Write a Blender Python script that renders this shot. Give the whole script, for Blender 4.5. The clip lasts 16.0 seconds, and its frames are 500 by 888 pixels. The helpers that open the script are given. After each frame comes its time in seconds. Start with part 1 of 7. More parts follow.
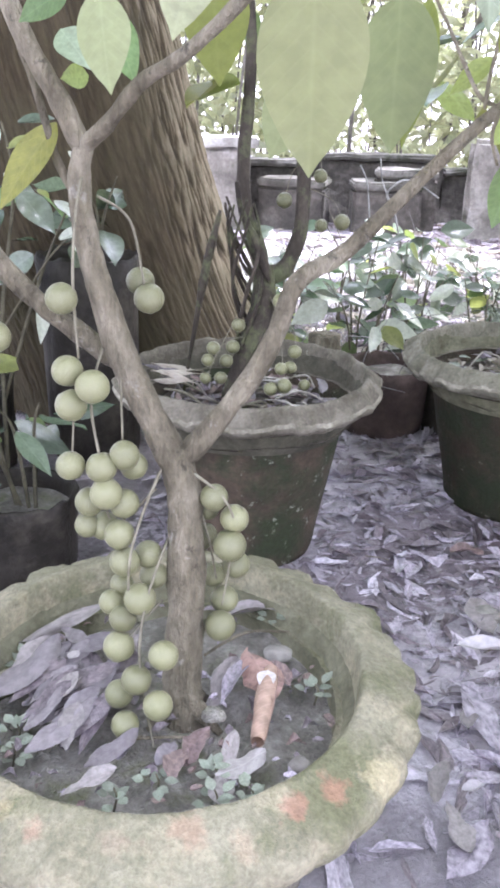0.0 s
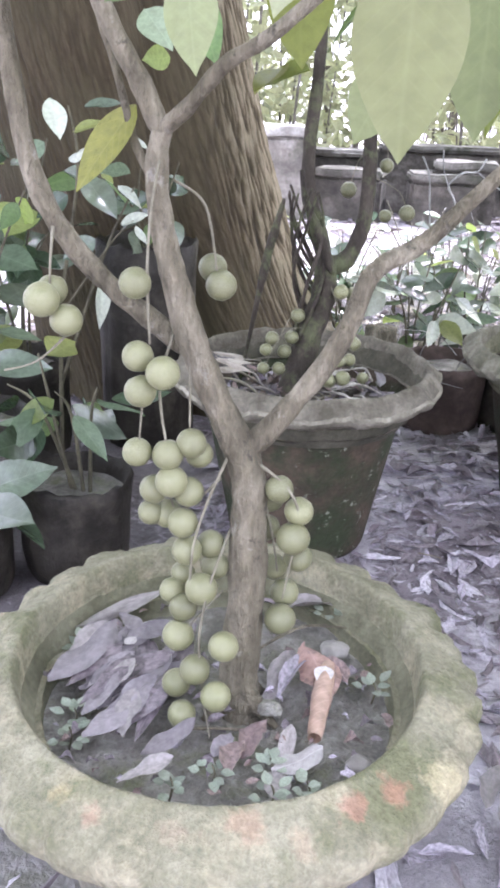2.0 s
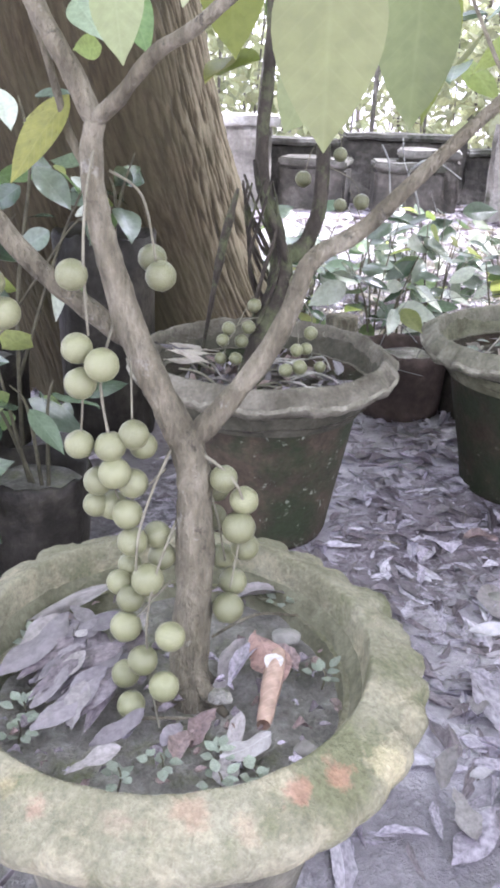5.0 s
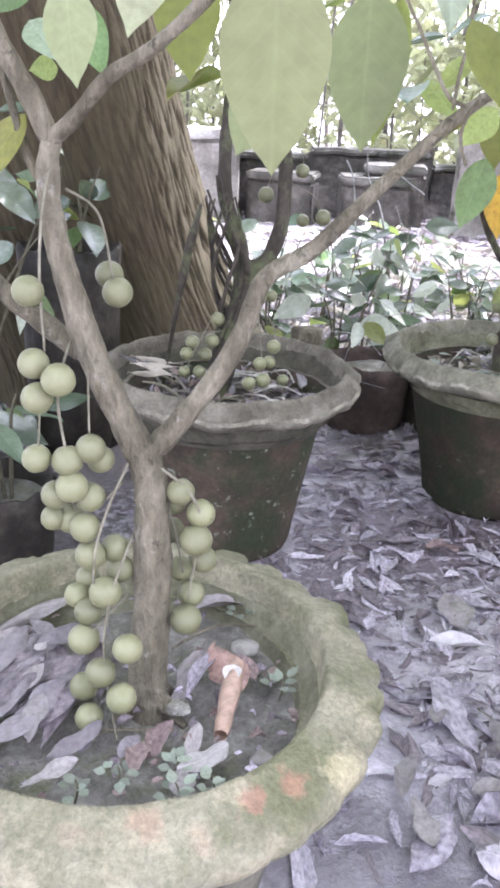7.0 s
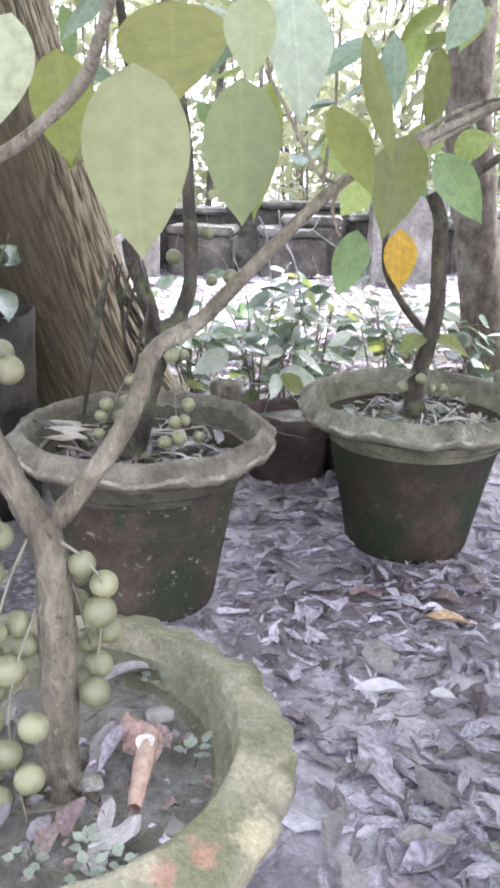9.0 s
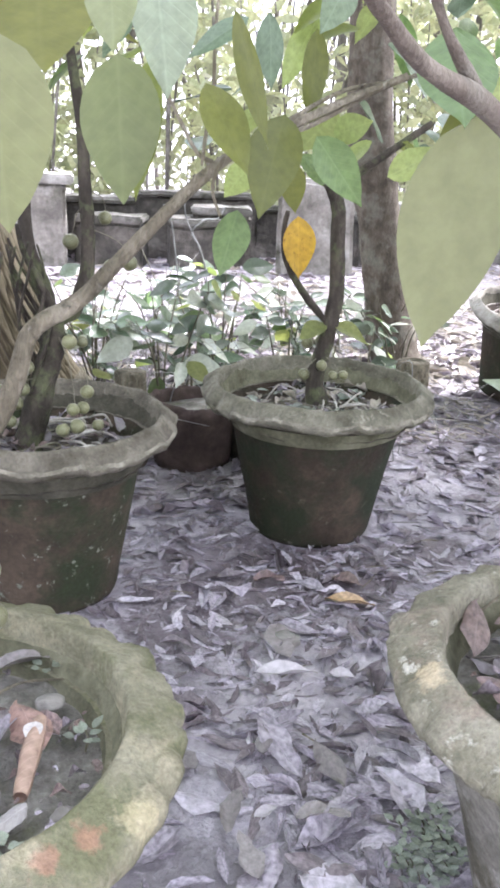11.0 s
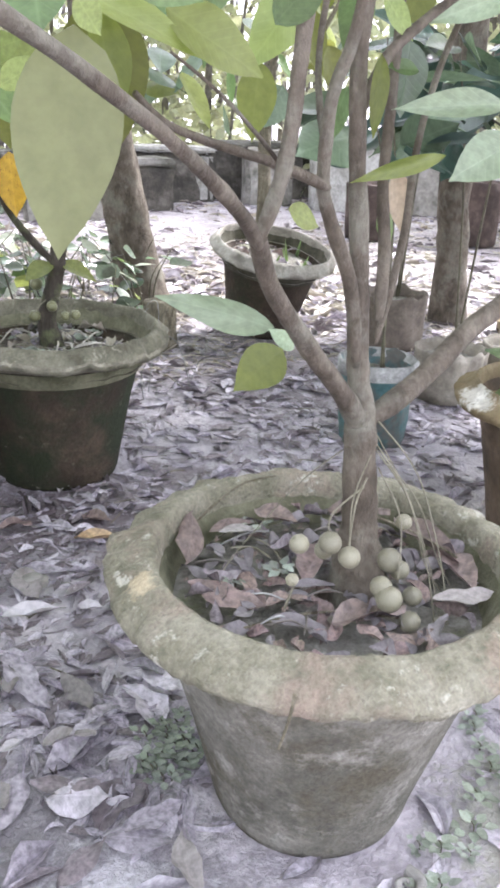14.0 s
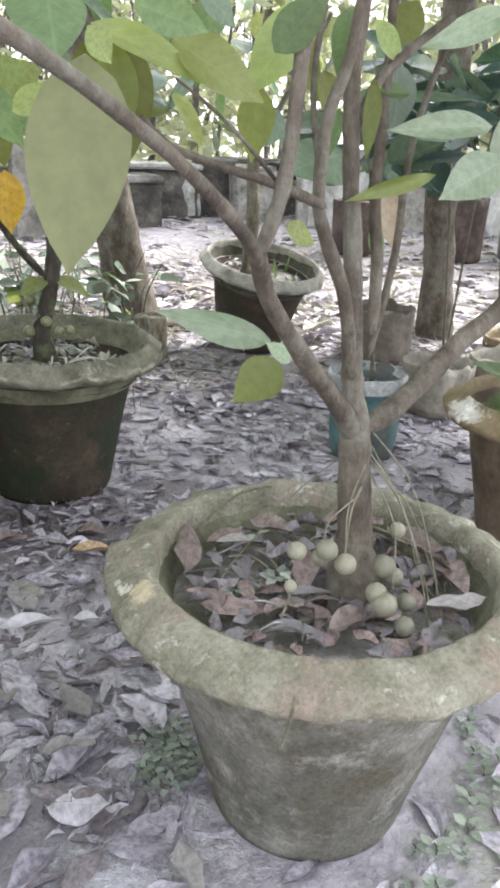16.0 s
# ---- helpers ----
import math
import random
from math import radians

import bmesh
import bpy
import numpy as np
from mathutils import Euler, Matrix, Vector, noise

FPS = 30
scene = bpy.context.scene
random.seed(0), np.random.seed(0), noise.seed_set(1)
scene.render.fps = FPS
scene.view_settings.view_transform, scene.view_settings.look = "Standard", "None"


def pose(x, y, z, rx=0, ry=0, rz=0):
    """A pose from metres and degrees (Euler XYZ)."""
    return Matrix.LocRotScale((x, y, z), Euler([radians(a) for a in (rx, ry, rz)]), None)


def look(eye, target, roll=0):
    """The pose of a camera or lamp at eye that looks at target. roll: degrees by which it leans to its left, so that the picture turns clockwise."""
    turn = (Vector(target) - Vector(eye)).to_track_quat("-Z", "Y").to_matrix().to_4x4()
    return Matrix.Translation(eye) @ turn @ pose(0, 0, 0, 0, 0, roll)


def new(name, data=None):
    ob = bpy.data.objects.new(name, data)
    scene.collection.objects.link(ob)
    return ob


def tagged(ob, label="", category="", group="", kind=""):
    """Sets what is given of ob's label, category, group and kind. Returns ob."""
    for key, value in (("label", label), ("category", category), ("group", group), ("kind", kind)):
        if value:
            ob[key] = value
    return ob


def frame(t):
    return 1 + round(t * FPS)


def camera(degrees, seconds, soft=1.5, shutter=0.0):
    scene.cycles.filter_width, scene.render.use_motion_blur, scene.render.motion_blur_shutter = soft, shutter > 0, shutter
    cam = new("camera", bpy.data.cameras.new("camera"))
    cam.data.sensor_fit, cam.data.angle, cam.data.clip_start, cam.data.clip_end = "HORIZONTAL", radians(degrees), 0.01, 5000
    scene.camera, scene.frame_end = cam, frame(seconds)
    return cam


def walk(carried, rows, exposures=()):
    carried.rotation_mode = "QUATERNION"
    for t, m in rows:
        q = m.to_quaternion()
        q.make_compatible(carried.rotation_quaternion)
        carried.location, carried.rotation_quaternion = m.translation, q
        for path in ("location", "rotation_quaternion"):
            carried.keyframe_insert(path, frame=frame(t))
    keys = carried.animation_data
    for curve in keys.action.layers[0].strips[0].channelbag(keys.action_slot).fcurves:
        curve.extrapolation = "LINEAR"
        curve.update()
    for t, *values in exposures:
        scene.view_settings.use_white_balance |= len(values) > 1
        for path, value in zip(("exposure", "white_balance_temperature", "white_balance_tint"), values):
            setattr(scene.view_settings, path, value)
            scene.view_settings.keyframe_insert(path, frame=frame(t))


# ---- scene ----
LENS = 33.38
cam = camera(LENS, 16.0, soft=3.3)
ROWS = [
    (0.0, 0.059, 0.0723, 0.8374, 67.88, -1.21, 0.43),
    (0.5, 0.0626, 0.0782, 0.8314, 67.58, -1.07, 1.22),
    (1.0, 0.0495, 0.0819, 0.832, 67.09, -1.38, 2.89),
    (1.5, 0.0451, 0.0787, 0.8337, 67.18, -1.66, 3.69),
    (2.0, 0.0378, 0.0821, 0.833, 67.14, -1.9, 3.98),
    (2.5, 0.0384, 0.0804, 0.8331, 66.98, -2.04, 3.86),
    (3.0, 0.0508, 0.0827, 0.8341, 66.7, -1.62, 2.64),
    (3.5, 0.061, 0.0817, 0.8337, 66.48, -1.65, 1.78),
    (6.0, 0.0647, 0.081, 0.8352, 66.87, -1.72, 2.21),
    (6.5, 0.0584, 0.0788, 0.8373, 67.08, -1.91, 2.8),
    (7.0, 0.0777, 0.0709, 0.8411, 67.41, -2.31, -0.03),
    (7.5, 0.0922, 0.074, 0.8514, 69.37, -1.12, -1.44),
    (8.0, 0.0952, 0.0717, 0.8579, 69.51, -1.35, -2.33),
    (8.5, 0.1034, 0.0662, 0.8645, 70.77, -1.27, -3.85),
    (11.0, 0.1425, 0.0552, 0.8542, 70.42, -2.32, -10.77),
    (11.5, 0.1486, 0.0386, 0.8582, 69.84, -3.27, -13.91),
    (12.0, 0.1806, 0.03, 0.8409, 69.07, -3.43, -18.14),
    (12.5, 0.1952, 0.0213, 0.8402, 68.38, -3.62, -21.99),
    (13.0, 0.2068, 0.0117, 0.8366, 68.32, -3.37, -24.1),
    (13.5, 0.222, -0.0008, 0.8358, 67.7, -3.11, -26.46),
    (14.0, 0.2211, -0.006, 0.8379, 67.69, -2.63, -26.46),
    (14.5, 0.2302, -0.0171, 0.84, 67.75, -1.97, -27.83),
    (15.0, 0.226, -0.0352, 0.8368, 68.25, -1.11, -30.39),
    (15.5, 0.2169, -0.0281, 0.839, 68.57, -2.38, -30.11),
    (16.0, 0.1998, -0.0223, 0.842, 68.75, -2.66, -27.38),
]
walk(cam, [(t, pose(x, y, z, rx, ry, rz)) for t, x, y, z, rx, ry, rz in ROWS],
     exposures=[(0.0, 2.69, 5700, 23), (8.5, 2.70, 5720, 22), (11.0, 2.54, 5850, 19), (11.6, 2.40, 5885, 18), (12.8, 2.44, 5930, 17), (14.5, 2.36, 6000, 16), (15.5, 2.19, 6080, 13), (16.0, 2.15, 6080, 11)])

# world: bright overcast sky, weak wide sun from the far right
world = bpy.data.worlds.new("overcast_sky")
scene.world = world
world.use_nodes = True
wn = world.node_tree.nodes
sky = wn.new("ShaderNodeTexSky")
sky.sky_type = "NISHITA"
sky.sun_disc = False
sky.sun_elevation = radians(48)
sky.sun_rotation = radians(73)
sky.air_density, sky.dust_density, sky.ozone_density = 1.0, 4.0, 1.0
veil = wn.new("ShaderNodeMixRGB")
veil.inputs[0].default_value = 0.75
veil.inputs[2].default_value = (8.9, 8.9, 9.1, 1)
world.node_tree.links.new(sky.outputs[0], veil.inputs[1])
world.node_tree.links.new(veil.outputs[0], wn["Background"].inputs[0])
wn["Background"].inputs[1].default_value = 0.10
sun = new("sun", bpy.data.lights.new("sun", "SUN"))
sun.data.energy, sun.data.angle, sun.data.color = 3.6, radians(8), (1.0, 0.96, 0.90)
sun.matrix_world = look((4.0, 1.2, 5.0), (0, 0, 0))


# ---------------------------------------------------------------- materials
def material(name):
    m = bpy.data.materials.new(name)
    m.use_nodes = True
    return m, m.node_tree.nodes, m.node_tree.links, m.node_tree.nodes["Principled BSDF"]


def node(ns, kind, **values):
    n = ns.new(kind)
    for key, value in values.items():
        n.inputs[key.replace("_", " ")].default_value = value
    return n


def ramp(ns, stops):
    r = ns.new("ShaderNodeValToRGB")
    while len(r.color_ramp.elements) < len(stops):
        r.color_ramp.elements.new(0.5)
    for e, (p, c) in zip(r.color_ramp.elements, stops):
        e.position, e.color = p, (*c, 1)
    return r


def rough_surface(name, stops, scale, rough=0.85, bump=0.4, depth=0.01, stretch=(1, 1, 1), patch=None, patch_scale=6.0,
                  patch_at=(0.5, 0.62), patch2=None, patch2_scale=None, patch2_at=None, per_object=0.0, specular=0.4, fine=None, spots=(), grit=(0.62, 1.25), spot_mix=0.42):
    """A grainy surface: a ramp over two scales of noise, patches of a second and a third colour, and relief."""
    m, ns, ln, b = material(name)
    co = ns.new("ShaderNodeTexCoord")
    mp = ns.new("ShaderNodeMapping")
    mp.inputs["Scale"].default_value = stretch
    ln.new(co.outputs["Object"], mp.inputs[0])
    big = node(ns, "ShaderNodeTexNoise", Scale=scale, Detail=8.0, Roughness=0.65)
    ln.new(mp.outputs[0], big.inputs[0])
    rp = ramp(ns, [(0.5 + (p - 0.5) * 0.62, c) for p, c in stops])
    ln.new(big.outputs[0], rp.inputs[0])
    colour = rp.outputs[0]
    for k, extra in enumerate((patch, patch2)):
        if extra:
            pn = node(ns, "ShaderNodeTexNoise", Scale=(patch2_scale if k and patch2_scale else patch_scale * (1 + 0.7 * k)), Detail=6.0, Roughness=0.7)
            shift = ns.new("ShaderNodeVectorMath")
            shift.inputs[1].default_value = (7.3 * k + 1.1, 2.7 * k, 4.4)
            ln.new(co.outputs["Object"], shift.inputs[0])
            ln.new(shift.outputs[0], pn.inputs[0])
            lo, hi = patch2_at if k and patch2_at else (patch_at[0] + 0.05 * k, patch_at[1] + 0.05 * k)
            pr = ramp(ns, [(lo, (0, 0, 0)), (hi, (1, 1, 1))])
            ln.new(pn.outputs[0], pr.inputs[0])
            mx = ns.new("ShaderNodeMixRGB")
            mx.inputs[2].default_value = (*extra, 1)
            ln.new(pr.outputs[0], mx.inputs[0])
            ln.new(colour, mx.inputs[1])
            colour = mx.outputs[0]
    if spots:
        rag = node(ns, "ShaderNodeTexNoise", Scale=38.0, Detail=5.0, Roughness=0.7)
        ln.new(co.outputs["Object"], rag.inputs[0])
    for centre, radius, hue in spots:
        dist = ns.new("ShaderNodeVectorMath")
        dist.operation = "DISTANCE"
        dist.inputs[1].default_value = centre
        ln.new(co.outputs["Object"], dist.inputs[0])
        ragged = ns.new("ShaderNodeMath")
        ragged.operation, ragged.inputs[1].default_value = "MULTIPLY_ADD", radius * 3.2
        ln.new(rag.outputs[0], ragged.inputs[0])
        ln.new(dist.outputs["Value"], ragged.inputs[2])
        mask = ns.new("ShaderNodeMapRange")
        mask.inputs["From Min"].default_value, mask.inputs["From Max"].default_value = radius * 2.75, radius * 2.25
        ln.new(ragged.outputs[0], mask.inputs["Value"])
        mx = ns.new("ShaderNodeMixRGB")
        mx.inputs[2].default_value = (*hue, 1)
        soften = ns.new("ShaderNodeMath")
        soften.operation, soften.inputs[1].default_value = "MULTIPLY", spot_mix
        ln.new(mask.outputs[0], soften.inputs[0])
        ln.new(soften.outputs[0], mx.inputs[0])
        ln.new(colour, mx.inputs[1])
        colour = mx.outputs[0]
    grain = node(ns, "ShaderNodeTexNoise", Scale=fine or scale * 9, Detail=4.0, Roughness=0.7)
    ln.new(mp.outputs[0], grain.inputs[0])
    gr = ramp(ns, [(0.25, (grit[0],) * 3), (0.75, (grit[1],) * 3)])
    ln.new(grain.outputs[0], gr.inputs[0])
    mul = ns.new("ShaderNodeMixRGB")
    mul.blend_type, mul.inputs[0].default_value = "MULTIPLY", 0.8
    ln.new(colour, mul.inputs[1])
    ln.new(gr.outputs[0], mul.inputs[2])
    colour = mul.outputs[0]
    if per_object:
        info = ns.new("ShaderNodeObjectInfo")
        hsv = ns.new("ShaderNodeHueSaturation")
        mr = ns.new("ShaderNodeMapRange")
        mr.inputs["To Min"].default_value, mr.inputs["To Max"].default_value = 1 - per_object, 1 + per_object
        ln.new(info.outputs["Random"], mr.inputs["Value"])
        ln.new(mr.outputs[0], hsv.inputs["Value"])
        ln.new(colour, hsv.inputs["Color"])
        colour = hsv.outputs[0]
    ln.new(colour, b.inputs["Base Color"])
    b.inputs["Roughness"].default_value = rough
    b.inputs["Specular IOR Level"].default_value = specular
    add = ns.new("ShaderNodeMath")
    ln.new(big.outputs[0], add.inputs[0])
    ln.new(grain.outputs[0], add.inputs[1])
    bp = node(ns, "ShaderNodeBump", Strength=bump, Distance=depth)
    ln.new(add.outputs[0], bp.inputs["Height"])
    ln.new(bp.outputs[0], b.inputs["Normal"])
    return m


def leaf_material(name, colour, back=None, rough=0.38, translucent=0.3, veins=0.5, mottled=0.07, spots=None, specular=0.5):
    """A leaf blade: midrib and side veins, mottling, a waxy sheen and light through the blade."""
    m, ns, ln, b = material(name)
    uv = ns.new("ShaderNodeUVMap")
    sep = ns.new("ShaderNodeSeparateXYZ")
    ln.new(uv.outputs[0], sep.inputs[0])

    def calc(op, a, c=None, clamp=False):
        n = ns.new("ShaderNodeMath")
        n.operation, n.use_clamp = op, clamp
        for i, v in enumerate((a, c)):
            if v is None:
                continue
            if isinstance(v, (int, float)):
                n.inputs[i].default_value = v
            else:
                ln.new(v, n.inputs[i])
        return n.outputs[0]
    off = calc("ABSOLUTE", calc("SUBTRACT", sep.outputs[0], 0.5))
    side = calc("SINE", calc("MULTIPLY", calc("SUBTRACT", sep.outputs[1], calc("MULTIPLY", off, 0.55)), 58.0))
    side = calc("POWER", calc("MAXIMUM", side, 0.0), 10.0)
    mid = calc("SUBTRACT", 1.0, calc("MULTIPLY", off, 28.0), True)
    vein = calc("MAXIMUM", calc("MULTIPLY", side, 0.55), mid)
    mott = node(ns, "ShaderNodeTexNoise", Scale=5.0, Detail=6.0, Roughness=0.6)
    info = ns.new("ShaderNodeObjectInfo")
    geo = ns.new("ShaderNodeNewGeometry")
    both = calc("FRACT", calc("ADD", info.outputs["Random"], geo.outputs["Random Per Island"]))
    even = ns.new("ShaderNodeMapping")
    even.inputs["Scale"].default_value = (1.0, 1.9, 1.0)
    ln.new(uv.outputs[0], even.inputs[0])
    far = ns.new("ShaderNodeVectorMath")
    ln.new(even.outputs[0], far.inputs[0])
    ln.new(calc("MULTIPLY", both, 40.0), far.inputs[1])
    ln.new(far.outputs[0], mott.inputs[0])
    dark = tuple(c * (1 - mottled * 2.2) for c in colour)
    lite = tuple(min(c * (1 + mottled * 2), 1) for c in colour)
    rp = ramp(ns, [(0.36, dark), (0.64, lite)])
    ln.new(mott.outputs[0], rp.inputs[0])
    col = rp.outputs[0]
    if spots:
        sp = node(ns, "ShaderNodeTexNoise", Scale=9.0, Detail=7.0, Roughness=0.75)
        ln.new(uv.outputs[0], sp.inputs[0])
        sr = ramp(ns, [(0.56, (0, 0, 0)), (0.64, (1, 1, 1))])
        ln.new(sp.outputs[0], sr.inputs[0])
        sx = ns.new("ShaderNodeMixRGB")
        sx.inputs[2].default_value = (*spots, 1)
        ln.new(sr.outputs[0], sx.inputs[0])
        ln.new(col, sx.inputs[1])
        col = sx.outputs[0]
    vx = ns.new("ShaderNodeMixRGB")
    vx.inputs[2].default_value = (*[min(c * 1.5 + 0.03, 1) for c in colour], 1)
    ln.new(calc("MULTIPLY", vein, veins), vx.inputs[0])
    ln.new(col, vx.inputs[1])
    hsv = ns.new("ShaderNodeHueSaturation")
    mr = ns.new("ShaderNodeMapRange")
    mr.inputs["To Min"].default_value, mr.inputs["To Max"].default_value = 0.72, 1.25
    ln.new(both, mr.inputs["Value"])
    ln.new(mr.outputs[0], hsv.inputs["Value"])
    hu = ns.new("ShaderNodeMapRange")
    hu.inputs["To Min"].default_value, hu.inputs["To Max"].default_value = 0.485, 0.515
    ln.new(calc("FRACT", calc("MULTIPLY", both, 7.0)), hu.inputs["Value"])
    ln.new(hu.outputs[0], hsv.inputs["Hue"])
    ln.new(vx.outputs[0], hsv.inputs["Color"])
    ln.new(hsv.outputs[0], b.inputs["Base Color"])
    b.inputs["Roughness"].default_value = rough
    b.inputs["Specular IOR Level"].default_value = specular
    bp = node(ns, "ShaderNodeBump", Strength=min(0.25, veins), Distance=0.002)
    ln.new(calc("ADD", calc("MULTIPLY", vein, -1.0), calc("MULTIPLY", mott.outputs[0], 0.8)), bp.inputs["Height"])
    ln.new(bp.outputs[0], b.inputs["Normal"])
    tr = ns.new("ShaderNodeBsdfTranslucent")
    sat = ns.new("ShaderNodeHueSaturation")
    sat.inputs["Saturation"].default_value, sat.inputs["Value"].default_value = 1.15, 1.5
    ln.new(hsv.outputs[0], sat.inputs["Color"])
    ln.new(sat.outputs[0], tr.inputs[0])
    mix = ns.new("ShaderNodeMixShader")
    mix.inputs[0].default_value = translucent
    ln.new(b.outputs[0], mix.inputs[1])
    ln.new(tr.outputs[0], mix.inputs[2])
    ln.new(mix.outputs[0], ns["Material Output"].inputs[0])
    return m


SOIL = rough_surface("trodden_soil", [(0.3, (0.235, 0.214, 0.232)), (0.5, (0.375, 0.345, 0.37)), (0.72, (0.50, 0.465, 0.49))], 6.0,
                     rough=0.42, bump=0.8, depth=0.012, patch=(0.10, 0.10, 0.07), patch_scale=1.6, patch_at=(0.58, 0.72), specular=0.5, fine=70,
                     # dark spots by bags put shade into the soil colour; by pots, damp too
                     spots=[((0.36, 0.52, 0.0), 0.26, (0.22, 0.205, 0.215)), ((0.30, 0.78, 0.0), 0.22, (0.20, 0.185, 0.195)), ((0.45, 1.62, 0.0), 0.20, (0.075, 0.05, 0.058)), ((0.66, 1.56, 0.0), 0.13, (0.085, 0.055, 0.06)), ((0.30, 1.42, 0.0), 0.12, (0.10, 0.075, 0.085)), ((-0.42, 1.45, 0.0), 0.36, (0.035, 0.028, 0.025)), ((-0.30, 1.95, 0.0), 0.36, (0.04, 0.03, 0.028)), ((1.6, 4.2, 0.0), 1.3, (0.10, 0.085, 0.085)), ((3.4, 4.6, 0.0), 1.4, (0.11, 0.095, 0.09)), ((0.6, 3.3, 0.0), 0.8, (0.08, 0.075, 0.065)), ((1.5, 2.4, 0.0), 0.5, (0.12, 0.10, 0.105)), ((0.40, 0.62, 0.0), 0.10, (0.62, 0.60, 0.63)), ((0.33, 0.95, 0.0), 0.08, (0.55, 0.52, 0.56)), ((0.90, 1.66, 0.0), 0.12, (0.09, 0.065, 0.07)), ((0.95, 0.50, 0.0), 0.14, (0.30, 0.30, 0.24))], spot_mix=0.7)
POT_SOIL = rough_surface("pot_soil", [(0.3, (0.175, 0.165, 0.14)), (0.55, (0.30, 0.285, 0.25)), (0.75, (0.45, 0.43, 0.38))], 22.0,
                         rough=0.9, bump=1.0, depth=0.01, patch=(0.21, 0.22, 0.13), patch_scale=14, patch_at=(0.54, 0.70))
DARK_SOIL = rough_surface("damp_pot_soil", [(0.3, (0.075, 0.062, 0.05)), (0.55, (0.14, 0.118, 0.096)), (0.75, (0.24, 0.208, 0.175))], 26.0,
                          rough=0.9, bump=1.0, depth=0.012, patch=(0.10, 0.105, 0.055), patch_scale=14, patch_at=(0.54, 0.70))
RIM_EDGE = rough_surface("pale_worn_edge", [(0.3, (0.135, 0.124, 0.094)), (0.5, (0.225, 0.21, 0.162)), (0.7, (0.37, 0.35, 0.28))], 18.0, rough=0.9, bump=0.6, depth=0.004)
POT_RIM = rough_surface("weathered_cement_rim", [(0.28, (0.165, 0.158, 0.10)), (0.5, (0.222, 0.212, 0.142)), (0.72, (0.285, 0.27, 0.19))], 20.0,
                        rough=0.88, bump=0.8, depth=0.006, patch=(0.35, 0.315, 0.215), patch_scale=15.0, patch_at=(0.50, 0.66), patch2=(0.142, 0.145, 0.078), patch2_scale=12.0, patch2_at=(0.48, 0.62), fine=190, grit=(0.55, 1.3), spot_mix=0.42,
                        # first spot is a golden sun fleck kept in the rim colour; others are stains
                        spots=[((0.18, 0.612, 0.318), 0.018, (0.56, 0.49, 0.30)), ((0.10, 0.569, 0.326), 0.013, (0.42, 0.19, 0.14)), ((0.132, 0.59, 0.326), 0.014, (0.44, 0.20, 0.14)), ((-0.093, 0.544, 0.322), 0.012, (0.40, 0.23, 0.17)), ((-0.125, 0.563, 0.322), 0.011, (0.44, 0.36, 0.20)),
                               ((0.022, 0.545, 0.324), 0.017, (0.42, 0.27, 0.19)), ((-0.035, 0.532, 0.318), 0.017, (0.36, 0.27, 0.20)), ((0.06, 0.535, 0.318), 0.015, (0.39, 0.29, 0.20))])
RIM_DARK = rough_surface("dark_lichened_rim", [(0.28, (0.085, 0.076, 0.055)), (0.5, (0.142, 0.128, 0.098)), (0.72, (0.215, 0.195, 0.155))], 16.0,
                         rough=0.88, bump=0.8, depth=0.006, patch=(0.30, 0.285, 0.22), patch_scale=30.0, patch_at=(0.62, 0.70), patch2=(0.11, 0.115, 0.065), fine=160)
RIM_LICHEN = rough_surface("lichened_green_rim", [(0.28, (0.098, 0.093, 0.064)), (0.5, (0.160, 0.152, 0.111)), (0.72, (0.238, 0.226, 0.172))], 16.0,
                           rough=0.88, bump=0.8, depth=0.006, patch=(0.36, 0.345, 0.28), patch_scale=30.0, patch_at=(0.60, 0.70), patch2=(0.115, 0.125, 0.065), fine=160)
RIM_PALE = rough_surface("pale_flaking_rim", [(0.28, (0.165, 0.158, 0.108)), (0.5, (0.245, 0.23, 0.168)), (0.72, (0.33, 0.31, 0.24))], 18.0,
                         rough=0.88, bump=0.9, depth=0.007, patch=(0.285, 0.225, 0.178), patch_scale=8.0, patch_at=(0.52, 0.68), patch2=(0.50, 0.48, 0.40), patch2_scale=34.0, patch2_at=(0.59, 0.66), fine=170, grit=(0.5, 1.3),
                         # first spot: an orange-white sun fleck painted onto the flaking rim
                         spots=[((0.486, 0.732, 0.345), 0.020, (0.92, 0.74, 0.48)), ((0.516, 0.693, 0.352), 0.014, (0.55, 0.42, 0.30)), ((0.915, 0.579, 0.34), 0.024, (0.62, 0.58, 0.46)), ((0.838, 0.489, 0.335), 0.020, (0.60, 0.55, 0.44)), ((0.76, 0.473, 0.335), 0.03, (0.36, 0.26, 0.21)), ((0.94, 0.66, 0.34), 0.018, (0.62, 0.60, 0.50))])
RIM_E = rough_surface("pale_whitish_rim", [(0.28, (0.20, 0.185, 0.155)), (0.5, (0.31, 0.29, 0.25)), (0.72, (0.43, 0.41, 0.36))], 14.0, rough=0.88, bump=0.8, depth=0.006, fine=160)
BODY_PALE = rough_surface("dusty_cement", [(0.28, (0.115, 0.11, 0.088)), (0.5, (0.20, 0.19, 0.158)), (0.75, (0.31, 0.295, 0.255))], 9.0,
                          rough=0.9, bump=1.0, depth=0.008, patch=(0.125, 0.112, 0.078), patch_scale=8.0, patch_at=(0.48, 0.60), patch2=(0.42, 0.40, 0.355), patch2_scale=17.0, patch2_at=(0.55, 0.70), fine=150, grit=(0.5, 1.3))
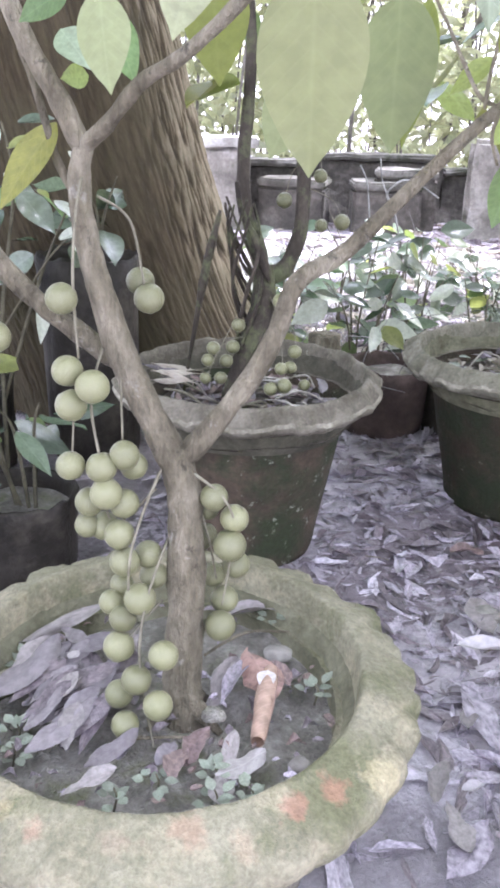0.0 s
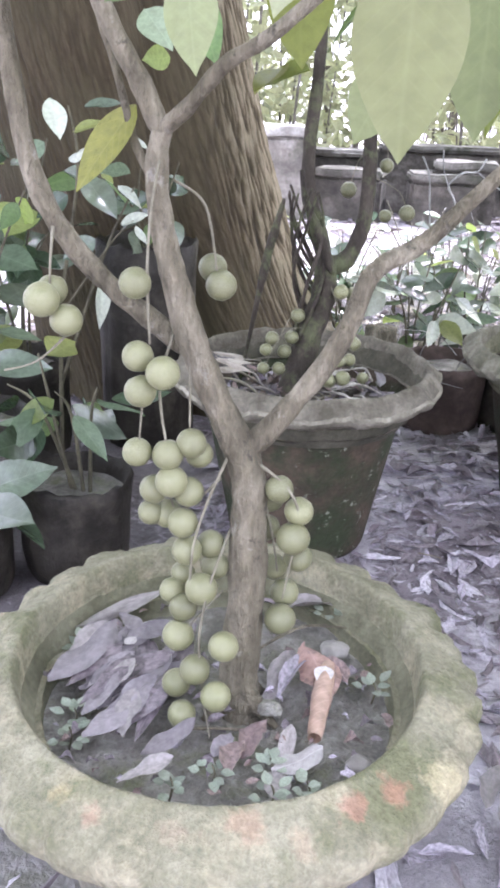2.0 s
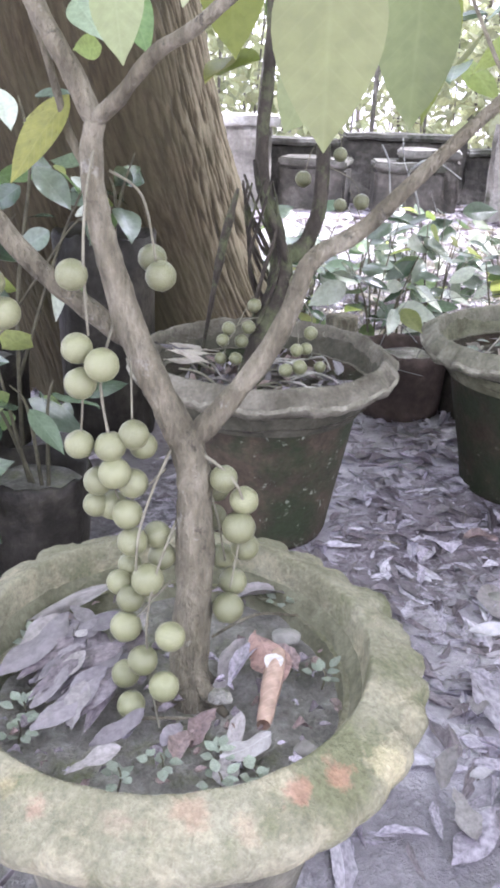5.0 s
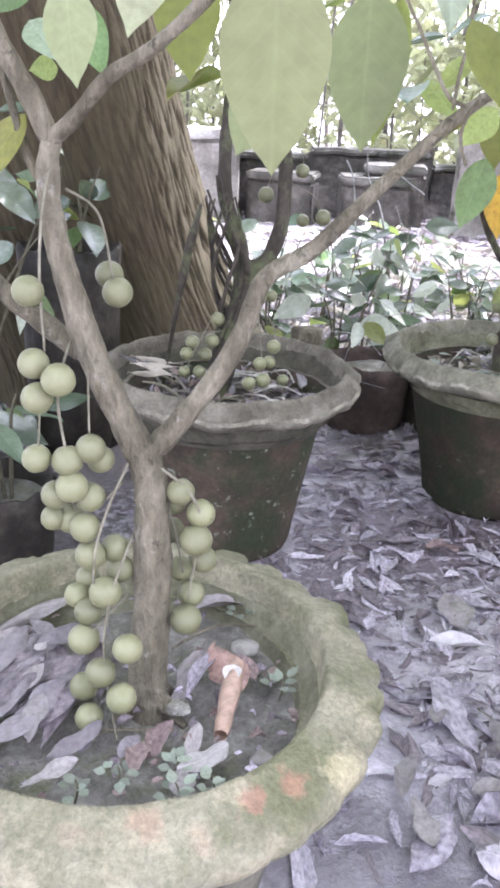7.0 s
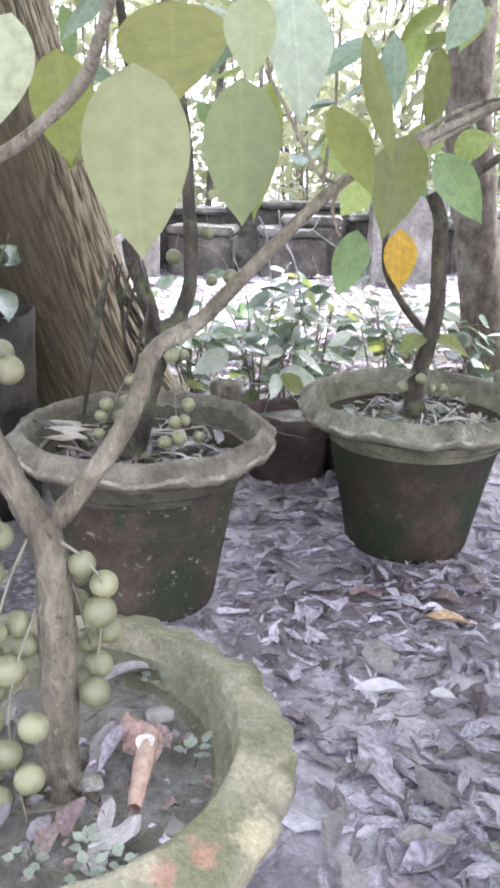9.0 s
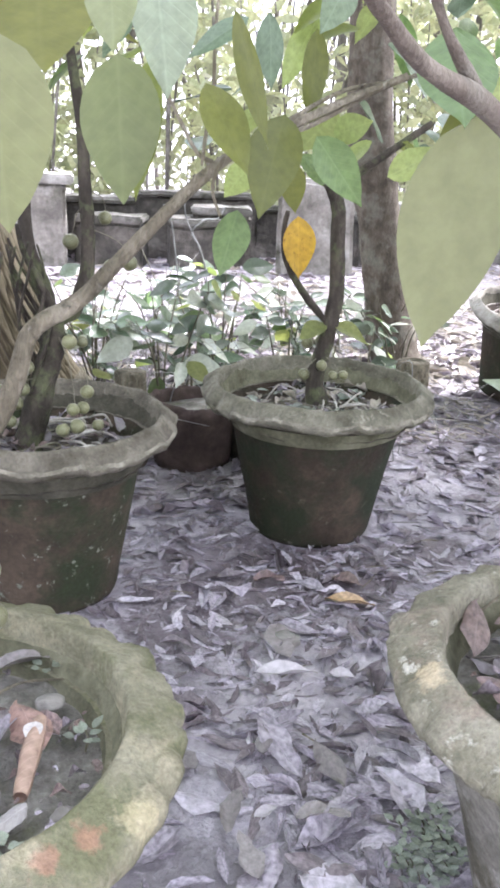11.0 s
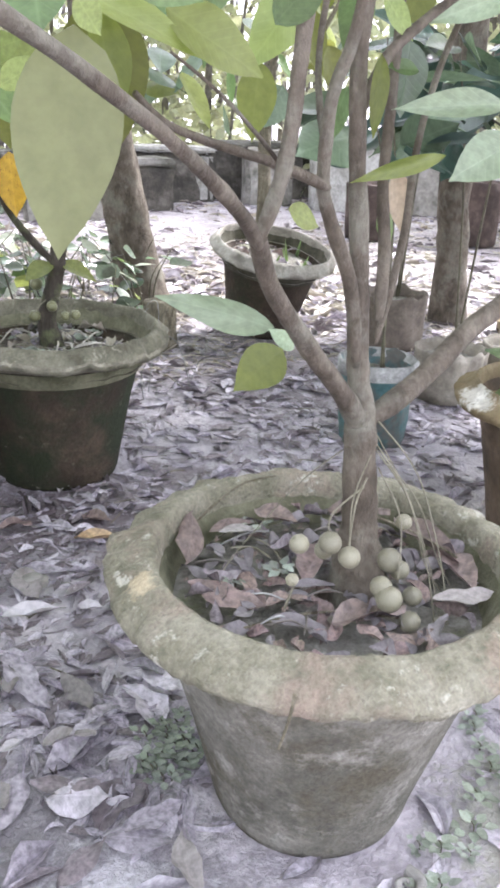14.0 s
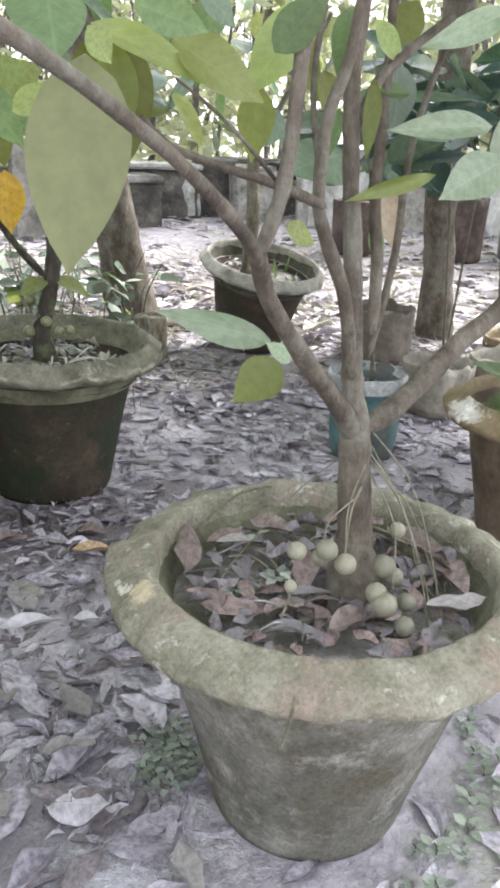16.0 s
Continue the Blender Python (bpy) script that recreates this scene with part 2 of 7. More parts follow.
POT_BODY = rough_surface("mossy_cement", [(0.28, (0.075, 0.072, 0.055)), (0.5, (0.15, 0.14, 0.105)), (0.75, (0.26, 0.245, 0.19))], 9.0,
                         rough=0.9, bump=0.7, depth=0.006, patch=(0.33, 0.32, 0.27), patch_scale=18.0, patch_at=(0.66, 0.72), patch2=(0.10, 0.12, 0.055), fine=150)
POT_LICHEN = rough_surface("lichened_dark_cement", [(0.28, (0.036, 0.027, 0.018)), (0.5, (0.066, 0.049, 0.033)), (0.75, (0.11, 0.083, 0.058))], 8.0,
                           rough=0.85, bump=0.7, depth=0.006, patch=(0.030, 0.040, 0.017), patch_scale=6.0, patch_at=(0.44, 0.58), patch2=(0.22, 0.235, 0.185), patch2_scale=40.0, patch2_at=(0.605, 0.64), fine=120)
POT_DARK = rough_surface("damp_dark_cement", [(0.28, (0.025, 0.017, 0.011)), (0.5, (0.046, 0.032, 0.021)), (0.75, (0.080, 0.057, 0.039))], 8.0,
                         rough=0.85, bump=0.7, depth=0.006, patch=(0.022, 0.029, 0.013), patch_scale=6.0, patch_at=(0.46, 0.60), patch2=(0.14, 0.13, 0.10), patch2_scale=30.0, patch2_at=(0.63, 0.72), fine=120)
INNER_DARK = rough_surface("dark_damp_inner_wall", [(0.28, (0.045, 0.043, 0.03)), (0.5, (0.08, 0.075, 0.053)), (0.75, (0.13, 0.123, 0.09))], 14.0, rough=0.9, bump=0.7, depth=0.005)
POT_INNER = rough_surface("mossy_inner_wall", [(0.28, (0.085, 0.085, 0.05)), (0.5, (0.145, 0.142, 0.09)), (0.75, (0.22, 0.215, 0.145))], 14.0, rough=0.9, bump=0.7, depth=0.005)
CLAY = rough_surface("brown_clay", [(0.28, (0.060, 0.043, 0.027)), (0.5, (0.110, 0.078, 0.050)), (0.75, (0.17, 0.125, 0.088))], 9.0, rough=0.8, bump=0.5, depth=0.004)
# pale spots on the rim are sun flecks put into its colour
CLAY_RIM = rough_surface("yellowed_rim", [(0.28, (0.125, 0.092, 0.046)), (0.5, (0.19, 0.143, 0.078)), (0.75, (0.28, 0.225, 0.135))], 9.0, rough=0.7, bump=0.5, depth=0.004, spots=[((1.345, 1.20, 0.325), 0.04, (1.0, 0.98, 0.92)), ((1.335, 1.16, 0.325), 0.03, (1.0, 0.98, 0.92)), ((1.40, 1.00, 0.32), 0.02, (0.75, 0.72, 0.62))])
BARK = rough_surface("grey_brown_bark", [(0.28, (0.100, 0.087, 0.058)), (0.5, (0.183, 0.161, 0.112)), (0.75, (0.298, 0.268, 0.200))], 24.0, rough=0.9, bump=1.0,
                     depth=0.013, stretch=(1, 1, 0.4), patch=(0.33, 0.315, 0.265), patch_scale=26, patch_at=(0.62, 0.70), patch2=(0.05, 0.045, 0.032), patch2_scale=55.0, patch2_at=(0.59, 0.70), fine=150, grit=(0.5, 1.35))
BARK_BROWN = rough_surface("smooth_brown_bark", [(0.28, (0.055, 0.043, 0.031)), (0.5, (0.100, 0.082, 0.062)), (0.75, (0.165, 0.142, 0.112))], 24.0, rough=0.85, bump=0.9,
                           depth=0.005, stretch=(1, 1, 0.6), patch=(0.17, 0.162, 0.13), patch_scale=11, patch_at=(0.52, 0.68), patch2=(0.06, 0.05, 0.038), patch2_scale=48.0, patch2_at=(0.60, 0.72), fine=120, grit=(0.66, 1.2))
BARK_DARK = rough_surface("dark_damp_bark", [(0.28, (0.022, 0.018, 0.013)), (0.5, (0.044, 0.036, 0.027)), (0.75, (0.088, 0.074, 0.057))], 24.0, rough=0.9, bump=0.8,
                          depth=0.004, stretch=(1, 1, 0.4), patch=(0.09, 0.10, 0.05), patch_scale=16)


def plated_bark(name):
    """Old bark: pale worn ridges between dark fissures, brown and smoother where few ridges stand out. The ridges'
    paleness also carries light from one side.
    """
    m, ns, ln, b = material(name)
    uv = ns.new("ShaderNodeUVMap")
    ridge = ns.new("ShaderNodeAttribute")
    ridge.attribute_name = "ridge"
    mp = ns.new("ShaderNodeMapping")
    mp.inputs["Scale"].default_value = (1, 0.22, 1)
    ln.new(uv.outputs[0], mp.inputs[0])
    grain = node(ns, "ShaderNodeTexNoise", Scale=120.0, Detail=6.0, Roughness=0.7, Distortion=0.4)
    ln.new(mp.outputs[0], grain.inputs[0])
    shift = ns.new("ShaderNodeMath")
    shift.operation, shift.inputs[1].default_value, shift.inputs[2].default_value = "MULTIPLY_ADD", 0.75, -0.37
    ln.new(grain.outputs[0], shift.inputs[0])
    mixed = ns.new("ShaderNodeMath")
    ln.new(ridge.outputs["Fac"], mixed.inputs[0])
    ln.new(shift.outputs[0], mixed.inputs[1])
    rp = ramp(ns, [(0.08, (0.022, 0.016, 0.008)), (0.36, (0.043, 0.031, 0.014)), (0.64, (0.080, 0.061, 0.033)), (1.0, (0.215, 0.182, 0.120))])
    ln.new(mixed.outputs[0], rp.inputs[0])
    tone = node(ns, "ShaderNodeTexNoise", Scale=5.0, Detail=6.0, Roughness=0.7)
    ln.new(uv.outputs[0], tone.inputs[0])
    mr = ramp(ns, [(0.42, (0, 0, 0)), (0.66, (0.55, 0.55, 0.55))])
    ln.new(tone.outputs[0], mr.inputs[0])
    mg = ns.new("ShaderNodeMixRGB")
    mg.inputs[2].default_value = (0.056, 0.050, 0.023, 1)
    ln.new(mr.outputs[0], mg.inputs[0])
    ln.new(rp.outputs[0], mg.inputs[1])
    ln.new(mg.outputs[0], b.inputs["Base Color"])
    b.inputs["Roughness"].default_value = 0.9
    bp = node(ns, "ShaderNodeBump", Strength=0.9, Distance=0.008)
    ln.new(grain.outputs[0], bp.inputs["Height"])
    ln.new(bp.outputs[0], b.inputs["Normal"])
    return m


BARK_PLATES = plated_bark("plated_bark")
STALK = rough_surface("fruit_stalk", [(0.3, (0.12, 0.11, 0.075)), (0.7, (0.225, 0.21, 0.155))], 40.0, rough=0.7, bump=0.3, depth=0.001)
STEM = rough_surface("green_stem", [(0.3, (0.06, 0.055, 0.035)), (0.7, (0.13, 0.12, 0.075))], 30.0, rough=0.7, bump=0.3, depth=0.001)
FRUIT = rough_surface("velvety_green_fruit", [(0.25, (0.100, 0.106, 0.046)), (0.5, (0.170, 0.174, 0.090)), (0.75, (0.265, 0.262, 0.152))], 30.0, rough=0.34, bump=0.3, depth=0.001,
                      patch=(0.285, 0.275, 0.205), patch_scale=34, patch_at=(0.52, 0.70), patch2=(0.13, 0.11, 0.065), patch2_scale=90.0, patch2_at=(0.62, 0.70), per_object=0.22, fine=600)
FRUIT_DULL = rough_surface("dull_olive_fruit", [(0.25, (0.14, 0.132, 0.092)), (0.5, (0.215, 0.203, 0.146)), (0.75, (0.30, 0.287, 0.218))], 30.0, rough=0.45, bump=0.3, depth=0.001,
                           patch=(0.20, 0.165, 0.11), patch_scale=55, patch_at=(0.55, 0.70), per_object=0.2, fine=600)
CONCRETE = rough_surface("old_concrete", [(0.28, (0.14, 0.13, 0.115)), (0.5, (0.24, 0.225, 0.20)), (0.75, (0.36, 0.345, 0.32))], 4.0, rough=0.9, bump=0.6, depth=0.008,
                         patch=(0.07, 0.07, 0.05), patch_scale=3, patch_at=(0.5, 0.66))
CONCRETE_PALE = rough_surface("pale_cap_stone", [(0.28, (0.25, 0.24, 0.22)), (0.5, (0.38, 0.37, 0.345)), (0.75, (0.52, 0.51, 0.48))], 5.0, rough=0.9, bump=0.7, depth=0.008, patch=(0.15, 0.145, 0.12), patch_scale=4.0, patch_at=(0.52, 0.68))
CAP = rough_surface("mossy_cap_stone", [(0.28, (0.07, 0.066, 0.055)), (0.5, (0.125, 0.118, 0.103)), (0.75, (0.26, 0.25, 0.23))], 3.0, rough=0.9, bump=0.8, depth=0.01, patch=(0.06, 0.062, 0.045), patch_scale=4.0, patch_at=(0.48, 0.62))
WALL_DARK = rough_surface("blackened_brickwork", [(0.28, (0.035, 0.033, 0.028)), (0.5, (0.075, 0.068, 0.058)), (0.75, (0.17, 0.155, 0.135))], 4.0, rough=0.9, bump=0.8, depth=0.012,
                          patch=(0.18, 0.17, 0.15), patch_scale=2.5, patch_at=(0.58, 0.7))
SACK = rough_surface("dusty_plastic_sack", [(0.28, (0.085, 0.076, 0.064)), (0.5, (0.14, 0.125, 0.108)), (0.75, (0.23, 0.21, 0.185))], 9.0, rough=0.6, bump=0.5, depth=0.006)
SACK_BEIGE = rough_surface("beige_woven_sack", [(0.28, (0.16, 0.14, 0.11)), (0.5, (0.245, 0.22, 0.178)), (0.75, (0.35, 0.32, 0.265))], 9.0, rough=0.7, bump=0.5, depth=0.006)
SACK_BROWN = rough_surface("brown_woven_sack", [(0.28, (0.085, 0.07, 0.055)), (0.5, (0.14, 0.115, 0.092)), (0.75, (0.22, 0.185, 0.15))], 9.0, rough=0.7, bump=0.5, depth=0.006)
STRAW = rough_surface("bleached_straw", [(0.3, (0.26, 0.245, 0.20)), (0.5, (0.38, 0.36, 0.31)), (0.7, (0.52, 0.50, 0.44))], 30.0, rough=0.6, bump=0.3, depth=0.001)
SACK_PALE = rough_surface("pale_crusted_plastic", [(0.28, (0.15, 0.15, 0.145)), (0.5, (0.28, 0.28, 0.27)), (0.75, (0.45, 0.45, 0.43))], 14.0, rough=0.7, bump=0.5, depth=0.004)
SACK_DARK = rough_surface("dark_plastic_grow_bag", [(0.28, (0.012, 0.010, 0.008)), (0.5, (0.023, 0.020, 0.016)), (0.75, (0.047, 0.042, 0.034))], 7.0, rough=0.6, bump=0.6, depth=0.006, patch=(0.055, 0.048, 0.038), patch_scale=6, specular=0.25)
TEAL = rough_surface("teal_plastic", [(0.28, (0.035, 0.08, 0.085)), (0.5, (0.062, 0.135, 0.138)), (0.75, (0.115, 0.215, 0.215))], 8.0, rough=0.5, bump=0.3, depth=0.004, patch=(0.09, 0.085, 0.075), patch_scale=7, patch_at=(0.46, 0.58))
RED_BROWN = rough_surface("red_brown_clay", [(0.28, (0.035, 0.024, 0.02)), (0.5, (0.06, 0.042, 0.035)), (0.75, (0.11, 0.08, 0.068))], 8.0, rough=0.85, bump=0.5, depth=0.004)
LEAF = {
    "pale": leaf_material("pale_green_leaf", (0.21, 0.233, 0.116), translucent=0.42, veins=0.13, mottled=0.035),
    "olive": leaf_material("olive_leaf", (0.15, 0.165, 0.045), translucent=0.5, veins=0.1, mottled=0.05),
    "green": leaf_material("green_leaf", (0.12, 0.175, 0.068), translucent=0.42, rough=0.32, veins=0.25),
    "bluegreen": leaf_material("blue_green_leaf", (0.135, 0.18, 0.115), translucent=0.3, rough=0.24, veins=0.3),
    "yellowgreen": leaf_material("yellow_green_leaf", (0.24, 0.28, 0.10), translucent=0.5, veins=0.2),
    # backlight is mixed into this brighter yellow-green
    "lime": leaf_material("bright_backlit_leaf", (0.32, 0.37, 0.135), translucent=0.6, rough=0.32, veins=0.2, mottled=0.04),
    "yellow": leaf_material("yellowing_leaf", (0.20, 0.205, 0.045), translucent=0.4, spots=(0.15, 0.15, 0.03), veins=0.3),
    "palegreen": leaf_material("milky_green_leaf", (0.255, 0.31, 0.205), translucent=0.3, rough=0.3, veins=0.24),
    # the paleness of a leaf lit from behind, kept in its colour
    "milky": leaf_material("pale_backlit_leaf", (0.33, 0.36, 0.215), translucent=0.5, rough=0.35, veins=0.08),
    "weed": leaf_material("grey_green_weed_leaf", (0.27, 0.30, 0.25), translucent=0.25, veins=0.1),
    "gold": leaf_material("golden_leaf", (0.55, 0.37, 0.04), translucent=0.42, spots=(0.26, 0.15, 0.03), veins=0.3),
    "tan": leaf_material("pale_tan_green_leaf", (0.21, 0.23, 0.118), translucent=0.42, veins=0.03, mottled=0.04),
    "dark": leaf_material("dark_green_leaf", (0.05, 0.078, 0.045), translucent=0.22, rough=0.22, specular=0.9),
    "deep": leaf_material("deep_blue_green_leaf", (0.05, 0.088, 0.068), translucent=0.25, rough=0.3, veins=0.15),
    "shiny": leaf_material("shiny_grey_green_leaf", (0.105, 0.13, 0.095), translucent=0.2, rough=0.17, veins=0.2, specular=1.0),
    # whitish base colour stands for bright glints on glossy leaves
    "waxy": leaf_material("painted_sheen_leaf", (0.40, 0.43, 0.35), translucent=0.3, rough=0.14, veins=0.15, specular=1.0),
    "seedling": leaf_material("pale_seedling_leaf", (0.265, 0.30, 0.235), translucent=0.3, veins=0.1),
    # distance haze is put into this pale green
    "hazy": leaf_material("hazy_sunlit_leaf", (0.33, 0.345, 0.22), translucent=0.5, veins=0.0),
    "dry": leaf_material("dry_grey_leaf", (0.325, 0.295, 0.33), translucent=0.05, rough=0.34, veins=0.3, mottled=0.2),
    "drybrown": leaf_material("dry_brown_leaf", (0.165, 0.14, 0.148), translucent=0.05, rough=0.4, veins=0.3, mottled=0.2),
    "drypale": leaf_material("bleached_leaf", (0.45, 0.42, 0.455), translucent=0.08, rough=0.34, veins=0.3, mottled=0.15),
    "drymud": leaf_material("muddy_dry_leaf", (0.255, 0.232, 0.222), translucent=0.05, rough=0.5, veins=0.12, mottled=0.12),
    "straw": leaf_material("pale_straw", (0.33, 0.30, 0.245), translucent=0.1, rough=0.5, veins=0.1),
    "heap": leaf_material("flat_grey_brown_leaf", (0.185, 0.168, 0.172), translucent=0.04, rough=0.55, veins=0.14, mottled=0.09, specular=0.3),
    "ochre": leaf_material("ochre_dry_leaf", (0.40, 0.285, 0.165), translucent=0.1, veins=0.2, mottled=0.15),
    "peach": leaf_material("peach_dry_leaf", (0.42, 0.325, 0.245), translucent=0.3, veins=0.1),
    "orange": leaf_material("orange_brown_leaf", (0.47, 0.315, 0.25), translucent=0.1, rough=0.5, mottled=0.1),
    "rosy": leaf_material("rosy_brown_leaf", (0.20, 0.148, 0.133), translucent=0.05, rough=0.5, veins=0.3, mottled=0.2),
    "red": leaf_material("dark_red_leaf", (0.25, 0.155, 0.135), translucent=0.1, rough=0.5, mottled=0.18),
    # whitened so that leaves on the ground strip read as sun flecks
    "chalky": leaf_material("chalky_sunfleck_leaf", (0.50, 0.475, 0.49), translucent=0.1, rough=0.34, veins=0.15),
    "white": leaf_material("whitish_leaf", (0.43, 0.405, 0.385), translucent=0.1, rough=0.5),
}


# ---------------------------------------------------------------- builders
def mesh_of(name, bm, mat, smooth=True):
    me = bpy.data.meshes.new(name)
    bm.normal_update()
    bm.to_mesh(me)
    bm.free()
    me.materials.append(mat)
    if smooth:
        for p in me.polygons:
            p.use_smooth = True
    return me


def thing(name, place, label, category, group=""):
    ob = new(name)
    ob.empty_display_size = 0.05
    ob.matrix_basis = Matrix.Translation(place)
    return tagged(ob, label, category, group)


def hang(ob, parent):
    """Make ob, built in world places, a part of parent."""
    ob.parent = parent
    chain = Matrix.Identity(4)
    up = parent
    while up:
        chain = up.matrix_parent_inverse @ up.matrix_basis @ chain
        up = up.parent
    ob.matrix_parent_inverse = chain.inverted()
    return ob


def part(name, bm, mat, parent, label="", smooth=True):
    me = bm if isinstance(bm, bpy.types.Mesh) else mesh_of(name, bm, mat, smooth)
    ob = new(name, me)
    hang(ob, parent)
    return tagged(ob, label)


def smooth_path(pts, steps=5):
    """Catmull-Rom through (x, y, z, r) points."""
    out = []
    p = [pts[0]] + list(pts) + [pts[-1]]
    for i in range(1, len(p) - 2):
        for s in range(steps):
            u = s / steps
            out.append(tuple(0.5 * (2 * b + (c - a) * u + (2 * a - 5 * b + 4 * c - d) * u * u + (3 * b - a - 3 * c + d) * u ** 3)
                             for a, b, c, d in zip(p[i - 1], p[i], p[i + 1], p[i + 2])))
    out.append(tuple(pts[-1]))
    return out


def tube(bm, pts, sides=10, rough=0.0, knobs=0.0, seed=0.0, steps=5, flare=0.0, taper=False):
    """A round, slightly uneven stem through (x, y, z, r) points."""
    path = smooth_path(pts, steps) if steps > 1 else list(pts)
    rings = []
    side = Vector((1, 0.2, 0))
    n = len(path)
    for i, (x, y, z, r) in enumerate(path):
        a, b = path[max(i - 1, 0)], path[min(i + 1, n - 1)]
        way = (Vector(b[:3]) - Vector(a[:3])).normalized()
        side = (side - way * side.dot(way)).normalized()
        up = way.cross(side)
        ring = []
        r = max(r, 0.0006) * (1 + knobs * max(0, noise.noise((seed, i * 0.31, 2.2))) * 1.6)
        if taper and i < 3:
            r *= (0.45, 0.75, 0.93)[i]
        if flare and i < n * 0.25:
            r *= 1 + flare * (1 - i / (n * 0.25)) ** 2
        for k in range(sides):
            t = 2 * math.pi * k / sides
            w = 1 + rough * noise.noise((math.cos(t) * 1.3 + seed, math.sin(t) * 1.3, i * 0.45))
            ring.append(bm.verts.new(Vector((x, y, z)) + (side * math.cos(t) + up * math.sin(t)) * r * w))
        rings.append(ring)
    for a, b in zip(rings, rings[1:]):
        for k in range(sides):
            bm.faces.new((a[k], a[(k + 1) % sides], b[(k + 1) % sides], b[k]))
    bm.faces.new(rings[0][::-1])
    bm.faces.new(rings[-1])
    return bm


def limb(tree, kind, pts, mat=None, sides=12, grow=0.9, flare=0.35):
    big = kind == "trunk"
    pts = [(x, y, z, r * grow) for x, y, z, r in pts]
    bm = tube(bmesh.new(), pts, sides=20 if big else sides, rough=0.16, knobs=0.12, seed=pts[0][0] * 9 + pts[-1][2] * 5, steps=8 if big else 6, flare=flare if big else 0, taper=not big)
    return part(kind, bm, mat or BARK, tree)


def leaf_mesh(name, droop=0.15, fold=0.18, wave=0.02, tip=0.8, seed=0, rows=10, ragged=0.0, bend=0.0, full=0.85, narrow=0.25):
    """A blade one long along +y and one wide along x, with pointed tip, folded along its midrib, bent and waved."""
    bm = bmesh.new()
    uvl = bm.loops.layers.uv.new("UVMap")
    grid = []
    for j in range(rows + 1):
        s = j / rows
        half = 0.5 * (math.sin(math.pi * min(s, 1) ** 0.82) ** full) * (1 - narrow * s ** 2.6) if 0 < s < 1 else 0.004
        if s > 0.86:
            half *= tip
        half *= 1 + ragged * noise.noise((s * 4, seed, 3.1))
        y = s
        z = -droop * s * s + ragged * 0.12 * noise.noise((s * 3.3, seed, 7.7))
        row = []
        for i in range(-2, 3):
            u = i / 2
            zz = z + fold * abs(u) * half + wave * math.sin(7 * s + 2.1 * u + seed) * abs(u) + wave * 0.7 * noise.noise((s * 3, u + seed, 1.7))
            row.append((bm.verts.new((u * half * (1 + ragged * 0.25 * noise.noise((s * 6, u * 2, seed))) + wave * 0.5 * math.sin(3 * s + seed) + bend * math.sin(math.pi * s), y, zz)), (0.5 + u * half, s)))
        grid.append(row)
    for a, b in zip(grid, grid[1:]):
        for i in range(4):
            quad = (a[i], a[i + 1], b[i + 1], b[i])
            f = bm.faces.new([q[0] for q in quad])
            for lp, q in zip(f.loops, quad):
                lp[uvl].uv = q[1]
    return bm


BLADES = {}


def blade(colour, kind):
    """Shared leaf meshes: hanging, spread or dry and curled ones."""
    key = (colour, kind)
    if key not in BLADES:
        shapes = {0: (0.10, 0.14, 0.02), 1: (0.22, 0.22, 0.03), 2: (-0.06, 0.25, 0.035), 3: (0.16, -0.12, 0.03),
                  4: (0.05, 0.5, 0.09), 5: (-0.2, 0.35, 0.12), 6: (0.12, -0.6, 0.10), 7: (0.08, 0.10, 0.025), 8: (-0.35, 0.9, 0.16), 9: (0.3, 0.7, 0.2), 10: (0.05, 0.10, 0.06), 11: (-0.08, -0.16, 0.09)}
        d, f, w = shapes[kind]
        BLADES[key] = mesh_of("leaf", leaf_mesh("leaf", d, f, w, seed=kind * 1.7, rows=12, ragged=0.0 if kind in (0, 1, 2, 3, 7) else 0.5, bend=(0, 0, 0, 0, 0.1, -0.15, 0.2, 0, 0.35, -0.4, 0.08, -0.12)[kind], full=0.66 if kind == 7 else 0.85, narrow=0.45 if kind == 7 else 0.25), LEAF[colour])
    return BLADES[key]


def leaf_matrix(base, tip, width, facing):
    base, tip = Vector(base), Vector(tip)
    along = tip - base
    length = along.length
    along.normalize()
    face = Vector(facing)
    face = (face - along * face.dot(along)).normalized()
    side = along.cross(face)
    m = Matrix((side, along, face)).transposed().to_4x4()
    return Matrix.Translation(base) @ m @ Matrix.Diagonal((width * 1.12, length, 0.35 * length + 0.5 * width, 1))


def put_leaf(parent, base, tip, width, colour, facing=(0, -1, 0.35), kind=0, name="leaf"):
    ob = new(name, blade(colour, kind))
    ob.matrix_basis = leaf_matrix(base, tip, width, facing)
    return hang(ob, parent)


def fruit_mesh(mat):
    bm = bmesh.new()
    bmesh.ops.create_uvsphere(bm, u_segments=20, v_segments=14, radius=1.0)
    for v in bm.verts:
        k = v.co.z
        v.co.x *= 1.0 - 0.03 * k
        v.co.y *= 1.0 - 0.03 * k
        v.co.z *= 0.97
        if k > 0.93:
            v.co.z -= 0.07
        if k < -0.97:
            v.co.z -= 0.05
    return mesh_of("fruit", bm, mat)


FRUIT_MESH, FRUIT_MESH_DULL = fruit_mesh(FRUIT), fruit_mesh(FRUIT_DULL)


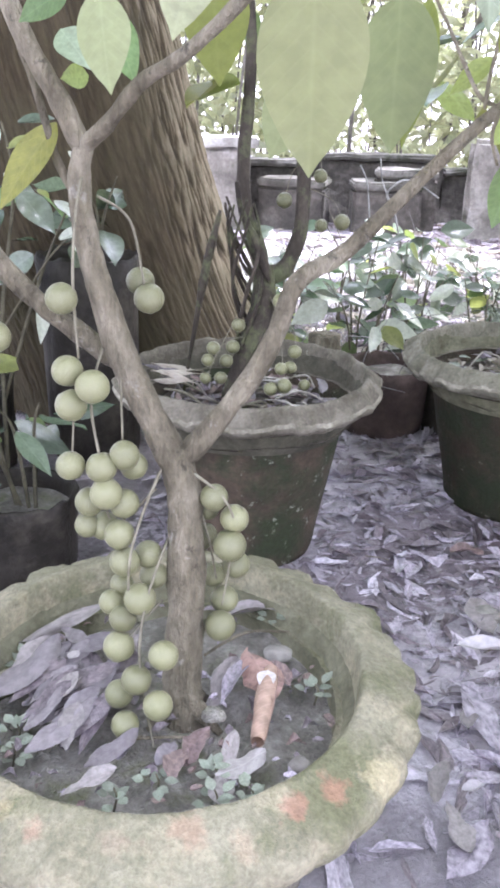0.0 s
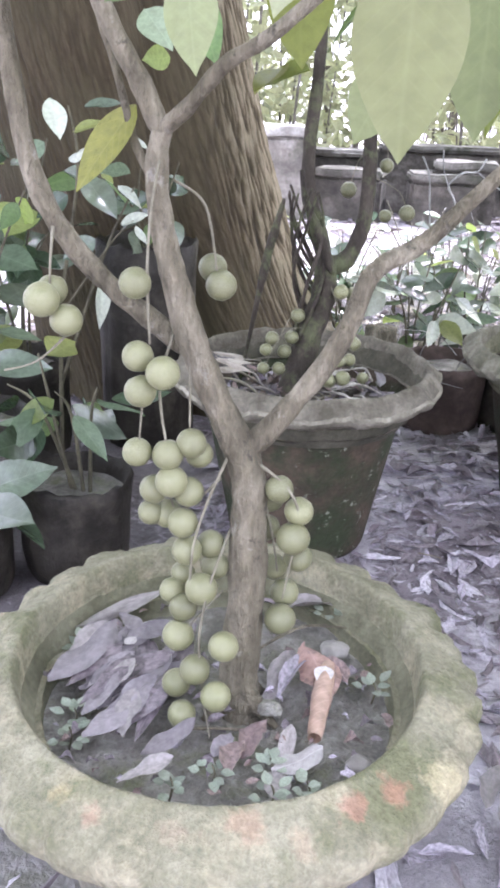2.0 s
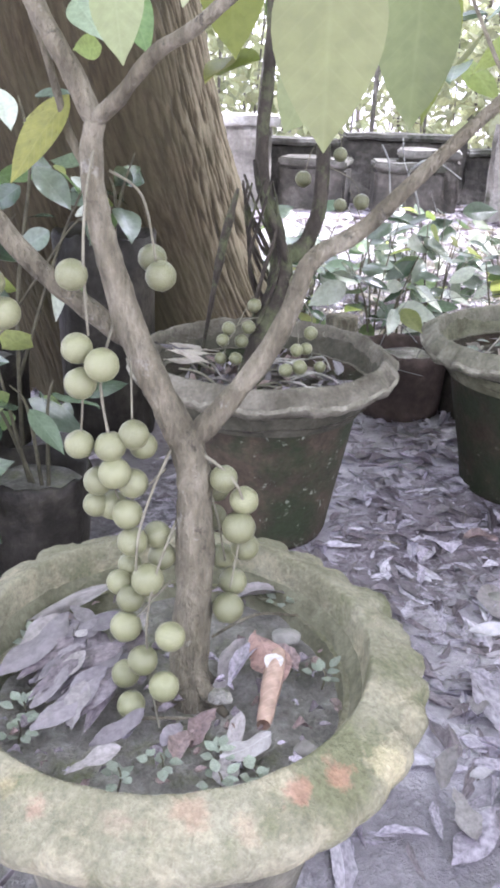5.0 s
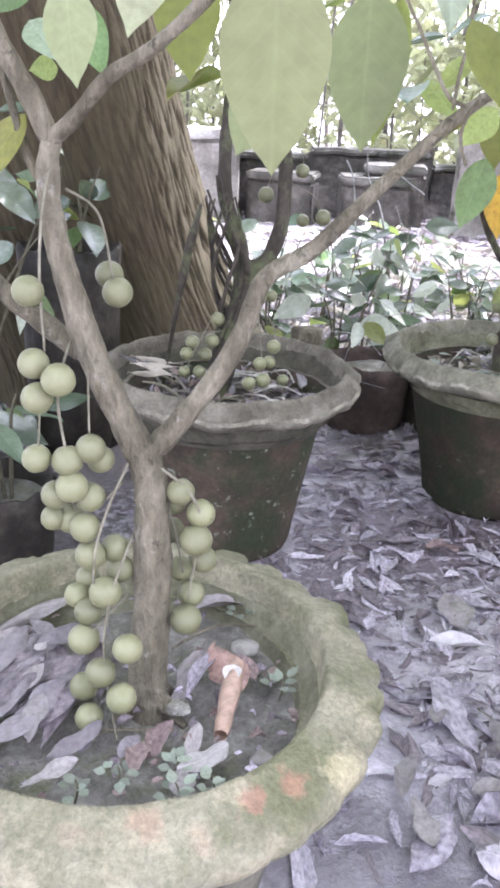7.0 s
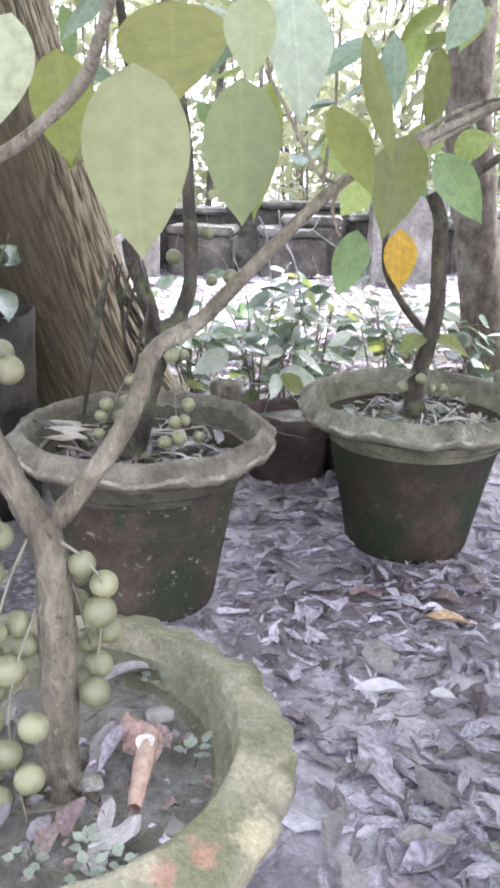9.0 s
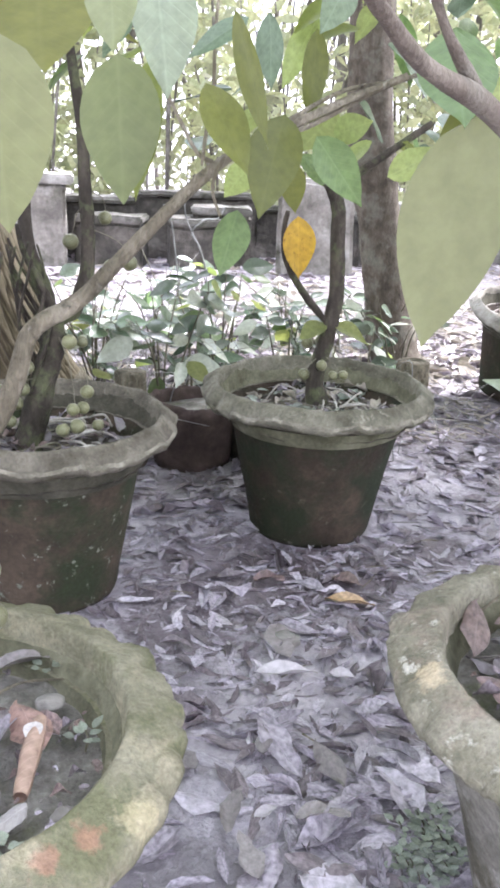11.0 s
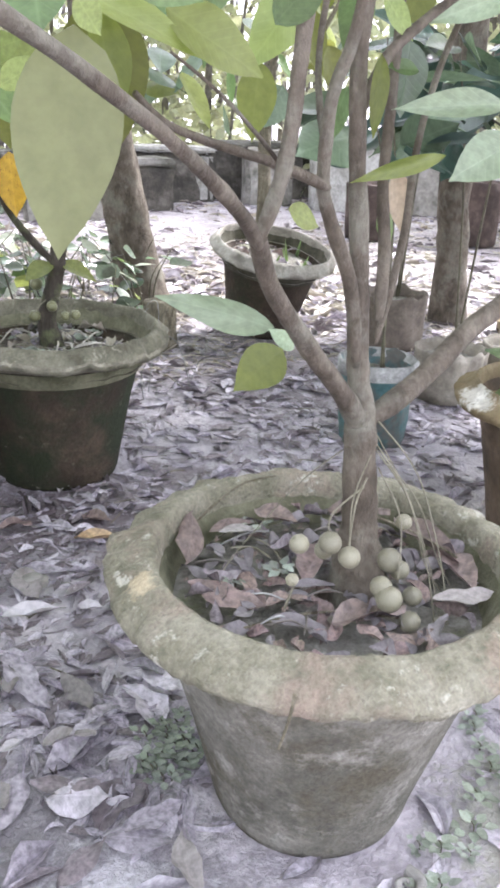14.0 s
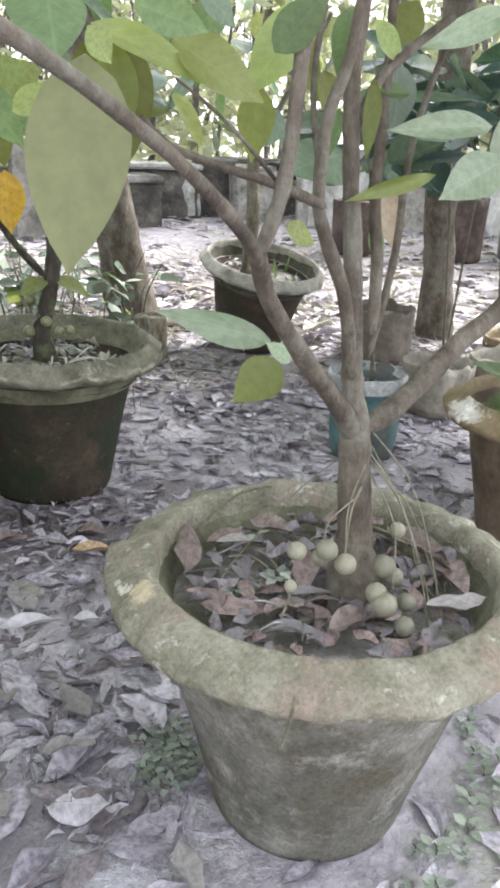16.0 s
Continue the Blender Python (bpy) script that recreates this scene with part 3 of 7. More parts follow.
def cluster(tree, fruits, stalks, seed=1, mesh=None):
    """A bunch: hanging stalks and round fruits."""
    rnd = random.Random(seed)
    first = stalks[0]
    bm = tube(bmesh.new(), [(x, y, z, r * 0.6) for x, y, z, r in first], sides=7, rough=0.1, knobs=0.3, seed=seed, steps=6)
    bunch = part("fruit_stalk", bm, STALK, tree, "thin stalk bearing a bunch of fruits")
    for s in stalks[1:]:
        part("stalk", tube(bmesh.new(), [(x, y, z, r * 0.6) for x, y, z, r in s], sides=7, rough=0.1, knobs=0.3, seed=seed, steps=6), STALK, bunch)
    for x, y, z, r in fruits:
        ob = new("fruit", mesh or FRUIT_MESH)
        ob.matrix_basis = Matrix.Translation((x, y, z)) @ Euler((rnd.uniform(-.5, .5), rnd.uniform(-.5, .5), rnd.uniform(0, 6))).to_matrix().to_4x4() @ Matrix.Diagonal((r * 0.975, r * 0.975, r * 0.975, 1))
        hang(ob, bunch)
    return bunch


def lathe(bm, profile, seg=96, shape=None, cap=False):
    rings = []
    for j, (r, z) in enumerate(profile):
        ring = []
        for k in range(seg):
            t = 2 * math.pi * k / seg
            rr, zz = shape(j, t, r, z) if shape else (r, z)
            ring.append(bm.verts.new((rr * math.cos(t), rr * math.sin(t), zz)))
        rings.append(ring)
    for a, b in zip(rings, rings[1:]):
        for k in range(seg):
            bm.faces.new((a[k], a[(k + 1) % seg], b[(k + 1) % seg], b[k]))
    if cap:
        bm.faces.new(rings[-1])
    return bm


def plant_pot(place, radius, height, seed, label, body=None, rim=None, inner=None, waves=22, soil_depth=0.075, wave=0.022, group="flared cement pots", lip=None, walls=(0.53, 0.775), bore=None, lumpy=1.0, edge=None, open_mouth=False, soil=None):
    """A flared pot: tapered body, wide drooping rim with a wavy edge, inner wall and soil."""
    x, y = place
    pot = thing("plant_pot", (x, y, 0), label, "pot", group)
    R, h = radius, height

    def uneven(j, t, r, z):
        n = noise.noise((math.cos(t) * 2.2 + seed, math.sin(t) * 2.2, z * 9))
        return r * (1 + 0.012 * n), z
    foot, flare = walls
    prof = [(R * (foot - 0.03), 0.0), (R * foot, 0.0), (R * (foot + 0.018), 0.012)]
    prof += [(R * (foot + 0.018 + (flare - foot - 0.018) * q ** 1.08), 0.012 + (h - 0.068) * q) for q in (0.12, 0.25, 0.38, 0.5, 0.62, 0.75, 0.88, 1.0)]
    if open_mouth:
        prof[-1:] = [(R * 0.775, h - 0.072), (R * 0.85, h - 0.056)]
    mouth = 0.06 if open_mouth else 0.0
    bm = lathe(bmesh.new(), prof, 80, uneven)
    bm.transform(Matrix.Translation((x, y, 0)))
    part("body", bm, body or POT_BODY, pot)

    def scallop(j, t, r, z):
        k = max(0.0, (r / R - 0.84) / 0.16) ** 1.9
        q = waves * t / 2 + 0.7 * math.sin(3 * t + seed) + 0.4 * math.sin(7 * t)
        s = (abs(math.sin(q)) ** 0.8) * 2 - 1 if waves else 0.0
        s *= 0.85 + 0.6 * noise.noise((math.cos(t) * 4 + seed, math.sin(t) * 4, 8.5))
        n = noise.noise((math.cos(t) * 3 + seed, math.sin(t) * 3, 0.5)) + 0.7 * noise.noise((math.cos(t) * 10 + seed, math.sin(t) * 10, 4.5)) + 0.4 * noise.noise((math.cos(t) * 30 + seed, math.sin(t) * 30, 2.5))
        m = noise.noise((math.cos(t) * 16, math.sin(t) * 16, j * 0.7 + seed))
        return r * (1 + wave * k * s * 0.7 + lumpy * (0.009 * n * k + 0.004 * m)), z + k * (wave * 0.18 * s + 0.005 * n * lumpy) + lumpy * (0.002 * n + 0.0012 * m)
    lip = lip or [(0.735, -0.060), (0.80, -0.058), (0.90, -0.052), (0.975, -0.047), (0.998, -0.043), (1.004, -0.036), (0.995, -0.030), (0.95, -0.024), (0.90, -0.017), (0.86, -0.010), (0.84, -0.003), (0.825, 0.0), (0.81, -0.001), (0.795, -0.014), (0.782, -0.032)]
    if open_mouth:
        lip = [(0.80, -0.060), (0.86, -0.057), (0.93, -0.052), (0.98, -0.047), (0.998, -0.043), (1.004, -0.036), (0.995, -0.029), (0.968, -0.019), (0.94, -0.010), (0.918, -0.003), (0.90, 0.0), (0.884, -0.003), (0.87, -0.016), (0.858, -0.034)]
    lip = [(R * a, h + b) for a, b in lip]
    bm = lathe(bmesh.new(), lip, 240, scallop)
    bm.transform(Matrix.Translation((x, y, 0)))
    part("rim", bm, rim or POT_RIM, pot, "wavy-edged weathered rim")
    if edge:
        bm = lathe(bmesh.new(), [(r * 1.0025, z + 0.0005) for r, z in lip[5:7]], 240, lambda j, t, r, z: scallop(j + 5, t, r, z))
        bm.transform(Matrix.Translation((x, y, 0)))
        part("rim_edge", bm, edge, pot, "pale worn edge of the rim")
    b0, b1, b2 = bore or (0.806 + mouth * 1.2, 0.788 + mouth * 1.2, 0.742 + mouth)
    ins = [(R * b0, h - 0.014), (R * b1, h - 0.03), (R * b2, h - soil_depth), (R * (b2 - 0.04), h - soil_depth - 0.02)]
    bm = lathe(bmesh.new(), ins, 80, uneven)
    bm.transform(Matrix.Translation((x, y, 0)))
    part("inner_wall", bm, inner or POT_INNER, pot)
    bm = bmesh.new()
    rings = 16
    prof = [(max(R * (b2 + 0.005) * (1 - j / rings), 0.001), 0.0) for j in range(rings + 1)]

    def lumps(j, t, r, z):
        q = (math.cos(t) * r, math.sin(t) * r)
        return r, h - soil_depth + 0.010 * noise.noise((q[0] * 12 + seed, q[1] * 12, seed)) + 0.006 * noise.noise((q[0] * 40, q[1] * 40, seed)) - 0.006 * (r / R)
    lathe(bm, prof, 64, lumps)
    bm.transform(Matrix.Translation((x, y, 0)))
    part("soil", bm, soil or POT_SOIL, pot, "dark mossy potting soil")
    return pot


# ---------------------------------------------------------------- ground
def ground_height(x, y):
    return 0.010 * noise.noise((x * 1.3, y * 1.3, 0.3)) + 0.006 * noise.noise((x * 5, y * 5, 1.3)) + 0.0025 * noise.noise((x * 17, y * 17, 2.3))


POTS = [(-0.021, 0.748, 0.246, 0.338), (0.055, 1.611, 0.253, 0.369), (0.661, 1.839, 0.262, 0.359), (0.710, 0.714, 0.261, 0.359), (1.710, 2.835, 0.238, 0.335)]
bm = bmesh.new()
N = 190
xs = [0.6 + 60 * math.sinh(6.0 * (2 * i / N - 1)) / math.sinh(6.0) for i in range(N + 1)]
ys = [1.6 + 60 * math.sinh(6.0 * (2 * i / N - 1)) / math.sinh(6.0) for i in range(N + 1)]
vs = [[bm.verts.new((x, y, ground_height(x, y))) for x in xs] for y in ys]
for j in range(N):
    for i in range(N):
        bm.faces.new((vs[j][i], vs[j][i + 1], vs[j + 1][i + 1], vs[j + 1][i]))
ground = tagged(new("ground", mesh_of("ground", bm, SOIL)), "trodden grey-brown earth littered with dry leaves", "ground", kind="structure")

# ---------------------------------------------------------------- pots
pot_a = plant_pot(POTS[0][:2], POTS[0][2], POTS[0][3], 1.0, "round cement pot with wavy mossy rim, holding a fruiting tree", soil_depth=0.066, wave=0.027, waves=31, lumpy=1.3, bore=(0.795, 0.776, 0.69),
                  lip=[(0.70, -0.052), (0.80, -0.054), (0.90, -0.055), (0.965, -0.053), (0.996, -0.047), (1.006, -0.036), (0.998, -0.025), (0.965, -0.017), (0.91, -0.011), (0.86, -0.005), (0.82, -0.001), (0.80, 0.0), (0.788, -0.003), (0.778, -0.014), (0.768, -0.034)])
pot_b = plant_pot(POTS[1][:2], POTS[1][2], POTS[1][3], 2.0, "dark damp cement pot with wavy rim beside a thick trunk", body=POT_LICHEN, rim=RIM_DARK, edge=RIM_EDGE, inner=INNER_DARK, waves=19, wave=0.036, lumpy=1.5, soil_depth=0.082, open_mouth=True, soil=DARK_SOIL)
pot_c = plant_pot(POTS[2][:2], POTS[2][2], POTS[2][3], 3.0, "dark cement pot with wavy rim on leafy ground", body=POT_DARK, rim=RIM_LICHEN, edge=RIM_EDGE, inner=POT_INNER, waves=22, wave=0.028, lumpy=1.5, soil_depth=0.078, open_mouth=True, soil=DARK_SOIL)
pot_d = plant_pot(POTS[3][:2], POTS[3][2], POTS[3][3], 4.0, "pale weathered cement pot with a broad lumpy rim", body=BODY_PALE, rim=RIM_PALE, waves=19, wave=0.012, soil_depth=0.06, lumpy=2.2, walls=(0.475, 0.80), bore=(0.792, 0.775, 0.71),
                  lip=[(0.74, -0.052), (0.82, -0.050), (0.90, -0.047), (0.965, -0.043), (0.995, -0.037), (1.004, -0.030), (0.99, -0.023), (0.95, -0.015), (0.90, -0.008), (0.85, -0.002), (0.815, 0.0), (0.792, -0.003), (0.778, -0.014), (0.768, -0.034)])
POTS_LEAN = Matrix.Translation((POTS[4][0], POTS[4][1], 0.030)) @ Matrix.Rotation(radians(9), 4, Vector((0.50, 0.866, 0))) @ Matrix.Rotation(radians(9), 4, Vector((0.866, -0.50, 0)))
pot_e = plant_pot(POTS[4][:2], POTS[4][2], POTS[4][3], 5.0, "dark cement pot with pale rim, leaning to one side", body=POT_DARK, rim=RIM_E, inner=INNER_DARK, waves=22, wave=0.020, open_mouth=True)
pot_e.matrix_basis = POTS_LEAN


# ---------------------------------------------------------------- potted fruit trees
def leaves_on(tree, rows):
    for i, (base, tip, width, colour) in enumerate(rows):
        put_leaf(tree, base, tip, width, colour, facing=(0.25 * math.sin(i * 2.3), -1, 0.45 + 0.3 * math.sin(i * 1.7)), kind=7 if width > 0.06 else i % 4)


def shading_leaves(tree, centre, spread, count, seed):
    """Higher leaves of a small tree, added out of view to shade what is below."""
    rnd = random.Random(seed)
    for i in range(count):
        a, q = rnd.uniform(0, 6.28), spread * rnd.random() ** 0.5
        b0 = Vector((centre[0] + q * math.cos(a), centre[1] + 0.8 * q * math.sin(a), centre[2] + rnd.uniform(-0.14, 0.2)))
        d = Vector((math.cos(a), math.sin(a), rnd.uniform(-0.5, 0.2))).normalized() * rnd.uniform(0.09, 0.15)
        put_leaf(tree, b0, b0 + d, rnd.uniform(0.045, 0.07), rnd.choice(["olive", "green", "yellowgreen", "pale"]), (0.2 * math.cos(a), 0.2 * math.sin(a), 1), i % 4)


def tree_a():
    tree = thing("fruit_tree", (0.0, 0.745, 0.255), "grey-barked young tree with green fruit bunches on its trunk", "tree", "potted fruit trees")
    limb(tree, 'trunk', [(0.005, 0.735, 0.227, 0.0216), (0, 0.743, 0.283, 0.0208), (-0.001, 0.751, 0.331, 0.0201), (0.002, 0.758, 0.423, 0.0189), (0.001, 0.766, 0.49, 0.0181), (-0.005, 0.772, 0.524, 0.0175), (-0.023, 0.776, 0.563, 0.0157), (-0.051, 0.778, 0.624, 0.0142), (-0.069, 0.78, 0.682, 0.0128), (-0.08, 0.782, 0.728, 0.0114), (-0.085, 0.784, 0.773, 0.0102), (-0.081, 0.786, 0.802, 0.009)])
    limb(tree, 'branch', [(-0.081, 0.787, 0.799, 0.0104), (-0.097, 0.787, 0.836, 0.0097), (-0.116, 0.787, 0.871, 0.0089), (-0.13, 0.787, 0.901, 0.0082), (-0.146, 0.787, 0.942, 0.0075)])
    limb(tree, 'branch', [(-0.083, 0.787, 0.801, 0.0077), (-0.058, 0.77, 0.821, 0.007), (-0.027, 0.755, 0.852, 0.0063), (0.007, 0.735, 0.871, 0.0056), (0.05, 0.72, 0.908, 0.0056), (0.065, 0.7, 0.933, 0.0049), (0.077, 0.68, 0.963, 0.0043)])
    limb(tree, 'branch', [(-0.082, 0.787, 0.753, 0.0047), (-0.103, 0.794, 0.789, 0.0042), (-0.112, 0.8, 0.818, 0.0038), (-0.121, 0.807, 0.847, 0.0035), (-0.132, 0.813, 0.876, 0.0031), (-0.146, 0.82, 0.92, 0.0027)])
    limb(tree, 'branch', [(-0.055, 0.79, 0.618, 0.0105), (-0.095, 0.791, 0.649, 0.0103), (-0.13, 0.793, 0.677, 0.01), (-0.164, 0.794, 0.713, 0.0097), (-0.186, 0.796, 0.75, 0.0094), (-0.198, 0.797, 0.794, 0.0091), (-0.207, 0.799, 0.861, 0.0087), (-0.211, 0.8, 0.924, 0.0082)])
    limb(tree, 'branch', [(-0.003, 0.775, 0.532, 0.0118), (0.028, 0.777, 0.571, 0.0111), (0.06, 0.779, 0.614, 0.0103), (0.081, 0.781, 0.655, 0.0096), (0.097, 0.783, 0.699, 0.009), (0.134, 0.796, 0.72, 0.0082), (0.168, 0.802, 0.752, 0.0075), (0.208, 0.808, 0.792, 0.0067), (0.244, 0.814, 0.826, 0.006), (0.279, 0.82, 0.852, 0.0053), (0.321, 0.826, 0.872, 0.0046), (0.385, 0.832, 0.901, 0.0039), (0.434, 0.838, 0.921, 0.0031)])
    limb(tree, 'twig', [(0.266, 0.8, 0.846, 0.0029), (0.309, 0.815, 0.862, 0.0028), (0.348, 0.83, 0.877, 0.0026), (0.41, 0.845, 0.908, 0.0024), (0.459, 0.86, 0.927, 0.0022)])
    limb(tree, 'twig', [(0.253, 0.8, 0.841, 0.0021), (0.24, 0.808, 0.848, 0.002), (0.226, 0.816, 0.873, 0.0018), (0.213, 0.824, 0.899, 0.0017), (0.199, 0.832, 0.927, 0.0016), (0.193, 0.84, 0.962, 0.0014)])
    limb(tree, 'twig', [(0.263, 0.8, 0.846, 0.0021), (0.255, 0.803, 0.831, 0.0019), (0.254, 0.807, 0.815, 0.0017), (0.262, 0.81, 0.795, 0.0015)])
    limb(tree, 'twig', [(0.243, 0.8, 0.838, 0.0019), (0.247, 0.81, 0.862, 0.0018), (0.254, 0.82, 0.898, 0.0016), (0.256, 0.83, 0.937, 0.0015), (0.26, 0.84, 0.976, 0.0014)])
    limb(tree, 'twig', [(0.288, 0.81, 0.857, 0.0025), (0.331, 0.827, 0.883, 0.0023), (0.377, 0.843, 0.906, 0.0021), (0.425, 0.86, 0.917, 0.0019)])
    cluster(tree, FRUITS_A[0:2], [[(-0.081, 0.775, 0.78, 0.0022), (-0.083, 0.75, 0.75, 0.002), (-0.086, 0.742, 0.70, 0.002), (-0.084, 0.738, 0.64, 0.0018)],
                                  [(-0.072, 0.79, 0.765, 0.002), (-0.046, 0.795, 0.745, 0.0018), (-0.036, 0.80, 0.69, 0.0018)]], 1)
    cluster(tree, FRUITS_A[2:6], [[(-0.172, 0.78, 0.725, 0.002), (-0.172, 0.768, 0.70, 0.0018), (-0.173, 0.765, 0.68, 0.0018)],
                                  [(-0.157, 0.765, 0.64, 0.0015), (-0.19, 0.77, 0.61, 0.0015), (-0.22, 0.77, 0.60, 0.0015)]], 2)
    cluster(tree, FRUITS_A[6:13], [[(-0.07, 0.775, 0.64, 0.0022), (-0.078, 0.75, 0.60, 0.002), (-0.071, 0.741, 0.548, 0.0018)],
                                   [(-0.09, 0.738, 0.60, 0.0016), (-0.095, 0.74, 0.55, 0.0015)],
                                   [(-0.055, 0.77, 0.62, 0.0018), (-0.052, 0.75, 0.56, 0.0016)]], 3)
    cluster(tree, FRUITS_A[13:24], [[(-0.02, 0.765, 0.53, 0.0026), (-0.034, 0.735, 0.50, 0.0022), (-0.045, 0.722, 0.46, 0.002), (-0.047, 0.715, 0.41, 0.0018)],
                                    [(-0.025, 0.765, 0.51, 0.002), (-0.06, 0.752, 0.48, 0.0018), (-0.07, 0.748, 0.50, 0.0016)]], 4)
    cluster(tree, FRUITS_A[24:], [[(-0.015, 0.76, 0.46, 0.0024), (-0.028, 0.715, 0.43, 0.002), (-0.036, 0.70, 0.38, 0.0018), (-0.03, 0.69, 0.32, 0.0016), (-0.022, 0.675, 0.29, 0.0014)],
                                  [(-0.02, 0.75, 0.40, 0.0018), (-0.05, 0.712, 0.38, 0.0016)]], 5)
    cluster(tree, FRUITS_A2, [[(0.01, 0.765, 0.525, 0.0026), (0.035, 0.752, 0.51, 0.0022), (0.047, 0.755, 0.48, 0.002), (0.042, 0.76, 0.43, 0.0018), (0.036, 0.758, 0.39, 0.0016)],
                              [(0.012, 0.765, 0.50, 0.002), (0.022, 0.77, 0.46, 0.0018), (0.03, 0.775, 0.41, 0.0016)]], 6)
    for i, (ax, ay) in enumerate([(0.05, -0.025), (-0.045, -0.02), (0.03, 0.045)]):
        part("root", tube(bmesh.new(), [(-0.002, 0.736, 0.308, 0.009), (ax * 0.42, 0.736 + ay * 0.42, 0.285, 0.007), (ax * 0.75, 0.736 + ay * 0.75, 0.270, 0.003)], 8, 0.15, 0.2, i, 5), BARK, tree)
    leaves_on(tree, LEAVES_A)
    shading_leaves(tree, (-0.06, 0.86, 1.26), 0.30, 60, 41)


FRUITS_A = [(-0.096, 0.742, 0.689, 0.0136), (-0.032, 0.80, 0.678, 0.0140), (-0.041, 0.815, 0.690, 0.0132), (-0.176, 0.75, 0.67, 0.0154), (-0.174, 0.775, 0.673, 0.0135), (-0.159, 0.76, 0.651, 0.0144), (-0.095, 0.742, 0.628, 0.0137), (-0.071, 0.725, 0.62, 0.0148), (-0.092, 0.735, 0.6, 0.0142), (-0.097, 0.74, 0.542, 0.0133), (-0.07, 0.74, 0.541, 0.0143), (-0.05, 0.745, 0.551, 0.0138), (-0.046, 0.77, 0.53, 0.0133), (-0.083, 0.745, 0.505, 0.0136), (-0.066, 0.735, 0.518, 0.0148), (-0.052, 0.745, 0.504, 0.0141), (-0.087, 0.75, 0.479, 0.0124), (-0.073, 0.755, 0.476, 0.014), (-0.056, 0.735, 0.478, 0.0141), (-0.052, 0.735, 0.45, 0.0143), (-0.033, 0.755, 0.447, 0.0136), (-0.058, 0.75, 0.417, 0.0117), (-0.028, 0.752, 0.426, 0.0137), (-0.066, 0.738, 0.405, 0.0126), (-0.037, 0.72, 0.42, 0.0153), (-0.054, 0.725, 0.396, 0.0135), (-0.057, 0.715, 0.372, 0.0151), (-0.013, 0.69, 0.381, 0.014), (-0.039, 0.695, 0.35, 0.0144), (-0.059, 0.715, 0.318, 0.0139), (-0.018, 0.68, 0.334, 0.0142), (-0.05, 0.69, 0.303, 0.0136)]
FRUITS_A2 = [(0.028, 0.76, 0.505, 0.0133), (0.047, 0.765, 0.481, 0.014), (0.043, 0.755, 0.458, 0.0161), (0.049, 0.775, 0.426, 0.014), (0.026, 0.79, 0.406, 0.0133), (0.038, 0.775, 0.387, 0.0143), (0.035, 0.75, 0.373, 0.0156), (0.017, 0.79, 0.449, 0.0136), (0.02, 0.785, 0.482, 0.0128)]
LEAVES_A = [
    ((0.091, 0.62, 0.914), (0.095, 0.64, 0.793), 0.064, 'pale'),
    ((0.174, 0.84, 0.925), (0.182, 0.86, 0.798), 0.069, 'pale'),
    ((0.206, 0.88, 0.927), (0.192, 0.88, 0.802), 0.031, 'olive'),
    ((0.094, 0.72, 0.855), (0.07, 0.72, 0.8), 0.038, 'pale'),
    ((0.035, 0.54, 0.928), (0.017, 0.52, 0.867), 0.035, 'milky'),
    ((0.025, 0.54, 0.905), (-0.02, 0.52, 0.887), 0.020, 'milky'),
    ((-0.06, 0.8, 0.905), (-0.039, 0.8, 0.851), 0.027, 'green'),
    ((0.021, 0.82, 0.942), (0.028, 0.82, 0.851), 0.051, 'olive'),
    ((0.115, 0.72, 0.964), (0.119, 0.7, 0.899), 0.074, 'olive'),
    ((0.19, 0.64, 0.962), (0.199, 0.62, 0.884), 0.041, 'palegreen'),
    ((0.161, 0.62, 0.955), (0.163, 0.6, 0.902), 0.029, 'pale'),
    ((0.254, 0.72, 0.948), (0.281, 0.7, 0.855), 0.018, 'olive'),
    ((0.238, 0.75, 0.9), (0.27, 0.72, 0.835), 0.034, 'olive'),
    ((0.303, 0.75, 0.88), (0.277, 0.72, 0.805), 0.041, 'olive'),
    ((0.275, 0.8, 0.802), (0.26, 0.8, 0.745), 0.032, 'green'),
    ((0.306, 0.9, 0.841), (0.279, 0.9, 0.807), 0.027, 'yellowgreen'),
    ((-0.104, 0.8, 0.821), (-0.153, 0.78, 0.755), 0.032, 'yellow'),
    ((-0.096, 0.8, 0.89), (-0.072, 0.78, 0.864), 0.026, 'palegreen'),
    ((-0.076, 0.8, 0.857), (-0.097, 0.79, 0.853), 0.018, 'yellowgreen'),
    ((-0.052, 0.72, 0.91), (-0.043, 0.7, 0.844), 0.035, 'pale'),
    ((-0.078, 0.75, 0.913), (-0.117, 0.75, 0.891), 0.024, 'green'),
    ((0.359, 0.86, 0.867), (0.402, 0.84, 0.806), 0.035, 'green'),
    ((0.381, 0.88, 0.868), (0.413, 0.86, 0.882), 0.027, 'yellowgreen'),
    ((0.296, 0.8, 0.959), (0.303, 0.8, 0.9), 0.023, 'bluegreen'),
    ((0.279, 0.8, 0.954), (0.229, 0.8, 0.922), 0.018, 'bluegreen'),
    ((0.363, 0.8, 0.989), (0.342, 0.8, 0.946), 0.028, 'bluegreen'),
    ((0.353, 0.86, 0.957), (0.35, 0.86, 0.876), 0.023, 'olive'),
]
tree_a()


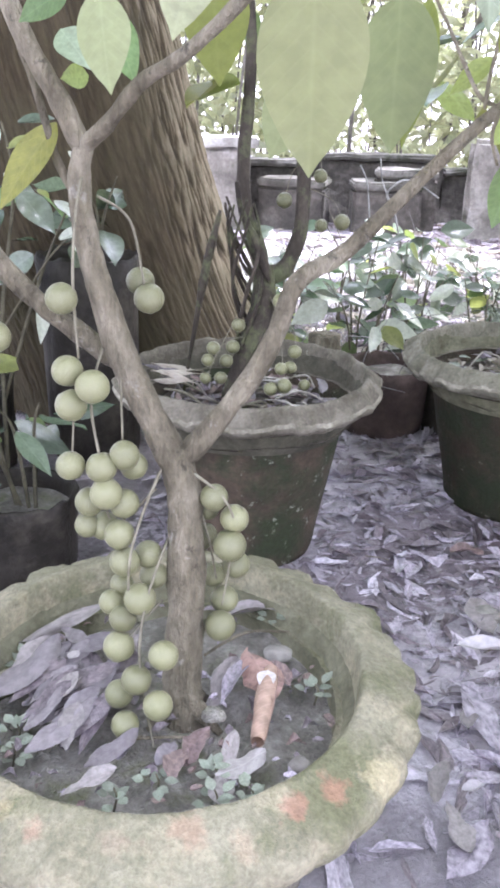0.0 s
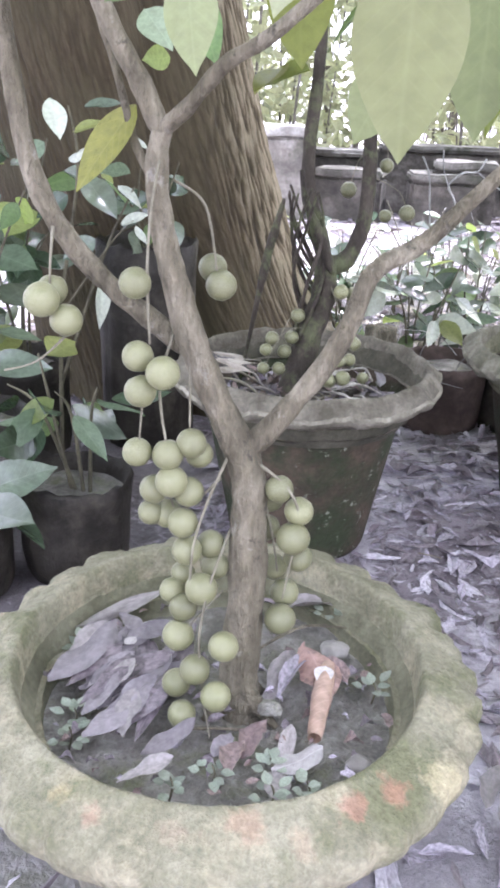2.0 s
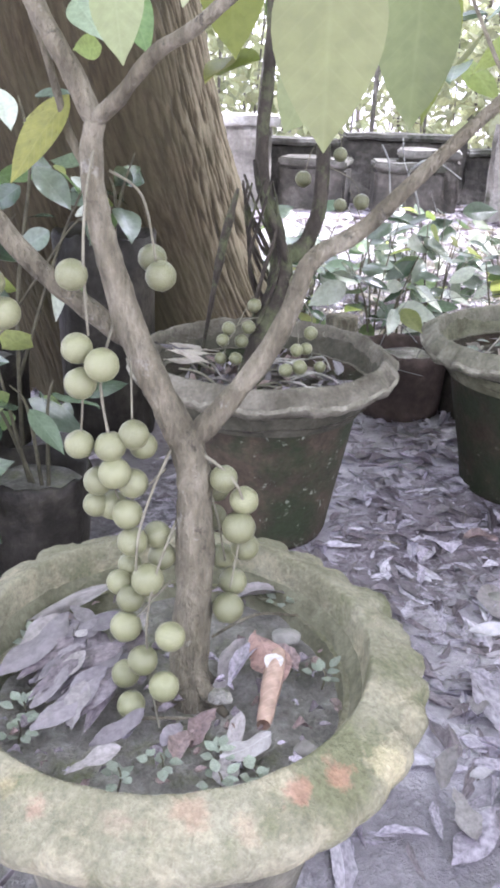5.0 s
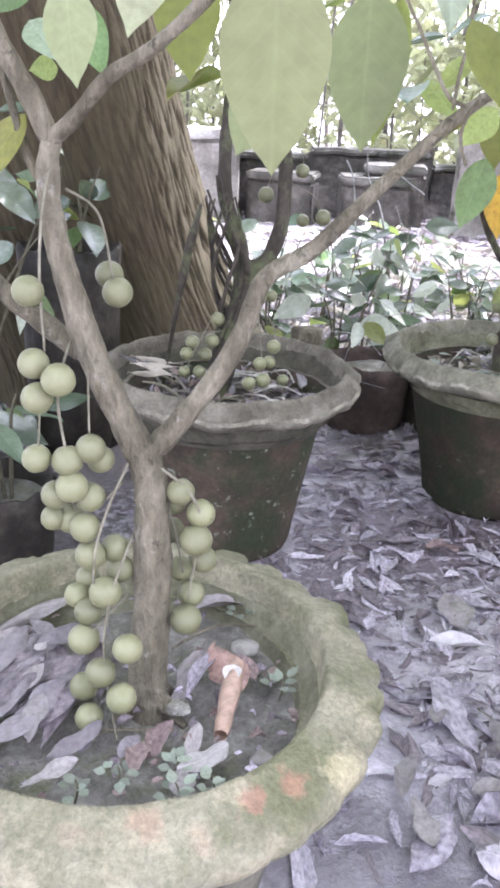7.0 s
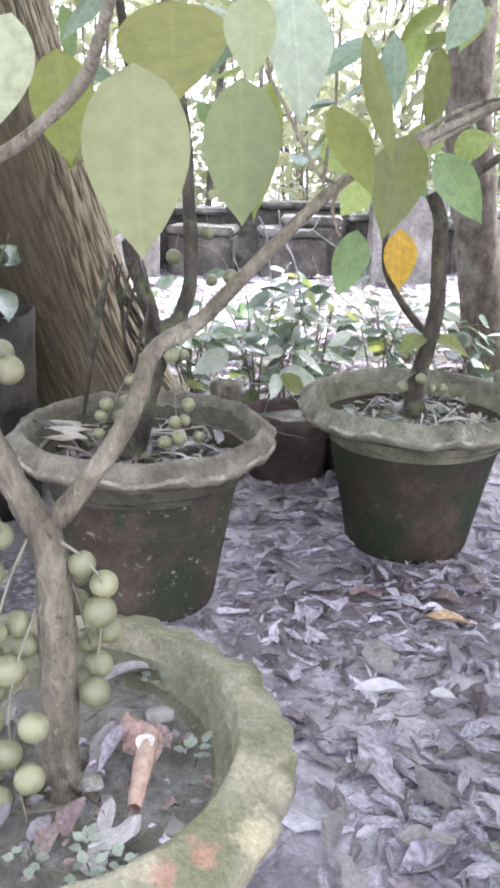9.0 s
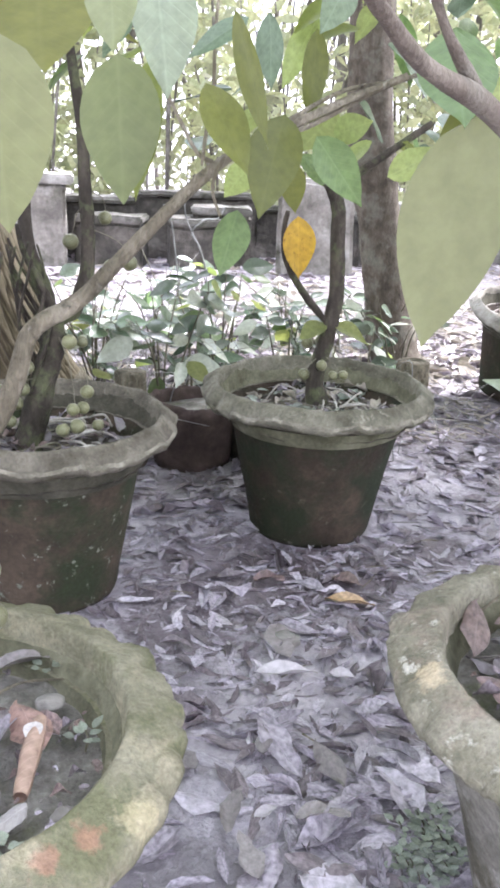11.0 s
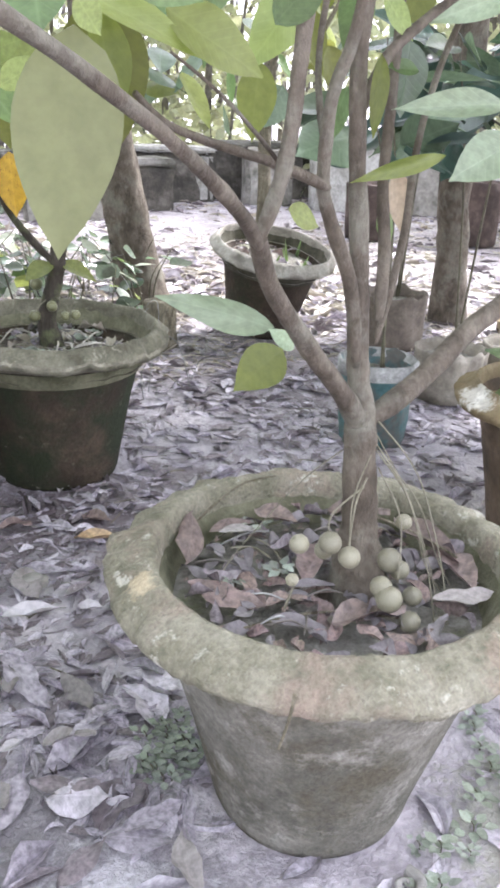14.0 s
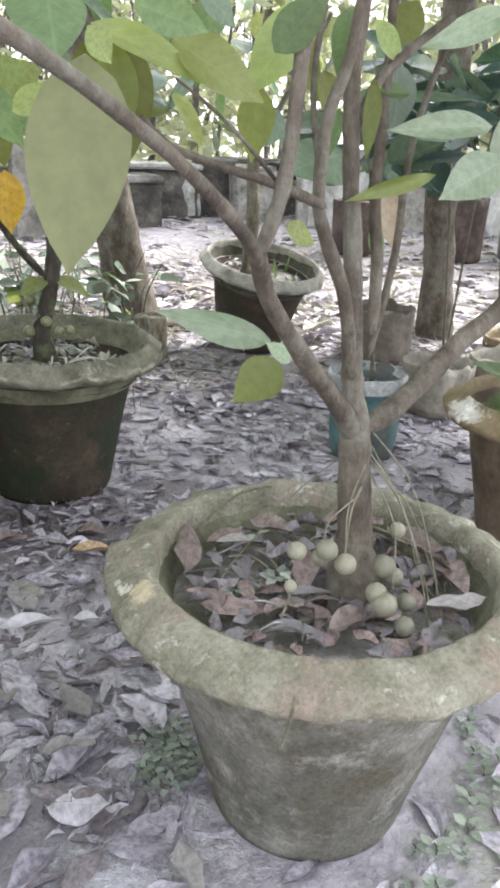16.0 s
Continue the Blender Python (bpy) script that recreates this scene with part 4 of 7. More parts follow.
def tree_b():
    tree = thing("fruit_tree", (0.03, 1.61, 0.29), "dark-barked small tree with dried vines and clusters of small fruit", "tree", "potted fruit trees")
    limb(tree, 'trunk', [(0.021, 1.6, 0.273, 0.0285), (0.039, 1.615, 0.338, 0.0275), (0.061, 1.63, 0.425, 0.0263), (0.08, 1.645, 0.487, 0.0253), (0.079, 1.66, 0.558, 0.0243)], BARK_DARK)
    limb(tree, 'branch', [(0.079, 1.66, 0.548, 0.018), (0.06, 1.666, 0.609, 0.0165), (0.04, 1.671, 0.668, 0.015), (0.038, 1.677, 0.755, 0.0134), (0.047, 1.683, 0.876, 0.0117), (0.045, 1.689, 0.982, 0.0102), (0.027, 1.694, 1.114, 0.0087), (0.001, 1.7, 1.239, 0.0072)], BARK_DARK)
    limb(tree, 'branch', [(0.083, 1.66, 0.538, 0.0191), (0.117, 1.671, 0.548, 0.0178), (0.144, 1.683, 0.61, 0.0163), (0.15, 1.694, 0.69, 0.0147), (0.147, 1.706, 0.768, 0.0132), (0.143, 1.717, 0.88, 0.0116), (0.127, 1.729, 1.005, 0.0101), (0.101, 1.74, 1.156, 0.0085)], BARK_DARK)
    limb(tree, 'branch', [(0.092, 1.63, 0.53, 0.009), (0.064, 1.63, 0.604, 0.0085), (0.036, 1.63, 0.66, 0.006), (0.026, 1.63, 0.71, 0.004)], BARK_DARK)
    part("stake", tube(bmesh.new(), [(-0.075, 1.66, 0.30, 0.0025), (-0.050, 1.635, 0.44, 0.004), (-0.030, 1.62, 0.548, 0.0085), (-0.017, 1.62, 0.605, 0.0075), (-0.002, 1.62, 0.661, 0.003)], 9, 0.25, 0.3, 2.0, 6), BARK_DARK, tree, "dead leaning stick")
    cluster(tree, FRUITS_B[:7], [[(0.055, 1.62, 0.43, 0.002), (0.02, 1.59, 0.43, 0.0016), (-0.01, 1.57, 0.41, 0.0014)],
                                 [(0.03, 1.61, 0.47, 0.0016), (-0.01, 1.55, 0.40, 0.0014), (-0.02, 1.545, 0.37, 0.0012)]], 7)
    cluster(tree, FRUITS_B[7:], [[(0.085, 1.64, 0.52, 0.002), (0.11, 1.60, 0.46, 0.0016), (0.12, 1.57, 0.37, 0.0014)],
                                 [(0.09, 1.64, 0.5, 0.0016), (0.14, 1.61, 0.44, 0.0014), (0.135, 1.585, 0.38, 0.0012)]], 8)
    cluster(tree, FRUITS_BU, [[(0.145, 1.70, 0.74, 0.0018), (0.13, 1.74, 0.72, 0.0015), (0.118, 1.76, 0.67, 0.0014)],
                              [(0.15, 1.70, 0.77, 0.0016), (0.18, 1.735, 0.75, 0.0014), (0.185, 1.74, 0.72, 0.0012)],
                              [(0.15, 1.70, 0.70, 0.0016), (0.21, 1.735, 0.67, 0.0014), (0.23, 1.74, 0.63, 0.0012)]], 9)
    rnd = random.Random(4)
    for i in range(10):
        a = rnd.uniform(0, 6.28)
        pts = [(0.05 + 0.02 * math.cos(a), 1.62 + 0.02 * math.sin(a), 0.40, 0.004)]
        for k in range(1, 6):
            pts.append((0.065 + 0.03 * math.cos(a + k * 0.8) - 0.006 * k, 1.64 + 0.03 * math.sin(a + k * 0.8), 0.40 + 0.055 * k + rnd.uniform(-.01, .01), 0.0045 - 0.0005 * k))
        part("vine", tube(bmesh.new(), pts, 7, 0.2, 0.3, i, 5), BARK_DARK, tree, "dried twisted vine")
    for i in range(26):
        c = Vector((rnd.uniform(-0.15, 0.4), rnd.uniform(1.5, 1.95), rnd.uniform(0.86, 1.3)))
        d = Vector((rnd.uniform(-1, 1), rnd.uniform(-1, 1), rnd.uniform(-1, -0.1))).normalized() * rnd.uniform(0.09, 0.15)
        put_leaf(tree, c, c + d, rnd.uniform(0.04, 0.065), rnd.choice(["olive", "green", "bluegreen", "yellowgreen"]), (rnd.uniform(-.5, .5), -0.6, 1), i % 4)


FRUITS_B = [(-0.011, 1.57, 0.419, 0.0135), (0.024, 1.6, 0.414, 0.0138), (-0.021, 1.56, 0.399, 0.0125), (0.012, 1.58, 0.392, 0.0137), (-0.024, 1.54, 0.37, 0.0114), (0.004, 1.54, 0.371, 0.0124), (0.034, 1.6, 0.456, 0.0136), (0.111, 1.62, 0.499, 0.0146), (0.134, 1.66, 0.49, 0.0118), (0.141, 1.6, 0.407, 0.0137), (0.133, 1.58, 0.382, 0.0126), (0.115, 1.56, 0.385, 0.0125), (0.122, 1.55, 0.355, 0.0146), (0.096, 1.54, 0.352, 0.0135), (0.16, 1.57, 0.351, 0.0116)]
FRUITS_BU = [(0.117, 1.76, 0.667, 0.0163), (0.184, 1.74, 0.715, 0.0138), (0.23, 1.74, 0.63, 0.0162), (0.193, 1.78, 0.618, 0.0133)]
tree_b()


def tree_c():
    tree = thing("fruit_tree", (0.665, 1.83, 0.285), "dark slim trunk with a golden leaf and a few small fruits", "tree", "potted fruit trees")
    limb(tree, 'trunk', [(0.664, 1.83, 0.295, 0.0224), (0.653, 1.835, 0.369, 0.0213), (0.676, 1.84, 0.461, 0.0202), (0.691, 1.845, 0.556, 0.0191), (0.687, 1.85, 0.655, 0.0179), (0.684, 1.855, 0.739, 0.0169), (0.662, 1.86, 0.791, 0.0159)], BARK_DARK)
    limb(tree, 'branch', [(0.67, 1.84, 0.493, 0.0102), (0.608, 1.83, 0.564, 0.0089), (0.566, 1.82, 0.631, 0.0076), (0.556, 1.81, 0.691, 0.0064), (0.56, 1.8, 0.733, 0.0053)], BARK_DARK)
    limb(tree, 'branch', [(0.672, 1.86, 0.78, 0.011), (0.756, 1.873, 0.83, 0.0099), (0.835, 1.887, 0.881, 0.0087), (0.896, 1.9, 0.919, 0.0075)], BARK_DARK)
    cluster(tree, FRUITS_C, [[(0.66, 1.83, 0.42, 0.0018), (0.63, 1.815, 0.40, 0.0014), (0.617, 1.81, 0.385, 0.0012)],
                             [(0.668, 1.825, 0.42, 0.0018), (0.69, 1.808, 0.40, 0.0014), (0.695, 1.80, 0.385, 0.0012)]], 10)
    put_leaf(tree, (0.580, 1.79, 0.724), (0.590, 1.785, 0.595), 0.067, "gold", (0.1, -1, 0.2), 0)
    put_leaf(tree, (0.67, 1.84, 0.49), (0.60, 1.80, 0.47), 0.045, "yellowgreen", (0, -0.5, 1), 1)
    put_leaf(tree, (0.69, 1.84, 0.49), (0.76, 1.80, 0.46), 0.045, "yellowgreen", (0, -0.5, 1), 1)
    rnd = random.Random(7)
    for i in range(34):
        c = Vector((rnd.uniform(0.4, 1.1), rnd.uniform(1.7, 2.2), rnd.uniform(0.82, 1.3)))
        d = Vector((rnd.uniform(-1, 1), rnd.uniform(-1, 1), rnd.uniform(-1, -0.1))).normalized() * rnd.uniform(0.10, 0.16)
        put_leaf(tree, c, c + d, rnd.uniform(0.045, 0.07), rnd.choice(["olive", "green", "bluegreen", "yellowgreen"]), (rnd.uniform(-.5, .5), -0.6, 1), i % 4)


FRUITS_C = [(0.624, 1.83, 0.376, 0.0141), (0.657, 1.805, 0.402, 0.0127), (0.69, 1.82, 0.374, 0.0116), (0.71, 1.81, 0.378, 0.0116), (0.641, 1.88, 0.437, 0.0145), (0.679, 1.9, 0.438, 0.0133)]
tree_c()


def tree_d():
    tree = thing("fruit_tree", (0.735, 0.69, 0.28), "pale-barked branching tree with fruit bunches round its foot", "tree", "potted fruit trees")
    limb(tree, 'trunk', [(0.74, 0.69, 0.277, 0.0259), (0.734, 0.69, 0.342, 0.0242), (0.732, 0.694, 0.402, 0.0227), (0.727, 0.697, 0.474, 0.0211), (0.724, 0.7, 0.521, 0.0198), (0.722, 0.71, 0.572, 0.0132), (0.716, 0.712, 0.642, 0.0121), (0.708, 0.714, 0.726, 0.011), (0.698, 0.716, 0.809, 0.0099), (0.694, 0.718, 0.886, 0.0089), (0.702, 0.72, 0.964, 0.008)], BARK_BROWN, grow=0.88, flare=1.1)
    limb(tree, 'branch', [(0.724, 0.7, 0.511, 0.0141), (0.686, 0.68, 0.56, 0.013), (0.638, 0.66, 0.608, 0.0118), (0.594, 0.64, 0.655, 0.0107), (0.558, 0.62, 0.696, 0.0098), (0.535, 0.6, 0.736, 0.0089)], BARK_BROWN, grow=0.84)
    limb(tree, 'branch', [(0.537, 0.6, 0.729, 0.0076), (0.505, 0.565, 0.757, 0.0069), (0.45, 0.51, 0.792, 0.0061), (0.39, 0.45, 0.824, 0.0054), (0.322, 0.38, 0.853, 0.0048), (0.277, 0.34, 0.871, 0.0046), (0.245, 0.315, 0.879, 0.0033), (0.224, 0.295, 0.889, 0.0028), (0.209, 0.28, 0.898, 0.0024)], BARK_BROWN, grow=0.84)
    limb(tree, 'branch', [(0.275, 0.338, 0.872, 0.004), (0.258, 0.33, 0.889, 0.0021), (0.251, 0.33, 0.902, 0.0019), (0.249, 0.335, 0.916, 0.0017)], BARK_BROWN, grow=0.84)
    limb(tree, 'branch', [(0.535, 0.6, 0.734, 0.0075), (0.55, 0.6, 0.772, 0.0076), (0.559, 0.6, 0.813, 0.0077), (0.564, 0.6, 0.868, 0.0077), (0.568, 0.6, 0.916, 0.0076), (0.571, 0.6, 0.954, 0.0077)], BARK_BROWN, grow=0.84)
    limb(tree, 'branch', [(0.712, 0.7, 0.583, 0.0093), (0.69, 0.693, 0.672, 0.0086), (0.657, 0.687, 0.737, 0.008), (0.641, 0.68, 0.775, 0.0075), (0.64, 0.673, 0.845, 0.007), (0.653, 0.667, 0.892, 0.0067), (0.659, 0.66, 0.945, 0.0064)], BARK_BROWN, grow=0.84)
    limb(tree, 'branch', [(0.646, 0.676, 0.768, 0.0063), (0.60, 0.652, 0.782, 0.0058), (0.568, 0.645, 0.792, 0.0053), (0.509, 0.63, 0.806, 0.0044), (0.462, 0.615, 0.82, 0.0036), (0.432, 0.6, 0.84, 0.0029)], BARK_BROWN, grow=0.84)
    limb(tree, 'twig', [(0.574, 0.62, 0.781, 0.0024), (0.529, 0.607, 0.819, 0.002), (0.491, 0.593, 0.845, 0.0017), (0.451, 0.58, 0.867, 0.0014)], BARK_BROWN, grow=0.84)
    limb(tree, 'branch', [(0.701, 0.72, 0.83, 0.0073), (0.734, 0.733, 0.883, 0.0066), (0.783, 0.747, 0.918, 0.006), (0.842, 0.76, 0.954, 0.0054)], BARK_BROWN, grow=0.84)
    limb(tree, 'branch', [(0.763, 0.74, 0.619, 0.0091), (0.77, 0.752, 0.694, 0.0083), (0.768, 0.764, 0.76, 0.0075), (0.776, 0.776, 0.836, 0.0068), (0.785, 0.788, 0.915, 0.0061), (0.792, 0.8, 0.991, 0.0054)], BARK_BROWN, grow=0.84)
    limb(tree, 'branch', [(0.732, 0.7, 0.517, 0.0148), (0.814, 0.72, 0.55, 0.0148), (0.895, 0.74, 0.599, 0.0146), (0.964, 0.76, 0.624, 0.0145), (1.045, 0.78, 0.666, 0.0142), (1.157, 0.8, 0.691, 0.0142)], BARK_BROWN, grow=0.84)
    limb(tree, 'branch', [(0.762, 0.74, 0.593, 0.0059), (0.803, 0.765, 0.703, 0.0054), (0.827, 0.79, 0.8, 0.0049), (0.868, 0.815, 0.892, 0.0044), (0.928, 0.84, 0.98, 0.004)], BARK_BROWN, grow=0.84)
    limb(tree, 'branch', [(0.646, 0.68, 0.785, 0.0043), (0.644, 0.7, 0.835, 0.0039), (0.651, 0.72, 0.889, 0.0036), (0.671, 0.74, 0.954, 0.0032)], BARK_BROWN, grow=0.84)
    cluster(tree, FRUITS_D[:4], [[(0.727, 0.68, 0.46, 0.002), (0.69, 0.645, 0.45, 0.0018), (0.67, 0.622, 0.41, 0.0015)],
                                 [(0.726, 0.68, 0.45, 0.0018), (0.665, 0.65, 0.44, 0.0016), (0.652, 0.632, 0.42, 0.0014)]], 11, FRUIT_MESH_DULL)
    cluster(tree, FRUITS_D[4:], [[(0.735, 0.685, 0.50, 0.0018), (0.758, 0.65, 0.45, 0.0015), (0.778, 0.622, 0.37, 0.0013), (0.783, 0.60, 0.30, 0.0012)],
                                 [(0.738, 0.685, 0.49, 0.0016), (0.766, 0.655, 0.44, 0.0014), (0.79, 0.63, 0.36, 0.0012), (0.797, 0.61, 0.30, 0.0011)],
                                 [(0.74, 0.68, 0.47, 0.0018), (0.752, 0.645, 0.42, 0.0016), (0.735, 0.615, 0.36, 0.0014)],
                                 [(0.742, 0.69, 0.52, 0.0018), (0.785, 0.665, 0.46, 0.0015), (0.806, 0.635, 0.37, 0.0013), (0.812, 0.615, 0.305, 0.001)],
                                 [(0.74, 0.688, 0.505, 0.0016), (0.775, 0.66, 0.43, 0.0014), (0.80, 0.65, 0.35, 0.0012), (0.83, 0.63, 0.30, 0.001)],
                                 [(0.745, 0.685, 0.48, 0.0016), (0.80, 0.68, 0.42, 0.0014), (0.835, 0.67, 0.34, 0.0012), (0.85, 0.655, 0.305, 0.001)],
                                 [(0.73, 0.68, 0.49, 0.0016), (0.70, 0.665, 0.44, 0.0014), (0.687, 0.64, 0.38, 0.0012)],
                                 [(0.73, 0.70, 0.50, 0.0014), (0.67, 0.72, 0.45, 0.0012), (0.61, 0.75, 0.36, 0.001), (0.585, 0.76, 0.315, 0.0008)]], 12, FRUIT_MESH_DULL)
    for i, (ax, ay) in enumerate([(0.055, 0.01), (-0.05, 0.02), (0.03, -0.045), (-0.03, -0.05)]):
        part("root", tube(bmesh.new(), [(0.735, 0.692, 0.335, 0.012), (0.735 + ax * 0.45, 0.692 + ay * 0.45, 0.305, 0.009), (0.735 + ax, 0.692 + ay, 0.285, 0.004)], 8, 0.15, 0.2, i, 5), BARK_BROWN, tree)
    leaves_on(tree, LEAVES_D)
    shading_leaves(tree, (0.88, 0.84, 1.26), 0.46, 170, 42)


FRUITS_D = [(0.621, 0.64, 0.419, 0.0108), (0.652, 0.63, 0.419, 0.0127), (0.671, 0.62, 0.403, 0.0122), (0.665, 0.66, 0.392, 0.0107), (0.786, 0.68, 0.393, 0.0102), (0.74, 0.64, 0.374, 0.0143), (0.717, 0.62, 0.356, 0.0127), (0.772, 0.66, 0.343, 0.0122), (0.718, 0.605, 0.349, 0.0151), (0.762, 0.62, 0.333, 0.0118), (0.746, 0.6, 0.316, 0.0129), (0.799, 0.61, 0.292, 0.0128), (0.591, 0.6, 0.406, 0.0068)]
LEAVES_D = [
    ((0.381, 0.57, 0.878), (0.372, 0.586, 0.726), 0.070, 'tan'),
    ((0.412, 0.61, 0.894), (0.42, 0.61, 0.802), 0.033, 'olive'),
    ((0.417, 0.64, 0.90), (0.431, 0.64, 0.794), 0.062, 'olive'),
    ((0.34, 0.52, 0.919), (0.347, 0.5, 0.871), 0.046, 'green'),
    ((0.377, 0.55, 0.893), (0.394, 0.55, 0.872), 0.022, 'yellowgreen'),
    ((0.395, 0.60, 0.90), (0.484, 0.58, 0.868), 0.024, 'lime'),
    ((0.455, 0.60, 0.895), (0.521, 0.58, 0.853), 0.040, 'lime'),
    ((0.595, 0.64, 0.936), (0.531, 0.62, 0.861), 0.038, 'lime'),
    ((0.549, 0.64, 0.869), (0.547, 0.64, 0.807), 0.031, 'olive'),
    ((0.338, 0.6, 0.84), (0.367, 0.58, 0.859), 0.018, 'yellowgreen'),
    ((0.706, 0.7, 0.884), (0.704, 0.7, 0.811), 0.018, 'olive'),
    ((0.812, 0.72, 0.796), (0.678, 0.68, 0.775), 0.017, 'olive'),
    ((0.906, 0.72, 0.812), (0.807, 0.7, 0.775), 0.049, 'palegreen'),
    ((0.901, 0.74, 0.847), (0.749, 0.72, 0.844), 0.029, 'palegreen'),
    ((0.938, 0.78, 0.969), (0.795, 0.76, 0.918), 0.031, 'palegreen'),
    ((0.637, 0.75, 0.619), (0.505, 0.74, 0.664), 0.034, 'palegreen'),
    ((0.633, 0.72, 0.603), (0.569, 0.7, 0.573), 0.044, 'olive'),
    ((0.651, 0.73, 0.599), (0.623, 0.73, 0.624), 0.019, 'palegreen'),
    ((0.808, 0.8, 0.774), (0.823, 0.8, 0.707), 0.030, 'peach'),
    ((0.808, 0.82, 0.739), (0.831, 0.82, 0.681), 0.024, 'green'),
    ((0.595, 0.66, 0.752), (0.63, 0.66, 0.736), 0.024, 'yellowgreen'),
    ((0.729, 0.78, 0.955), (0.719, 0.78, 0.886), 0.035, 'green'),
    ((0.695, 0.84, 0.935), (0.73, 0.84, 0.864), 0.034, 'olive'),
    ((0.787, 0.88, 0.86), (0.761, 0.88, 0.789), 0.029, 'green'),
    ((0.941, 0.98, 0.923), (0.94, 0.98, 0.826), 0.054, 'dark'),
    ((0.642, 0.9, 0.959), (0.593, 0.9, 0.925), 0.037, 'green'),
    ((0.724, 0.92, 0.857), (0.688, 0.92, 0.808), 0.041, 'bluegreen'),
    ((0.94, 0.95, 0.995), (0.903, 0.95, 0.933), 0.044, 'olive'),
    ((0.552, 0.8, 0.955), (0.507, 0.8, 0.903), 0.043, 'green'),
    ((0.985, 0.82, 0.795), (1.135, 0.84, 0.905), 0.086, 'palegreen'),
    ((0.649, 0.7, 0.888), (0.659, 0.7, 0.845), 0.026, 'olive'),
    ((0.541, 0.6, 0.891), (0.574, 0.58, 0.937), 0.030, 'green'),
    ((0.412, 0.56, 0.911), (0.458, 0.54, 0.896), 0.026, 'green'),
    ((0.467, 0.58, 0.927), (0.5, 0.58, 0.905), 0.024, 'bluegreen'),
    ((0.81, 0.78, 0.877), (0.765, 0.78, 0.878), 0.018, 'green'),
    ((0.918, 0.8, 0.844), (0.835, 0.8, 0.834), 0.020, 'bluegreen'),
    ((0.729, 0.74, 0.939), (0.772, 0.74, 0.901), 0.026, 'yellowgreen'),
]
tree_d()


def tree_e():
    x, y = POTS[4][:2]
    tree = thing("fruit_tree", (x, y, 0.29), "slim young tree in a far pot", "tree", "potted fruit trees")
    limb(tree, "trunk", [(x - 0.02, y, 0.22, 0.03), (x, y, 0.5, 0.027), (x, y + 0.02, 0.8, 0.024), (x + 0.03, y, 1.2, 0.02)])
    limb(tree, "branch", [(x, y, 0.75, 0.014), (x + 0.1, y - 0.05, 0.95, 0.011), (x + 0.22, y - 0.1, 1.2, 0.008)])
    rnd = random.Random(12)
    for i in range(40):
        c = Vector((x + rnd.uniform(-0.45, 0.5), y + rnd.uniform(-0.4, 0.4), rnd.uniform(0.75, 1.5)))
        d = Vector((rnd.uniform(-1, 1), rnd.uniform(-1, 1), rnd.uniform(-1, -0.1))).normalized() * rnd.uniform(0.10, 0.16)
        put_leaf(tree, c, c + d, rnd.uniform(0.045, 0.07), rnd.choice(["olive", "green", "bluegreen", "yellowgreen"]), (rnd.uniform(-.5, .5), -0.6, 1), i % 4)
    for i in range(14):
        a, q = rnd.uniform(0, 6.28), rnd.uniform(0.02, 0.17)
        b0 = Vector((x + q * math.cos(a), y + q * math.sin(a), 0.24))
        put_leaf(tree, b0, b0 + Vector((rnd.uniform(-.05, .05), rnd.uniform(-.05, .05), rnd.uniform(.05, .13))), 0.012, "green", (0, -1, 0.2), 2, "weed_blade")


tree_e()


